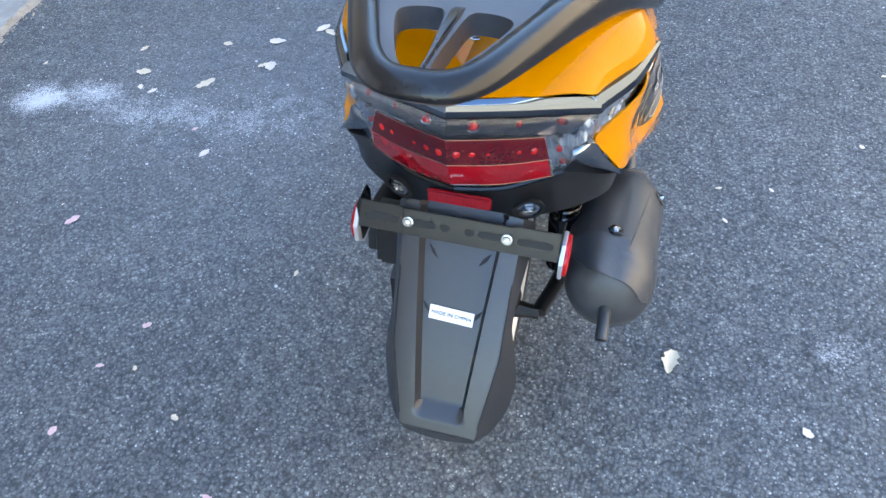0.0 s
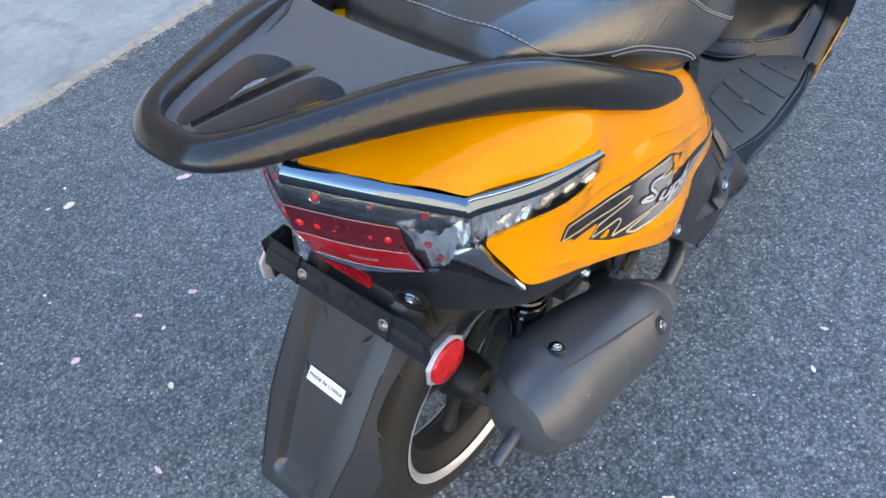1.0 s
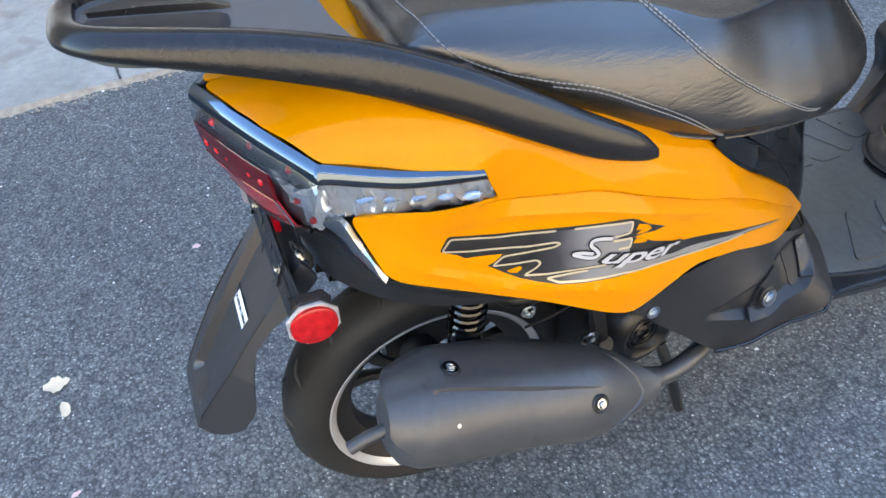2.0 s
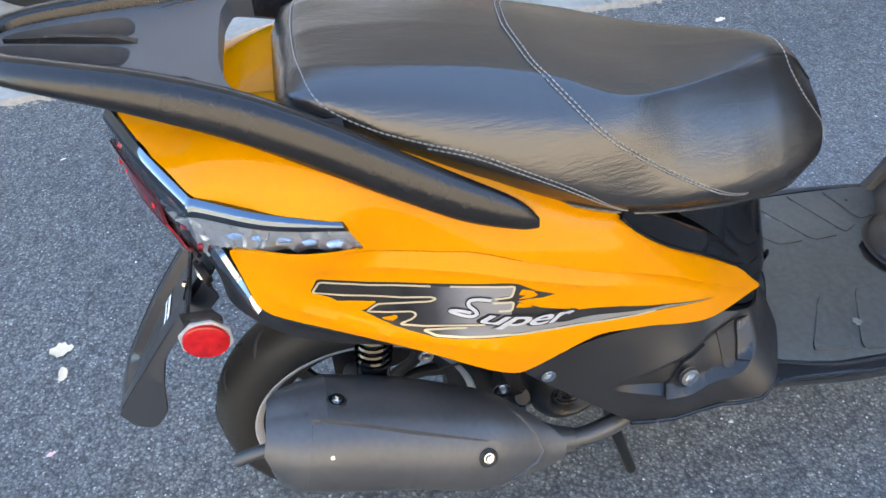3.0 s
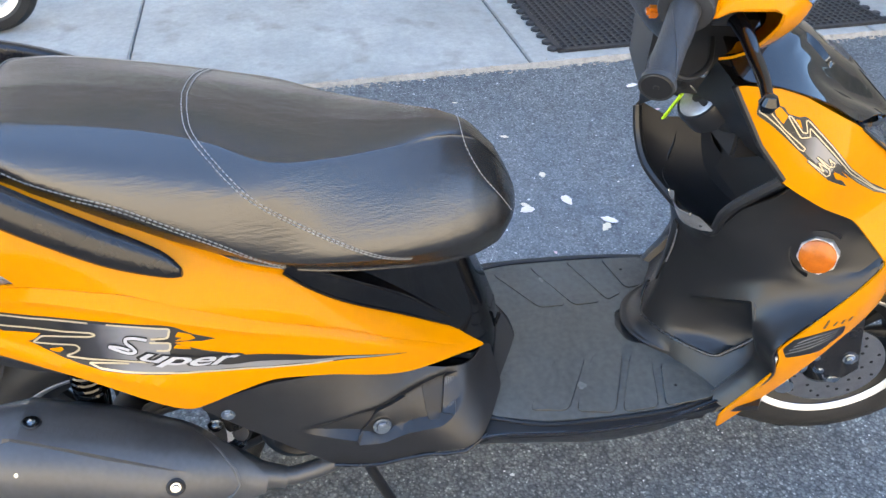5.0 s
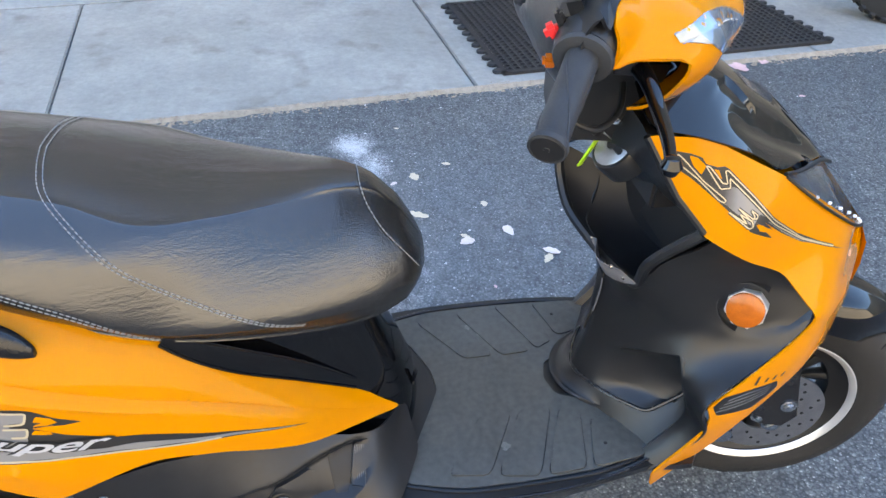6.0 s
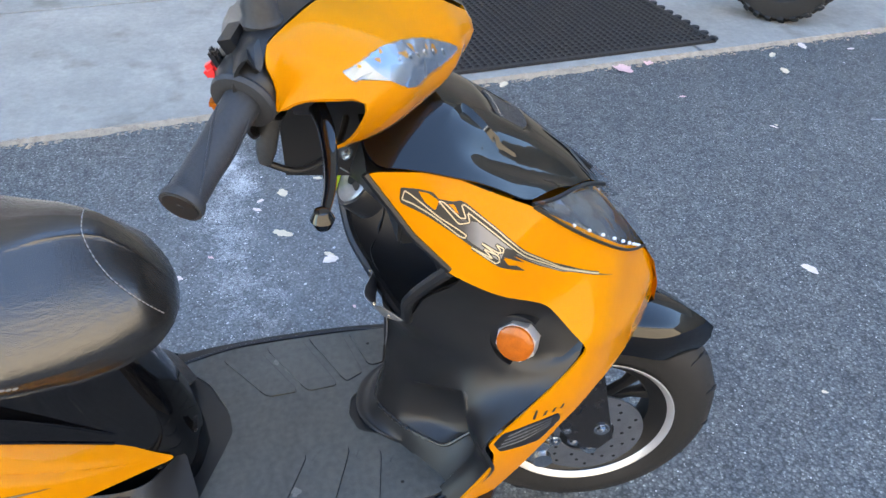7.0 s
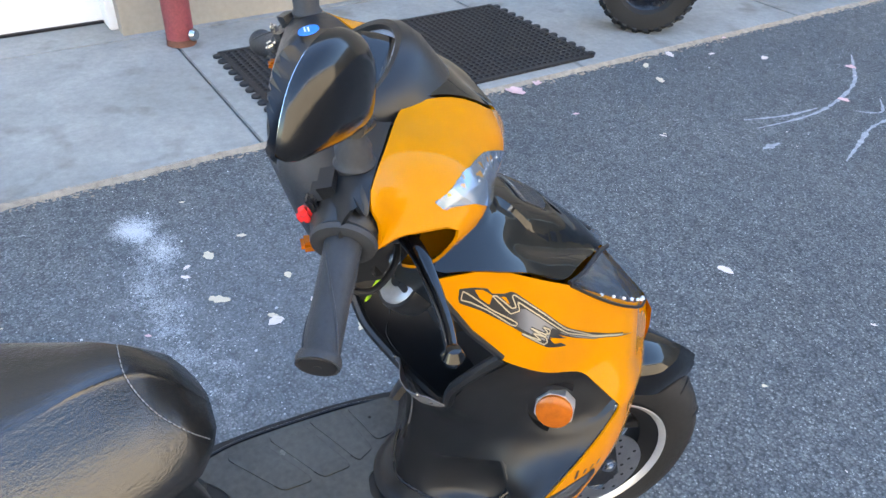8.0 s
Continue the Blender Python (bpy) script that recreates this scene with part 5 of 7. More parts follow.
# ---- seat ----
seat_rows = table([  # y, bottom z, seam z, top z, bottom half-width, seam half-width, crease half-width
    (0.004, 0.8, 0.815, 0.822, 0.085, 0.075, 0.05), (0.016, 0.79, 0.834, 0.842, 0.104, 0.095, 0.06), (0.042, 0.783, 0.832, 0.853, 0.112, 0.11, 0.07), (0.1, 0.766, 0.81, 0.853, 0.122, 0.131, 0.078), (0.2, 0.726, 0.772, 0.842, 0.137, 0.149, 0.08),
    (0.28, 0.692, 0.733, 0.826, 0.142, 0.157, 0.086), (0.35, 0.665, 0.7, 0.803, 0.142, 0.158, 0.1), (0.42, 0.65, 0.69, 0.786, 0.138, 0.154, 0.081), (0.5, 0.634, 0.68, 0.78, 0.123, 0.139, 0.056), (0.56, 0.622, 0.674, 0.778, 0.106, 0.119, 0.034), (0.6, 0.618, 0.671, 0.764, 0.089, 0.1, 0.022), (0.635, 0.616, 0.666, 0.728, 0.064, 0.076, 0.018), (0.655, 0.622, 0.656, 0.692, 0.04, 0.05, 0.014), (0.664, 0.632, 0.652, 0.668, 0.018, 0.022, 0.008)])


def seat_half(y):
    zb, zs, zt, wb, ws, wf = seat_rows(y)
    # the nose is scooped below a crease that runs in towards the tip
    sc = smooth((y - 0.33) / 0.1) * smooth((0.65 - y) / 0.05)
    h = zt - zs
    pts = [(0, zb), (wb * 0.6, zb), (wb - 0.004, zb), (wb, zb + 0.006), ((wb + ws) / 2 + 0.003, (zb + zs) / 2), (ws, zs), (ws * (0.64 - 0.06 * sc) + wf * (0.36 + 0.06 * sc), zs + h * (0.55 - 0.07 * sc)), (wf * 1.1, zt - h * (0.13 - 0.015 * sc)), (wf * 0.93, zt - h * (0.08 - 0.03 * sc)), (wf * 0.5, zt - 0.0015), (0, zt)]
    return [Vector((q.x, y, q.y)) for q in curve([(a, b, 0) for a, b in pts], 5)]


def seat_mesh(n=90):
    ys = [0.004 + 0.66 * k / n for k in range(n + 1)]
    return loft([seat_half(y) + [Vector((-q.x, q.y, q.z)) for q in seat_half(y)[-2:0:-1]] for y in ys])


VINYL = material("black_vinyl", (0.018, 0.018, 0.0185), 0.23, 0, 0, 0.85, 420, 0.22, 0.08, 12, 0.02)
vt = VINYL.node_tree
crease = vt.nodes.new("ShaderNodeTexNoise")
crease.inputs["Scale"].default_value, crease.inputs["Detail"].default_value = 75, 6
squeeze = vt.nodes.new("ShaderNodeMapping")
squeeze.inputs["Scale"].default_value = (1.2, 0.3, 3.4)
deep = vt.nodes.new("ShaderNodeBump")
deep.inputs["Strength"].default_value, deep.inputs["Distance"].default_value = 0.13, 0.003
vt.links.new(vt.nodes["Texture Coordinate"].outputs["Object"], squeeze.inputs["Vector"])
vt.links.new(squeeze.outputs[0], crease.inputs["Vector"])
vt.links.new(crease.outputs[0], deep.inputs["Height"])
vt.links.new(deep.outputs[0], vt.nodes["Bump"].inputs["Normal"])
THREAD = material("grey_thread", (0.22, 0.22, 0.22), 0.7)
seat = part("seat", seat_mesh(), VINYL, scooter, "black grained vinyl seat with pale stitching", 65)


def on_seat(path, lift=0.0012, n=10):
    """The nearest places on the seat's skin to a rough path."""
    out = []
    for p in curve(path, n):
        side = -1 if p.x < 0 else 1
        ring = seat_half(min(0.662, max(0.005, p.y)))
        q = min(ring, key=lambda r: (r.x - abs(p.x)) ** 2 + (r.z - p.z) ** 2)
        i = ring.index(q)
        t = ring[min(i + 1, len(ring) - 1)] - ring[max(i - 1, 0)]
        nrm = Vector((t.z, 0, -t.x)).normalized() if t.length > 0 else Vector((0, 0, 1))
        best = q
        for j in (max(i - 1, 0), min(i + 1, len(ring) - 1)):
            a, b = q, ring[j]
            if (b - a).length > 1e-7:
                f = max(0, min(1, (Vector((abs(p.x), p.y, p.z)) - a).dot(b - a) / (b - a).length_squared))
                c = a.lerp(b, f)
                if (c - Vector((abs(p.x), p.y, p.z))).length < (best - Vector((abs(p.x), p.y, p.z))).length:
                    best = c
        c = best + nrm * lift
        out.append(Vector((side * c.x, c.y, c.z)))
    # even out small steps between rings
    for _ in range(4):
        out = [out[0]] + [(a + b * 2 + c) / 4 for a, b, c in zip(out, out[1:], out[2:])] + [out[-1]]
    return out


def seam(path, rows=(0.0,)):
    for s in (1, -1):
        for off in rows:
            shifted = [(s * x, y + off, z) for x, y, z in path]
            stitch(on_seat(shifted), seat, THREAD)


border = [(0.0, 0.0275, 0.8475), (0.04, 0.0285, 0.848), (0.07, 0.032, 0.848), (0.1, 0.039, 0.839), (0.113, 0.053, 0.827), (0.128, 0.088, 0.81), (0.14, 0.14, 0.792), (0.147, 0.186, 0.778), (0.153, 0.234, 0.754), (0.157, 0.282, 0.728), (0.158, 0.32, 0.703), (0.1515, 0.36, 0.671)]
seam(border)
seam([(x, y + 0.001, z - 0.005) for x, y, z in border[6:]])
arch = [(0.0, 0.25, 0.832), (0.033, 0.253, 0.831), (0.076, 0.262, 0.823), (0.105, 0.285, 0.801), (0.1275, 0.317, 0.77), (0.137, 0.354, 0.743), (0.146, 0.398, 0.716), (0.15, 0.447, 0.688), (0.143, 0.508, 0.653)]
seam(arch, (0.0, 0.006))
tip = [(0.0, 0.586, 0.772), (0.035, 0.588, 0.767), (0.06, 0.605, 0.738), (0.062, 0.628, 0.7), (0.05, 0.652, 0.66)]
seam(tip)

# gloss black housing under the seat nose
def base_ring(z):
    top = [(0.128, 0.34), (0.118, 0.42), (0.1, 0.5), (0.078, 0.55), (0.05, 0.588), (0.0, 0.6)]
    low = [(0.128, 0.34), (0.125, 0.42), (0.11, 0.5), (0.092, 0.57), (0.06, 0.635), (0.0, 0.658)]
    f = smooth((0.62 - z) / 0.22)
    half = curve([(a * (1 - f) + c * f, b * (1 - f) + d * f, 0) for (a, b), (c, d) in zip(top, low)], 5)
    return [Vector((q.x, q.y, z)) for q in half] + [Vector((-q.x, q.y, z)) for q in half[-2::-1]]


part("seat_housing", loft([base_ring(z) for z in (0.345, 0.4, 0.45, 0.5, 0.54, 0.58, 0.61, 0.65)]), GLOSS, scooter, "gloss black housing under the seat nose")
part("housing_catch", block((0.012, 0.006, 0.035), Matrix.Translation((0.03, 0.649, 0.43)) @ pose(0, 0, 0, -12, 0, -20), 0.004), SATIN, scooter)

INLAY_LO = [(0.1465, 0.352, 0.663), (0.1435, 0.385, 0.629), (0.136, 0.43, 0.594), (0.115, 0.492, 0.548), (0.088, 0.562, 0.49)]
INLAY_UP = [(0.142, 0.36, 0.672), (0.136, 0.395, 0.652), (0.127, 0.44, 0.622), (0.107, 0.5, 0.572), (0.082, 0.566, 0.5)]
sided(lambda: strip(INLAY_UP, INLAY_LO, 0.001, 0.004, (0, 0.45, 0.5)), "gloss_inlay", GLOSS, scooter, "gloss black inlay below the seat")
for edge_row in (INLAY_LO, INLAY_UP):
    sided(lambda: tube(curve(edge_row, 5), 0.0022, 8), "inlay_edge", GLOSS, scooter)
# ---- footboard and lower sides ----
def floor_surface(x, y):
    up = max(0, y - 0.99)
    return (x, y, 0.353 + 2.5 * up * up - 0.06 * max(0, abs(x) - 0.16))


FLOOR = [(-0.17, 0.56), (0.17, 0.56), (0.186, 0.62), (0.195, 0.72), (0.195, 0.82), (0.19, 0.9), (0.18, 0.97), (0.16, 1.05), (-0.16, 1.05), (-0.18, 0.97), (-0.19, 0.9), (-0.195, 0.82), (-0.195, 0.72), (-0.186, 0.62)]
part("footboard", sheet(curve([(*q, 0) for q in FLOOR], 3, True), floor_surface, 0.012, 0.025), BLACK, scooter, "black plastic footboard")
RUBMAT = material("dusty_rubber_mat", (0.068, 0.073, 0.072), 0.42, 0, 0, 0.5, 500, 0.25, 0.4, 7, 0.08)
DUST = material("pale_dust", (0.17, 0.17, 0.165), 0.85, vary=0.4, vary_scale=60)
MATLOOP = [(0.155, 0.614), (0.176, 0.7), (0.178, 0.8), (0.174, 0.9), (0.155, 0.97), (0.136, 1.04), (0.09, 1.03), (0.07, 0.96), (0.035, 0.872), (0.0, 0.862)]
mat_full = MATLOOP + [(-x, y) for x, y in MATLOOP[-2::-1]] + [(-0.105, 0.661), (-0.045, 0.687), (-0.004, 0.691), (0.033, 0.674), (0.09, 0.645)]
floor_mat = part("floor_mat", sheet(mixed([(*q, 0) for q in mat_full], 3, 0.2), floor_surface, 0.003, 0.02, False, 0.003), RUBMAT, scooter, "dusty ribbed rubber floor mat")
PADS = [[(0.06, 0.745), (0.06, 0.793), (0.162, 0.738), (0.154, 0.68)], [(0.058, 0.807), (0.06, 0.855), (0.174, 0.808), (0.165, 0.75)], [(0.064, 0.868), (0.078, 0.897), (0.172, 0.876), (0.174, 0.82)], [(0.088, 0.91), (0.105, 0.99), (0.13, 1.03), (0.166, 0.96), (0.172, 0.888)]]
for loop in PADS:
    for s in (1, -1):
        part("mat_pad", sheet(mixed([(s * x, y, 0) for x, y in loop][:: s], 3, 0.15), floor_surface, 0.002, 0.02, False, 0.0052), RUBMAT, floor_mat)
        part("mat_line", tube([Vector(floor_surface(q.x, q.y)) + Vector((0, 0, 0.0035)) for q in mixed([(s * x, y, 0) for x, y in loop], 3, 0.15)] , 0.0011, 5), BLACK, floor_mat)
for s in (1, -1):
    part("mat_border", tube([Vector(floor_surface(s * x, y)) + Vector((0, 0, 0.0015)) for x, y in [(q.x, q.y) for q in curve([(*p, 0) for p in ((0.16, 0.62), (0.181, 0.7), (0.183, 0.8), (0.179, 0.9), (0.16, 0.975))], 5)]], 0.0028, 6), BLACK, scooter)
    for y in (0.916, 0.983):
        part("mat_pin", lathe([(0, 0.0), (0.0028, 0.0), (0.002, 0.0008)], 10, pose(s * 0.137, y, 0.3585)), DARK, floor_mat)
# tyre-wet scuffs and dust that lie on the mat
for x, y, r in ((-0.115, 0.79, 0.022), (-0.09, 0.815, 0.012), (-0.13, 0.765, 0.01), (0.12, 0.77, 0.014)):
    pts = [(x + r * (0.6 + 0.4 * noise.noise((x * 90, k * 1.7, 0))) * math.cos(k * 0.42), y + 0.8 * r * (0.6 + 0.5 * noise.noise((y * 70, k * 1.3, 5))) * math.sin(k * 0.42)) for k in range(15)]
    part("dust_patch", sheet([(*q, 0) for q in pts], floor_surface, 0.0004, 0.008, False, 0.0068 if x > 0 else 0.0036), DUST, floor_mat)

low_x = tps([(0.262, 0.486, 0.207), (0.457, 0.421, 0.205), (0.386, 0.365, 0.206), (0.32, 0.522, 0.196), (0.4, 0.508, 0.172), (0.5, 0.463, 0.138), (0.628, 0.415, 0.062), (0.52, 0.335, 0.198), (0.6, 0.362, 0.188), (0.56, 0.4, 0.175), (0.3, 0.44, 0.208), (0.6, 0.43, 0.1)])


crease_z = table([(0.2, 0.47, 0.47), (0.315, 0.445, 0.445), (0.379, 0.443, 0.415), (0.43, 0.449, 0.4), (0.492, 0.446, 0.391), (0.53, 0.445, 0.387), (0.549, 0.444, 0.39), (0.588, 0.438, 0.41), (0.63, 0.42, 0.415), (0.7, 0.4, 0.4)])


def low_surface(y, z):
    x = low_x(y, z)
    top, low = crease_z(y)
    into = smooth((y - 0.33) / 0.1) * smooth((0.585 - y) / 0.04)
    x -= 0.015 * into * smooth((top - z) / 0.016) * ramp((z - low) / 0.007)
    return (x, y, z)


LOWLINES = [[(y, crease_z(y)[k] + d) for y in (0.32 + 0.0045 * q for q in range(60))] for k, d in ((0, 0), (0, -0.016), (1, 0), (1, 0.007))]
GREYPLASTIC_EDGE = material("pale_mesh_edge", (0.1, 0.1, 0.1), 0.4)
LOWSIDE = [(0.23, 0.503), (0.25, 0.512), (0.32, 0.523), (0.4, 0.508), (0.5, 0.464), (0.632, 0.416), (0.645, 0.37), (0.615, 0.359), (0.56, 0.35), (0.522, 0.341), (0.45, 0.34), (0.386, 0.35), (0.34, 0.395), (0.27, 0.462)]
sided(lambda: sheet(mixed([(*q, 0) for q in LOWSIDE], 3, 0.18), low_surface, 0.004, 0.0035, lines=LOWLINES), "lower_side_panel", GREYPL, scooter, "black plastic lower side panel", 24)
bolt((0.2035, 0.457, 0.421), (1, 0.1, 0.25), scooter, 0.0085, 0.005)
bolt((0.209, 0.262, 0.486), (1, 0, 0.1), scooter, 0.006, 0.005)
part("bolt_recess", lathe([(0.013, 0.0005), (0.014, 0.0012), (0.0155, 0.0006)], 24, aim((0.2015, 0.457, 0.421), (1, 0.1, 0.25))), BLACK, scooter)
PAD = [(0.42, 0.4), (0.45, 0.433), (0.489, 0.434), (0.499, 0.424), (0.5, 0.391), (0.46, 0.394)]
sided(lambda: sheet(mixed([(*q, 0) for q in PAD], 3, 0.12), low_surface, 0.008, 0.006, False, 0.005), "bolt_pad", GREYPL, scooter, "", 30)
POCKET = [(0.517, 0.434), (0.523, 0.392), (0.541, 0.391), (0.55, 0.434)]
sided(lambda: sheet(mixed([(*q, 0) for q in POCKET], 2, 0.1), low_surface, 0.002, 0.006, False, 0.001), "vent_pocket", DARK, scooter)
VENT = [(0.543, 0.394), (0.563, 0.396), (0.572, 0.432), (0.553, 0.436)]
sided(lambda: sheet(mixed([(*q, 0) for q in VENT], 2, 0.1), low_surface, 0.004, 0.004, False, 0.004), "vent_plate", BLACK, scooter)
for k in range(8):
    f = (k + 0.5) / 8
    rib = [Vector(low_surface(*(Vector(VENT[0]).lerp(Vector(VENT[1]), f).lerp(Vector(VENT[3]).lerp(Vector(VENT[2]), f), g)))) + Vector((0.0045, 0, 0)) for g in (0.06, 0.35, 0.65, 0.94)]
    sided(lambda: tube(rib, 0.0006, 5), "vent_bar", GREYPLASTIC_EDGE, scooter)
RIMS = [(0.19, 0.5, 0.325), (0.194, 0.56, 0.343), (0.192, 0.62, 0.355), (0.196, 0.7, 0.351), (0.197, 0.8, 0.347), (0.188, 0.9, 0.35), (0.172, 0.97, 0.355)]
KEEL = [(0.17, 0.5, 0.32), (0.165, 0.56, 0.305), (0.155, 0.62, 0.285), (0.15, 0.7, 0.268), (0.148, 0.8, 0.25), (0.14, 0.9, 0.25), (0.125, 0.97, 0.27)]
part("side_skirt", strip(RIMS, KEEL, 0.006, 0.004, (0, 0.8, 0.4)), BLACK, scooter, "black plastic footboard skirt")
part("side_skirt", mirror(strip([(x - 0.006, y, z - 0.014) for x, y, z in RIMS], KEEL, 0.004, 0.004, (0, 0.8, 0.4))), BLACK, scooter, "black plastic footboard skirt")
part("skirt_trim", tube(curve(RIMS, 5), 0.002, 6), SATIN, scooter)
sided(lambda: tube([Vector(low_surface(y, z)) + Vector((0.0015, 0, 0)) for y, z in ((0.386, 0.35), (0.42, 0.3445), (0.45, 0.3402), (0.49, 0.3385), (0.522, 0.338), (0.545, 0.342), (0.575, 0.348), (0.61, 0.352))], 0.0028, 8), "panel_bead", SATIN, scooter)
part("belly", loft([[Vector((s * w, y, z)) for s, w, z in ((-1, 0.14, z0), (1, 0.14, z0), (1, 0.16, 0.345), (-1, 0.16, 0.345))] for y, z0 in ((0.5, 0.32), (0.62, 0.29), (0.8, 0.256), (0.98, 0.27))]), DARK, scooter)

# ---- leg shield and pocket: depth y at (x, z) ----
shield_y = tps([(0, 0.45, 0.917), (0, 0.36, 0.897), (0.011, 0.385, 0.908), (0.06, 0.385, 0.932), (0.062, 0.473, 0.953), (0.113, 0.388, 0.976), (0.128, 0.438, 1.022), (0.192, 0.44, 1.022), (0.196, 0.5, 1.004), (0.18, 0.56, 1.075), (0.152, 0.62, 1.075), (0.176, 0.622, 1.125), (0.147, 0.672, 1.085), (0.147, 0.746, 0.965), (0.109, 0.68, 0.928), (0.091, 0.624, 0.933), (0, 0.615, 0.918), (0, 0.7, 0.905), (0.12, 0.86, 0.885), (0.178, 0.335, 0.97), (0.1, 0.55, 0.985), (0.05, 0.55, 0.94)])


def well_edge(r):
    return 0.478 + 0.7 * (r - 0.066) if r < 0.131 else 0.5235 - 1.6 * (r - 0.131)


def well_foot(r):
    return 0.385 + 0.1 * max(0, r - 0.06) + 3.0 * max(0, r - 0.113)


def shield_surface(x, z):
    y = shield_y(abs(x), z)
    # foot well pressed into the lower half, under a shoulder whose top leans back
    r = abs(x)
    edge, foot = well_edge(r), well_foot(r)
    lean = 0.014 + 0.5 * max(0, r - 0.066)
    y -= 0.013 * smooth((r - 0.055) / 0.05) * ramp((edge + lean - z) / lean) * (1 if z > edge else ramp((z - edge + 0.008) / 0.008) if r < 0.15 else 1) * smooth((0.2 - r) / 0.035)
    y += 0.02 * smooth((r - 0.04) / 0.04) * ramp((edge - z) / 0.009) * ramp((z - foot) / 0.014)
    # oval seat of the amber reflector, and a pressed strip forward of it
    q = math.hypot((r - 0.15) / 0.022, (z - 0.622) / 0.036)
    y += 0.009 * smooth((1.25 - q) / 0.25)
    return (x, y, z)


SHIELD = [(0.0, 0.35), (0.09, 0.352), (0.135, 0.36), (0.18, 0.33), (0.198, 0.44), (0.203, 0.5), (0.188, 0.56), (0.181, 0.615), (0.149, 0.672), (0.15, 0.74), (0.118, 0.688), (0.1, 0.645), (0.085, 0.622), (0.0, 0.612)]
full = SHIELD + [(-x, z) for x, z in SHIELD[-2:3:-1]] + [(-0.176, 0.335), (-0.135, 0.36), (-0.09, 0.352)]
part("leg_shield", sheet(mixed([(*q, 0) for q in full], 3, 0.15), shield_surface, 0.004, 0.008, lines=[[(s * r, well_edge(r) - d) for r in (0.05 + 0.0035 * k for k in range(40))] for s in (1, -1) for d in (0, 0.007)]), BLACK, scooter, "black plastic inner leg shield", 28)
# skirt that flares from the column's foot to the mat
SKIRT = [(-0.098, 0.96), (-0.088, 0.93), (-0.062, 0.897), (-0.032, 0.88), (0.0, 0.876), (0.03, 0.886), (0.06, 0.912), (0.083, 0.947), (0.097, 0.985), (0.1, 1.012), (0.1, 1.04)]
RIDGE = [(-0.072, 0.386), (-0.064, 0.385), (-0.044, 0.384), (-0.02, 0.383), (0.008, 0.382), (0.04, 0.383), (0.07, 0.385), (0.098, 0.388), (0.115, 0.393), (0.121, 0.41), (0.126, 0.437)]


def skirt_mesh():
    foot = curve([(x, y, 0.3595 + 0.1 * max(0, y - 0.99)) for x, y in SKIRT], 5)
    ridge = curve([shield_surface(x, z) for x, z in RIDGE], 5)
    rings = []
    for f, g in zip(foot, ridge):
        face = []
        for k in range(9):
            t = k / 8
            p = f.lerp(g, t)
            p.z += (g.z - f.z) * (-0.28 * math.sin(math.pi * t)) + 0.002 * math.sin(math.pi * min(1, t / 0.2)) * (t < 0.2)
            face.append(p)
        face.append(g + Vector((0.002, 0.006, 0.004)))
        rings.append(face + [g + Vector((0.002, 0.012, -0.02)), f + Vector((0.006, 0.01, -0.012))])
    return loft(rings)


part("shield_skirt", skirt_mesh(), BLACK, scooter, "flared foot of the leg shield", 50)
part("skirt_ridge", tube(curve([shield_surface(x, z) for x, z in RIDGE], 5), 0.003, 8), SATIN, scooter)

# open pocket: rim, inner walls, floor
LIP = [(-0.136, 0.886, 0.7), (-0.118, 0.888, 0.66), (-0.082, 0.893, 0.628), (-0.03, 0.908, 0.612), (0.03, 0.92, 0.612), (0.085, 0.931, 0.622), (0.108, 0.928, 0.672), (0.128, 0.944, 0.712), (0.145, 0.966, 0.745)]
lip = curve(LIP, 6)


def pocket_mesh():
    rings = []
    for p in lip:
        c = Vector((p.x * 0.72, p.y + 0.09, p.z + 0.015))
        rings.append([p + Vector((0, 0.004, -0.008)), p + Vector((0, -0.004, 0.0)), p + Vector((0, 0.0, 0.006)), p + Vector((0, 0.008, 0.004)), p.lerp(c, 0.5) + Vector((0, 0, -0.02)), c + Vector((0, 0.0, -0.02)), c + Vector((0, 0.0, 0.03))])
    return loft(rings, False, False)


part("pocket", pocket_mesh(), DARK, scooter, "deep black glove pocket")
part("pocket_rim", tube(lip, 0.0075, 8), BLACK, scooter, "rounded black pocket rim")
part("dash_core", block((0.2, 0.06, 0.09), Matrix.Translation((-0.005, 0.95, 0.792)), 0.004), DARK, scooter)
part("dash_side", tube([(-0.07, 0.935, 0.775), (-0.07, 0.925, 0.83), (-0.068, 0.918, 0.87)], [0.052, 0.05, 0.042], 24), DARK, scooter)
part("pocket_back", block((0.22, 0.004, 0.15), Matrix.Translation((0.0, 1.0, 0.71)) @ pose(0, 0, 0, -8), 0.001), DARK, scooter)
part("pocket_cap", loft([[Vector((-0.136, 0.888, 0.7)), Vector((-0.126, 0.872, 0.8)), Vector((-0.115, 0.9, 0.868)), Vector((-0.1, 0.95, 0.84))], [Vector((-0.06, 0.905, 0.762)), Vector((-0.055, 0.87, 0.825)), Vector((-0.05, 0.89, 0.87)), Vector((-0.05, 0.95, 0.85))], [Vector((0.03, 0.91, 0.765)), Vector((0.035, 0.872, 0.815)), Vector((0.05, 0.888, 0.868)), Vector((0.05, 0.95, 0.85))], [Vector((0.09, 0.93, 0.77)), Vector((0.092, 0.89, 0.82)), Vector((0.1, 0.885, 0.868)), Vector((0.1, 0.95, 0.84))], [Vector((0.143, 0.968, 0.75)), Vector((0.128, 0.9, 0.828)), Vector((0.122, 0.882, 0.868)), Vector((0.11, 0.95, 0.84))]], False, False), BLACK, scooter, "black panel round the ignition lock")
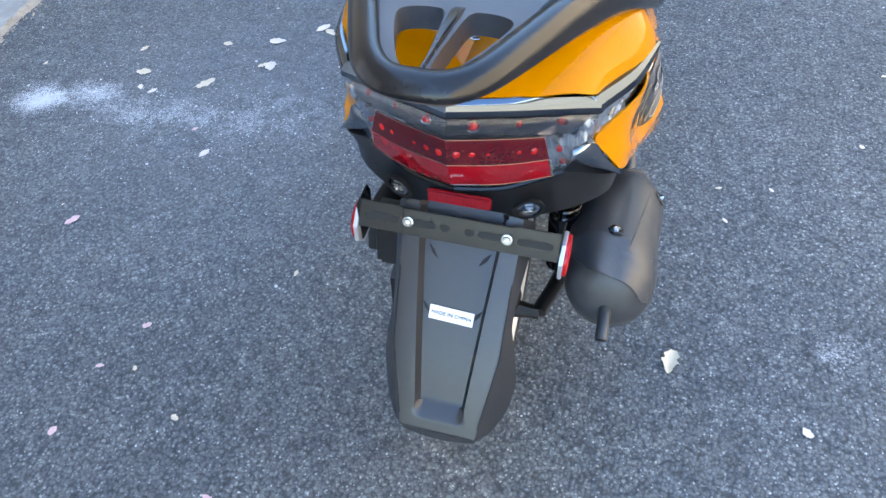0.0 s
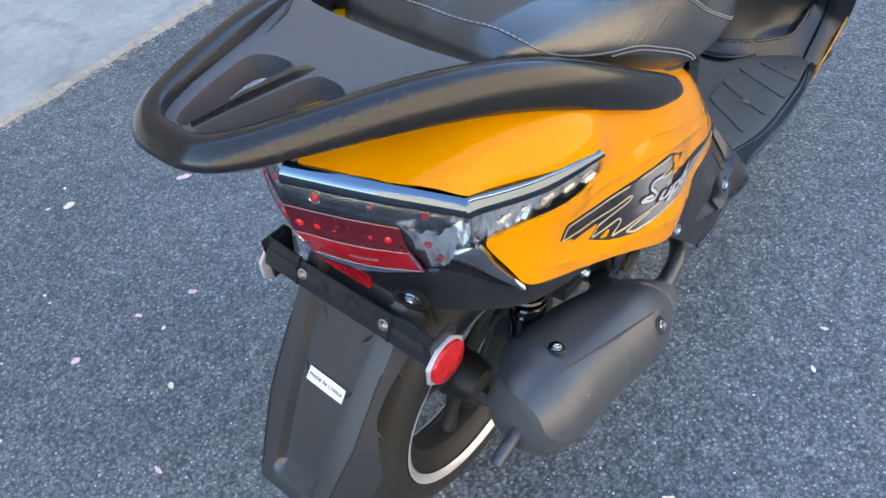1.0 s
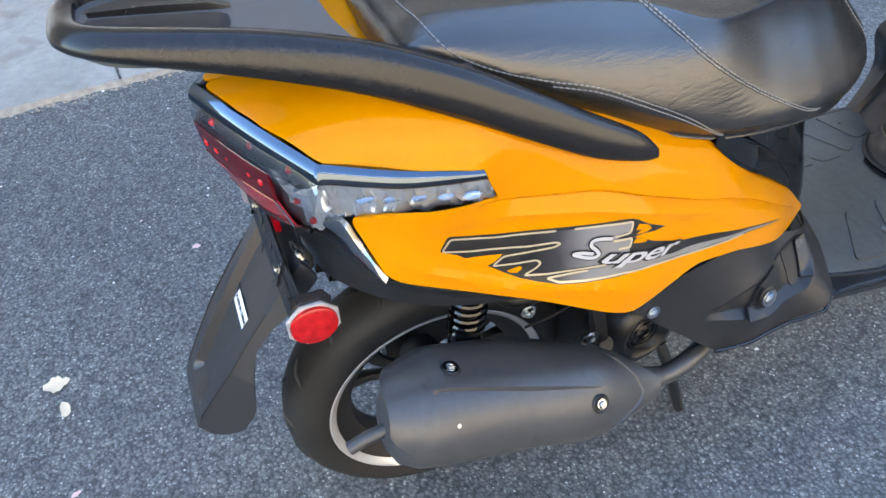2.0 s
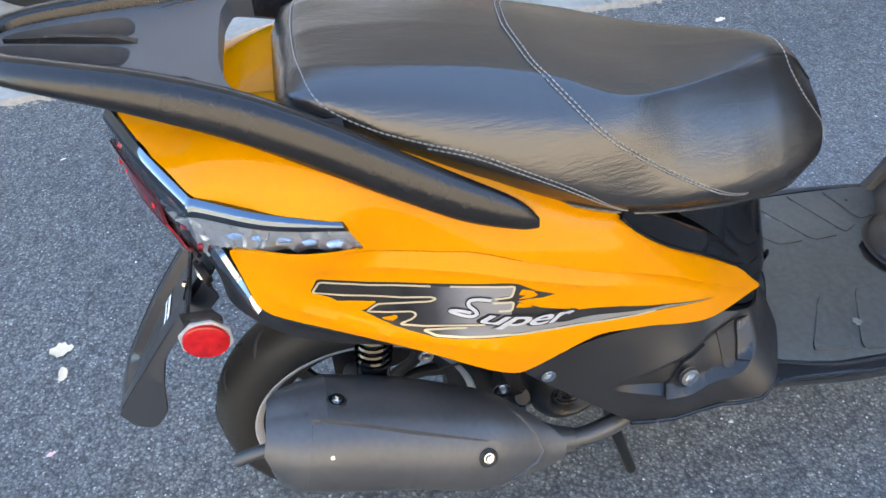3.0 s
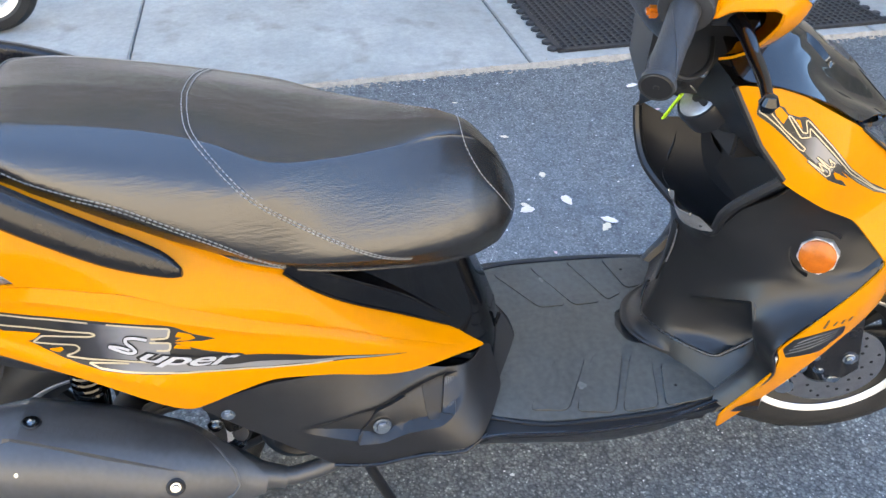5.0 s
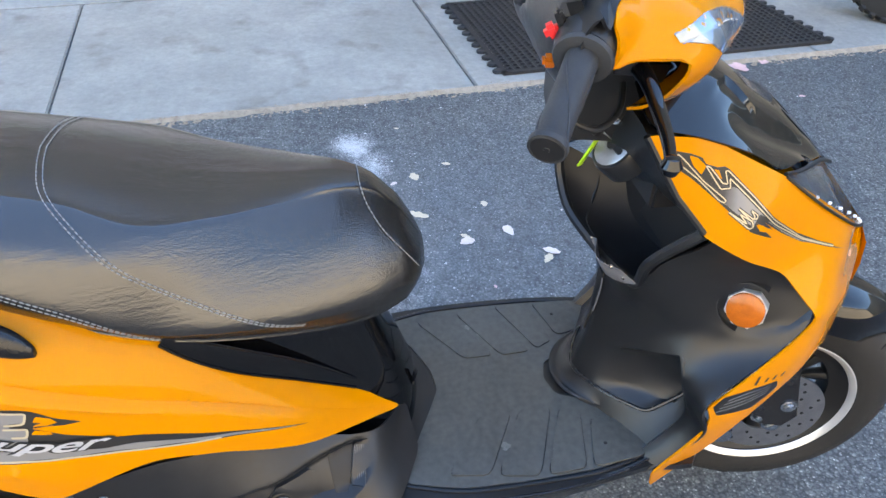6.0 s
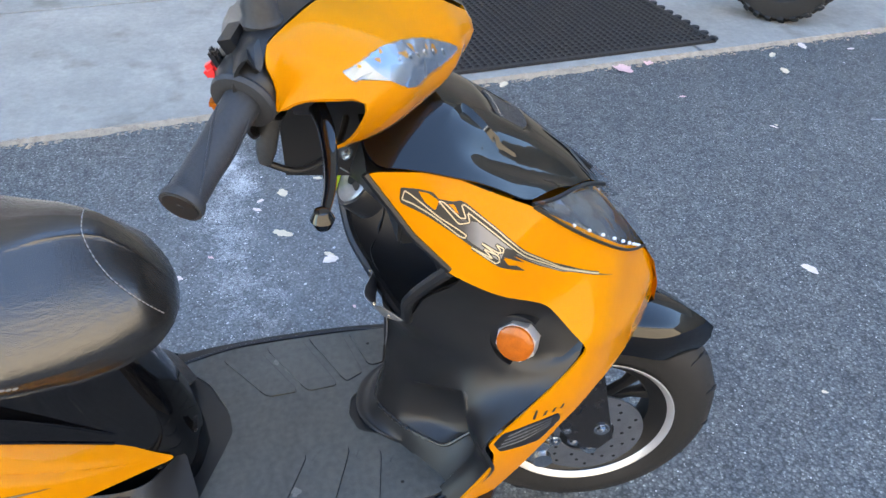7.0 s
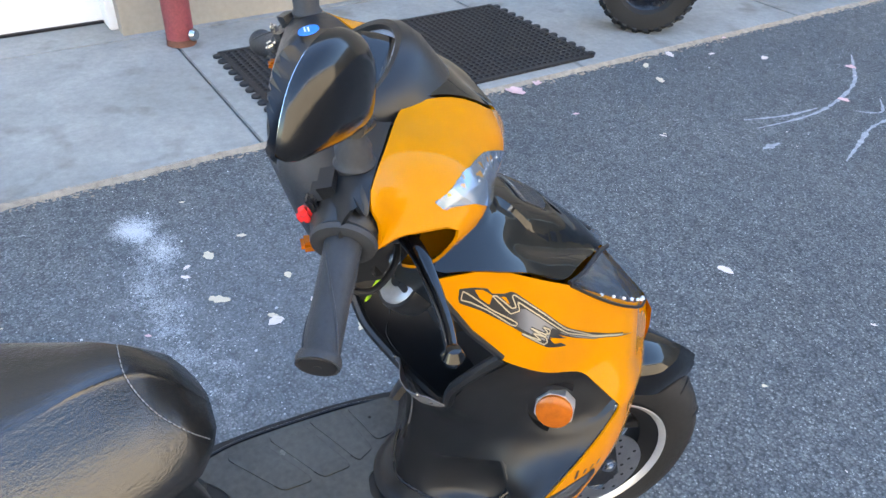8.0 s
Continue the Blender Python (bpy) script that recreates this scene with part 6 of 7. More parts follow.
sided(lambda: tube([(0.147, 0.965, 0.748), (0.138, 0.925, 0.795), (0.125, 0.88, 0.868)], 0.004, 6), "fairing_edge", BLACK, scooter)

# ignition lock, key and lime tag
GREYPLATE = material("grey_label_plate", (0.25, 0.25, 0.26), 0.3, 0.5, 0, 0.5, vary=0.3, vary_scale=80)
IGN = aim((0.052, 0.884, 0.812), (0.05, -0.75, 0.66))
part("ignition_lock", lathe([(0, 0.005), (0.008, 0.005), (0.008, 0.007), (0.025, 0.007), (0.0275, 0.005)], 36, IGN), GREYPLATE, scooter, "round metal ignition lock")
part("lock_collar", lathe([(0.0272, 0.0045), (0.031, 0.0045), (0.033, 0.0), (0.034, -0.025)], 36, IGN), BLACK, scooter)
part("lock_slot", lathe([(0, 0.0085), (0.0075, 0.0085), (0.0078, 0.0055)], 20, IGN), DARK, scooter)
part("lock_notch", prism(slot(0.014, 0.018, 0.008), 0.007, 0.0078, IGN), DARK, scooter)
part("key_head", prism(slot(0, 0.028, 0.02), -0.003, 0.003, aim((0.045, 0.862, 0.838), (0.8, 0.3, 0.2), 30), 0.0012), DARK, scooter, "black key head")
part("key_blade", block((0.008, 0.002, 0.02), aim((0.049, 0.872, 0.826), (0.05, -0.75, 0.66)), 0.0004), STEEL, scooter)
part("key_tag", block((0.008, 0.0025, 0.05), aim((0.028, 0.86, 0.79), (-0.3, -0.15, -0.75)), 0.001), LIME, scooter, "lime green key tag")
for at in ((0.02, 0.866, 0.846), (0.065, 0.872, 0.856)):
    bolt(at, (0.2, -0.6, 0.7), scooter, 0.005, 0.007)

label_loop = [(-0.02, 0.628), (0.088, 0.662), (0.093, 0.634), (0.002, 0.61)]
part("label_plate", sheet(mixed([(*q, 0) for q in label_loop], 2, 0.1), shield_surface, 0.0012, 0.012, False, 0.008), GREYPLATE, scooter, "grey metal label plate")
for x, z in ((-0.012, 0.627), (0.083, 0.656), (0.087, 0.638), (0.006, 0.615)):
    bolt(Vector(shield_surface(x, z)) + Vector((0.002, -0.0085, 0)), (0.2, -1, 0.1), scooter, 0.002, 0.002)
part("hook_slot", sheet([(q.x, q.y) for q in mixed([(-0.02, 0.452, 0), (-0.006, 0.45, 0), (0.013, 0.578, 0), (0.0, 0.582, 0)], 3, 0.12)], shield_surface, 0.003, 0.006, False, 0.003), DARK, scooter, "dark recess in the column")
part("slot_lettering", sheet([(0.004, 0.5), (0.0065, 0.5), (0.0155, 0.572), (0.013, 0.572)], shield_surface, 0.0008, 0.006, False, 0.004), GREYPLATE, scooter)

# amber reflectors and screws of the shield
for s in (1, -1):
    m = aim((s * 0.152, 1.052, 0.62), (s * 0.75, -0.62, 0.25))
    part("amber_backing", lathe([(0, 0.0), (0.026, 0.0), (0.0265, -0.004), (0.026, -0.022), (0, -0.022)], 8, m @ pose(0, 0, 0, 0, 0, 22)), ALLOY, scooter)
    part("amber_reflector", lathe([(0.0235, 0.0), (0.023, 0.004), (0.02, 0.0056), (0.01, 0.0062), (0, 0.0064)], 32, m), ORANGE, scooter, "round amber reflector")
    part("reflector_hood", lathe([(0.033, -0.02), (0.034, -0.002), (0.036, -0.002), (0.038, -0.022)], 24, m @ pose(0, 0, 0, 0, 0, 60), 3.6), BLACK, scooter)
    bolt((s * 0.163, 1.108, 0.594), (s * 0.75, -0.62, 0.25), scooter, 0.005, 0.004)
    bolt((s * 0.18, 1.03, 0.44), (s * 0.5, -0.8, 0.2), scooter, 0.004, 0.003)
# ---- front fairing: half-width at (y, z) ----
fair_x = tps([(0.878, 0.87, 0.125), (0.962, 0.746, 0.149), (1.087, 0.672, 0.152), (1.129, 0.622, 0.178), (1.012, 0.492, 0.199), (1.024, 0.44, 0.196), (0.974, 0.341, 0.186), (0.985, 0.284, 0.172), (1.085, 0.44, 0.186), (1.179, 0.685, 0.125), (1.064, 0.8, 0.121), (1.253, 0.665, 0.06), (1.022, 0.75, 0.154), (1.33, 0.54, 0.008), (1.3, 0.6, 0.035), (1.148, 0.55, 0.178), (1.25, 0.55, 0.095), (1.2, 0.62, 0.128)])


def fair_surface(y, z):
    x = fair_x(y, z)
    x += 0.006 * math.exp(-(((z - (0.62 + 0.5 * (1.16 - y))) / 0.02) ** 2)) * smooth((y - 1.05) / 0.08) * smooth((1.3 - y) / 0.08)
    return (max(0.0015, x), y, z)


FAIR = [(0.878, 0.87), (0.92, 0.80), (0.962, 0.746), (1.03, 0.705), (1.087, 0.675), (1.137, 0.618), (1.075, 0.56), (1.012, 0.492), (1.022, 0.47), (1.024, 0.44), (0.972, 0.34), (0.985, 0.284), (1.03, 0.345), (1.085, 0.44), (1.118, 0.49), (1.165, 0.53), (1.226, 0.53), (1.28, 0.515), (1.332, 0.512), (1.327, 0.55), (1.3, 0.61), (1.253, 0.668), (1.16, 0.735), (1.064, 0.8), (0.96, 0.855)]
part("front_fairing", sheet(mixed([(*q, 0) for q in FAIR], 3, 0.18), fair_surface, 0.003, 0.0075), YELLOW, scooter, "glossy yellow front fairing")
far_side = [q for q in FAIR if q[1] > 0.46]
part("front_fairing", mirror(sheet(mixed([(*q, 0) for q in far_side], 3, 0.18), fair_surface, 0.003, 0.0075)), YELLOW, scooter, "glossy yellow front fairing")


def fair_decal(rows, mat, lift):
    sided(lambda: sheet(mixed([(*q, 0) for q in rows], 3, 0.14), fair_surface, 0.0004, 0.004, False, lift), "decal", mat, scooter)


def fair_line(rows, mat=None, width=0.0014, lift=0.0018):
    sided(lambda: ribbon(dense(mixed([(*q, 0) for q in rows], 3, 0.14), 0.005), fair_surface, width, lift), "decal_line", mat or CREAM, scooter)
    if not mat:
        fair_line(rows, INK, 0.0036, 0.0012)


FRONTFADE = fade_material("fading_front_decal", 0.965, 1.01)
fair_decal([(0.914, 0.837), (0.916, 0.848), (0.935, 0.843), (0.95, 0.837), (0.956, 0.829), (0.971, 0.824), (0.979, 0.824), (0.985, 0.821), (1.018, 0.79), (1.05, 0.759), (1.082, 0.733), (1.113, 0.717), (1.183, 0.682), (1.133, 0.704), (1.103, 0.713), (1.071, 0.732), (1.036, 0.757), (1.052, 0.743), (1.024, 0.759), (1.035, 0.749), (1.054, 0.732), (1.018, 0.749), (1.013, 0.754), (0.974, 0.787), (0.94, 0.815), (0.915, 0.832)], INK, 0.0006)
fair_decal([(0.962, 0.808), (0.983, 0.803), (1.004, 0.797), (1.036, 0.767), (1.048, 0.755), (1.028, 0.768), (1.02, 0.755), (0.987, 0.78)], FRONTFADE, 0.001)
fair_decal([(1.05, 0.753), (1.103, 0.7165), (1.16, 0.693), (1.1, 0.715), (1.07, 0.734), (1.04, 0.757)], FRONTFADE, 0.001)
for island in ([(0.934, 0.841), (0.945, 0.837), (0.956, 0.827), (0.951, 0.818), (0.94, 0.829)], [(0.962, 0.823), (0.972, 0.821), (0.977, 0.81), (0.968, 0.816)], [(1.024, 0.757), (1.034, 0.754), (1.046, 0.742), (1.03, 0.748)]):
    fair_decal(island, YELLOW, 0.0012)
for line in ([(0.916, 0.836), (0.9195, 0.8445), (0.926, 0.839), (0.954, 0.811), (0.977, 0.793), (0.984, 0.787), (0.982, 0.7845), (0.976, 0.7875), (0.947, 0.814), (0.927, 0.8295)], [(0.955, 0.8275), (0.9605, 0.8255), (0.978, 0.806), (0.984, 0.805), (0.98, 0.819), (0.983, 0.8195), (1.018, 0.788), (1.05, 0.756), (1.103, 0.718), (1.16, 0.694), (1.103, 0.7165), (1.052, 0.75), (1.016, 0.784), (0.986, 0.811), (0.988, 0.8), (0.976, 0.8)], [(0.987, 0.775), (1.015, 0.7535), (1.0195, 0.755), (1.0185, 0.7605), (0.999, 0.778), (1.018, 0.7645), (1.024, 0.7635), (1.0245, 0.7675), (1.016, 0.7735), (1.021, 0.766), (1.017, 0.762), (1.002, 0.771), (1.012, 0.759)]):
    fair_line(line)

# lower decal near the fairing's foot, with plain script bars
fair_decal([(1.019, 0.493), (1.03, 0.51), (1.07, 0.519), (1.105, 0.523), (1.112, 0.505), (1.085, 0.472), (1.03, 0.473)], INK, 0.0006)
for k in range(4):
    fair_decal([(1.026 + 0.004 * k, 0.481 + 0.007 * k), (1.06, 0.486 + 0.008 * k), (1.1, 0.503 + 0.005 * k), (1.06, 0.4885 + 0.008 * k), (1.026 + 0.004 * k, 0.483 + 0.007 * k)], SILVER, 0.001)
for k, (y, z) in enumerate(((1.068, 0.53), (1.082, 0.532), (1.094, 0.533), (1.106, 0.535))):
    fair_decal([(y, z - 0.004), (y + 0.003, z + (0.012 if k == 0 else 0.004)), (y + 0.006, z + (0.012 if k == 0 else 0.004)), (y + 0.004, z - 0.004)], INK, 0.0006)

# ---- nose panel and headlights ----
nose_z = tps([(0, 0.94, 0.92), (0, 0.99, 0.896), (0, 1.08, 0.847), (0, 1.15, 0.797), (0, 1.205, 0.74), (0.122, 0.885, 0.87), (0.121, 1.064, 0.801), (-0.122, 0.885, 0.87), (-0.121, 1.064, 0.801), (0.065, 1.0, 0.88), (-0.065, 1.0, 0.88), (0.125, 0.97, 0.852), (-0.125, 0.97, 0.852), (0.06, 1.14, 0.788), (-0.06, 1.14, 0.788)])


def hood_rim(y):
    return 0.1 - 0.95 * (y - 0.95) if y < 1.0 else (0.0525 + 0.022 * smooth((y - 1.0) / 0.04) - 0.3 * max(0, y - 1.06))


def nose_surface(x, y):
    r = abs(x)
    z = nose_z(x, y)
    # raised hood that narrows forward, its edge sweeping out to the rear
    rim = hood_rim(y)
    z += 0.006 * smooth((1.15 - y) / 0.07) * ramp((rim - r) / 0.007) * smooth((y - 0.955) / 0.05)
    z -= 0.006 * smooth((0.04 - r) / 0.012) * smooth((y - 1.03) / 0.02) * smooth((1.09 - y) / 0.012)
    # hollow beside the hood, towards the headlight
    z -= 0.008 * math.exp(-(((r - 0.092 + 0.22 * (y - 1.0)) / 0.014) ** 2)) * smooth((y - 0.975) / 0.05) * smooth((1.19 - y) / 0.06)
    return (x, y, z)


HOOD = [[(s * (hood_rim(y) - d), y) for y in (0.956 + 0.004 * k for k in range(44))] for s in (1, -1) for d in (0, 0.007)]
NOSE = [(-0.118, 0.885), (0.118, 0.885), (0.125, 0.97), (0.119, 1.06), (0.075, 1.125), (0.02, 1.2), (-0.02, 1.2), (-0.075, 1.125), (-0.119, 1.06), (-0.125, 0.97)]
part("nose_panel", sheet(mixed([(*q, 0) for q in NOSE], 4, 0.2), nose_surface, 0.003, 0.006, lines=HOOD), GLOSS, scooter, "mirror-gloss black nose panel", 24)
MESH = material("nose_mesh", (0.03, 0.03, 0.03), 0.45, 0, 0, 0.4, 600, 0.6)
part("nose_grille", sheet(mixed([(-0.036, 1.045, 0), (0.036, 1.045, 0), (0.03, 1.088, 0), (-0.03, 1.088, 0)], 3), nose_surface, 0.002, 0.006, False, 0.0012), MESH, scooter, "dark grille in the nose")
for k in range(15):
    p = Vector(nose_surface(-0.035 + 0.005 * k, 1.052)) + Vector((0, 0, 0.002))
    part("grille_stud", lathe([(0, 0.0012), (0.0012, 0.0008), (0.0014, 0)], 8, Matrix.Translation(p)), STEEL, scooter)

HEADBOWL = material("headlight_bowl", (0.13, 0.15, 0.18), 0.14, 0.6, 0.0, 0.6, vary=0.2, vary_scale=90)
HL_TOP = [(0.119, 1.066, 0.8), (0.1, 1.1, 0.79), (0.06, 1.155, 0.775), (0.02, 1.205, 0.743)]
HL_LOW = [(0.118, 1.07, 0.796), (0.118, 1.13, 0.752), (0.1, 1.2, 0.705), (0.055, 1.258, 0.664)]
for s in (1, -1):
    lightp = new("headlight")
    lightp.parent = scooter
    tagged(lightp, "clear headlight with a faceted chrome reflector")
    flipx = lambda rows: [(s * x, y, z) for x, y, z in rows]
    part("lens", strip(flipx(HL_TOP), flipx(HL_LOW), 0.014, 0.0005, (0, 1.05, 0.6), 6, 5), LENS, lightp)
    part("reflector_bowl", facets(flipx([(0.117, 1.07, 0.797), (0.098, 1.1, 0.786), (0.058, 1.152, 0.766), (0.02, 1.2, 0.735)]), flipx([(0.115, 1.074, 0.793), (0.114, 1.127, 0.75), (0.096, 1.195, 0.704), (0.052, 1.248, 0.664)]), 0.003, (0, 1.05, 0.6), 4, 5, 0.0035, 3), HEADBOWL, lightp, "faceted chrome reflector", 8)
    for k in range(10):
        t = k / 9
        p = Vector((0.117, 1.1, 0.772)).lerp(Vector((0.066, 1.248, 0.671)), t) + Vector((0.016, 0.016, 0)) * math.sin(math.pi * t)
        part("led", lathe([(0.0022, -0.002), (0.002, 0.0005), (0.001, 0.0014), (0, 0.0017)], 8, aim((s * p.x, p.y, p.z), (s * 0.8, 0.4, 0.4))), WHITE, lightp)
    part("lamp_lip", tube([(s * x, y, z) for x, y, z in curve([(0.1215, 1.066, 0.7985), (0.1225, 1.13, 0.751), (0.106, 1.202, 0.703), (0.057, 1.262, 0.662)], 5)], 0.002, 6), DARK, lightp)
    part("lamp_bar", tube([(s * x, y, z) for x, y, z in curve(HL_TOP, 5)], 0.003, 6), DARK, lightp)
part("chin", loft([[Vector((s * w, y, z)) for s in (-1, -0.5, 0.5, 1)] for y, z, w in ((1.2, 0.74, 0.018), (1.258, 0.668, 0.056), (1.29, 0.62, 0.05), (1.318, 0.56, 0.03), (1.328, 0.51, 0.02))], False, False), YELLOW, scooter, "yellow chin between the headlights")

# ---- fork, mudguard, brake (turned with the bars) ----
fork = new("fork")
fork.parent = scooter
fork.matrix_basis = Matrix.Translation(FRONT_AXLE) @ pose(0, 0, 0, 0, 0, -STEER)


def guard_ring(a, wide):
    r, out = 0.243, []
    for h, d in ((-1.0, -0.055), (-1.02, -0.03), (-0.92, -0.008), (-0.6, 0.006), (-0.3, 0.010), (0, 0.016), (0.3, 0.010), (0.6, 0.006), (0.92, -0.008), (1.02, -0.03), (1.0, -0.055)):
        out.append(Vector((h * wide, (r + d) * math.sin(a), (r + d) * math.cos(a))))
    return out


guard = loft([guard_ring(radians(a), 0.064 * (0.35 + 0.65 * math.sin(math.pi * min(1, (46.5 - a) / 30) / 2)) if a > 16 else 0.064) for a in range(-66, 47, 4)], False, False)
bmesh.ops.solidify(guard, geom=guard.faces[:], thickness=0.003)
part("front_mudguard", guard, GLOSS, fork, "gloss black front mudguard")
for s in (1, -1):
    part("fork_leg", tube([(s * 0.078, -0.13, 0.36), (s * 0.078, -0.07, 0.2), (s * 0.078, -0.03, 0.08), (s * 0.078, 0, 0.0)], [0.021, 0.021, 0.019, 0.017], 16), GLOSS, fork)
    part("fork_shield", prism([(-0.105, 0.175), (-0.01, 0.19), (0.012, 0.1), (0.03, 0.03), (0.012, 0.004), (-0.03, 0.01), (-0.06, 0.06)], -0.003, 0.003, Matrix.Translation((s * 0.094, 0, 0)) @ pose(0, 0, 0, 90, 0, 90), 0.0015), SATIN, fork, "black steel fork bracket")
    for y, z in ((0.008, 0.056), (-0.07, 0.132)):
        bolt((s * 0.097, y, z), (s, 0, 0), fork, 0.0085, 0.007)
    bolt((s * 0.084, 0, 0), (s, 0, 0), fork, 0.011, 0.012)
DISCSTEEL = material("ground_disc_steel", (0.32, 0.32, 0.33), 0.3, 0.9, vary=0.2, vary_scale=50)
part("brake_disc", lathe([(0.045, -0.0018), (0.092, -0.0018), (0.092, 0.0018), (0.045, 0.0018), (0.045, -0.0018)], 64, pose(0.062, 0, 0, 0, 90, 0)), DISCSTEEL, fork, "drilled steel brake disc")
for k in range(30):
    a = 2 * math.pi * k / 30
    r = 0.058 + 0.012 * (k % 3)
    part("disc_hole", lathe([(0, 0.002), (0.003, 0.002), (0.003, 0.0)], 10, pose(0.0622, r * math.cos(a), r * math.sin(a), 0, 90, 0)), DARK, fork)
cal = block((0.036, 0.05, 0.07), Matrix.Translation((0.072, -0.088, -0.01)) @ pose(0, 0, 0, -25), 0.01, 3)
join(cal, tube([(0.085, -0.11, 0.02), (0.095, -0.11, 0.02)], 0.016, 16))
join(cal, tube([(0.085, -0.075, -0.03), (0.095, -0.075, -0.03)], 0.016, 16))
join(cal, tube([(0.072, -0.1, 0.02), (0.074, -0.09, 0.06), (0.074, -0.06, 0.075)], 0.01, 10))
part("brake_caliper", cal, STEEL, fork, "bare metal brake caliper")
for y, z in ((-0.045, 0.05), (-0.06, 0.02), (-0.03, 0.02)):
    bolt((0.09, y, z), (1, 0, 0), fork, 0.007, 0.008)
part("brake_hose", tube(curve([(0.08, -0.09, 0.07), (0.085, -0.12, 0.16), (0.08, -0.15, 0.28)], 6), 0.0045, 8), DARK, fork)

# ---- handlebar ----
bars = new("handlebar")
bars.parent = scooter
bars.matrix_basis = Matrix.Translation((-0.015, 0.85, 0)) @ pose(0, 0, 0, 0, 0, -STEER)
tagged(bars, "turned handlebar with yellow cover and black controls")
CY, CZ, BS = -0.01, 0.97, 0.1


def bar_polar(y, z):
    a = math.atan2(z - CZ, y - CY)
    return a if a > -1.6 else a + 2 * math.pi


bar_r = tps([(x, BS * bar_polar(y, z), math.hypot(y - CY, z - CZ)) for x, y, z in (
    (0.0764, 0.04, 1.036), (0, 0.171, 0.959), (0.06, 0.152, 0.964), (0.166, 0.098, 0.977), (0.1845, 0.056, 1.006), (0.214, -0.012, 1.028), (0.145, 0.03, 0.906), (0, 0.03, 1.075), (0, 0.09, 1.045), (0, 0.135, 1.005), (0, 0.12, 0.92), (0, 0.06, 0.885), (0.212, 0.012, 0.993),
    (0, -0.07, 1.03), (0, -0.06, 0.92), (0.15, -0.052, 1.005), (0.15, -0.045, 0.935), (0.21, -0.03, 0.975), (0.08, 0.09, 0.905), (0.12, 0.115, 0.985), (0.19, 0.06, 0.955), (0.1, 0.06, 1.03), (0.15, 0.02, 1.035), (0, 0.0, 0.88), (0.12, 0.0, 0.895))])


def bar_surface(x, v):
    a = v / BS
    d = math.degrees(a)
    r = max(0.012, bar_r(abs(x), v))
    r -= min(0.03, 1.6 * max(0, abs(x) - 0.179 - 0.00033 * (d - 29))) * smooth((d - 8) / 15) * smooth((104 - d) / 8)
    return (x, CY + r * math.cos(a), CZ + r * math.sin(a))


def on_bar(rows, rounded=0.2):
    return mixed([(x, BS * radians(a), 0) for x, a in rows], 4, rounded)


YC = [(0.0, 4), (0.04, 14), (0.0764, 52), (0.15, 72), (0.208, 92), (0.208, 62), (0.2, 30), (0.192, -5), (0.182, -30), (0.163, -50), (0.145, -60), (0.1, -48), (0.05, -42), (0.0, -40)]
part("bar_cover", sheet(on_bar(YC + [(-x, a) for x, a in YC[-2:0:-1]], 0.15), bar_surface, 0.003, 0.01, True), YELLOW, bars, "glossy yellow handlebar cover")
VIS = [(0.0, 5.5), (0.04, 15.5), (0.0745, 53), (0.06, 70), (0.0, 76)]
part("visor", sheet(on_bar(VIS + [(-x, a) for x, a in VIS[-2:0:-1]], 0.15), bar_surface, 0.004, 0.01, True, 0.002), GLOSS, bars, "gloss black visor")


def back_surface(x, v):
    """The rear cover, sunk where the gauge sits."""
    p = Vector(bar_surface(x, v))
    q = p - Vector((0, -0.002, 1.026))
    return p - Vector((0, -0.64, 0.77)) * 0.05 * smooth((0.105 - q.length) / 0.015)


RC = [(0.0, 74), (0.06, 68), (0.0764, 54), (0.15, 74), (0.212, 94), (0.212, 180), (0.19, 235), (0.1, 262), (0.0, 265)]
part("bar_back", sheet(on_bar(RC + [(-x, a) for x, a in RC[-2:0:-1]], 0.1), back_surface, 0.003, 0.01, True), BLACK, bars, "black rear handlebar cover")
IND = [(0.185, 30), (0.162, 26.5), (0.104, 12), (0.064, 0), (0.1, -1.5), (0.15, 1.5), (0.166, 5), (0.185, 20)]
sided(lambda: sheet(on_bar(IND, 0.12), bar_surface, 0.003, 0.008, True, 0.004), "indicator_lens", LENS, bars, "clear indicator lens")


def indicator_bowl():
    bm = sheet(on_bar(IND, 0.12), bar_surface, 0.0006, 0.011, True, 0.0008)
    rnd = random.Random(5)
    for v in bm.verts:
        v.co += Vector((rnd.uniform(-1, 1), rnd.uniform(-1, 1), rnd.uniform(-1, 1))) * 0.0011
    return bm


for s in (1, -1):
    part("indicator_bowl", indicator_bowl() if s > 0 else mirror(indicator_bowl()), SILVERY, bars, "faceted chrome indicator bowl", 6)
for k in range(6):
    x, a = 0.158 - 0.014 * k, 16 - 2.6 * k
    rib = lambda: block((0.0035, 0.0022, 0.0085), Matrix.Translation(Vector(bar_surface(x, BS * radians(a)))) @ pose(0, 0, 0, 0, 25, -40), 0.0008, 1)
    sided(rib, "indicator_rib", CHROME, bars)

# gauge
G = aim((0.0, -0.002, 1.026), (0, -0.64, 0.77))
part("gauge_surround", lathe([(0.069, 0.002), (0.071, 0.006), (0.078, 0.006), (0.085, -0.002), (0.089, -0.02), (0.088, -0.06)], 48, G), BLACK, bars, "dark grey gauge surround")
DIAL = material("gauge_face", (0.45, 0.47, 0.5), 0.3, vary=0.3, vary_scale=25)
part("gauge_face", lathe([(0, 0.0), (0.07, 0.0), (0.0705, -0.004)], 40, G), DIAL, bars, "pale round gauge face")
part("gauge_glass", lathe([(0, 0.006), (0.035, 0.0055), (0.06, 0.004), (0.07, 0.002)], 40, G), LENS, bars)
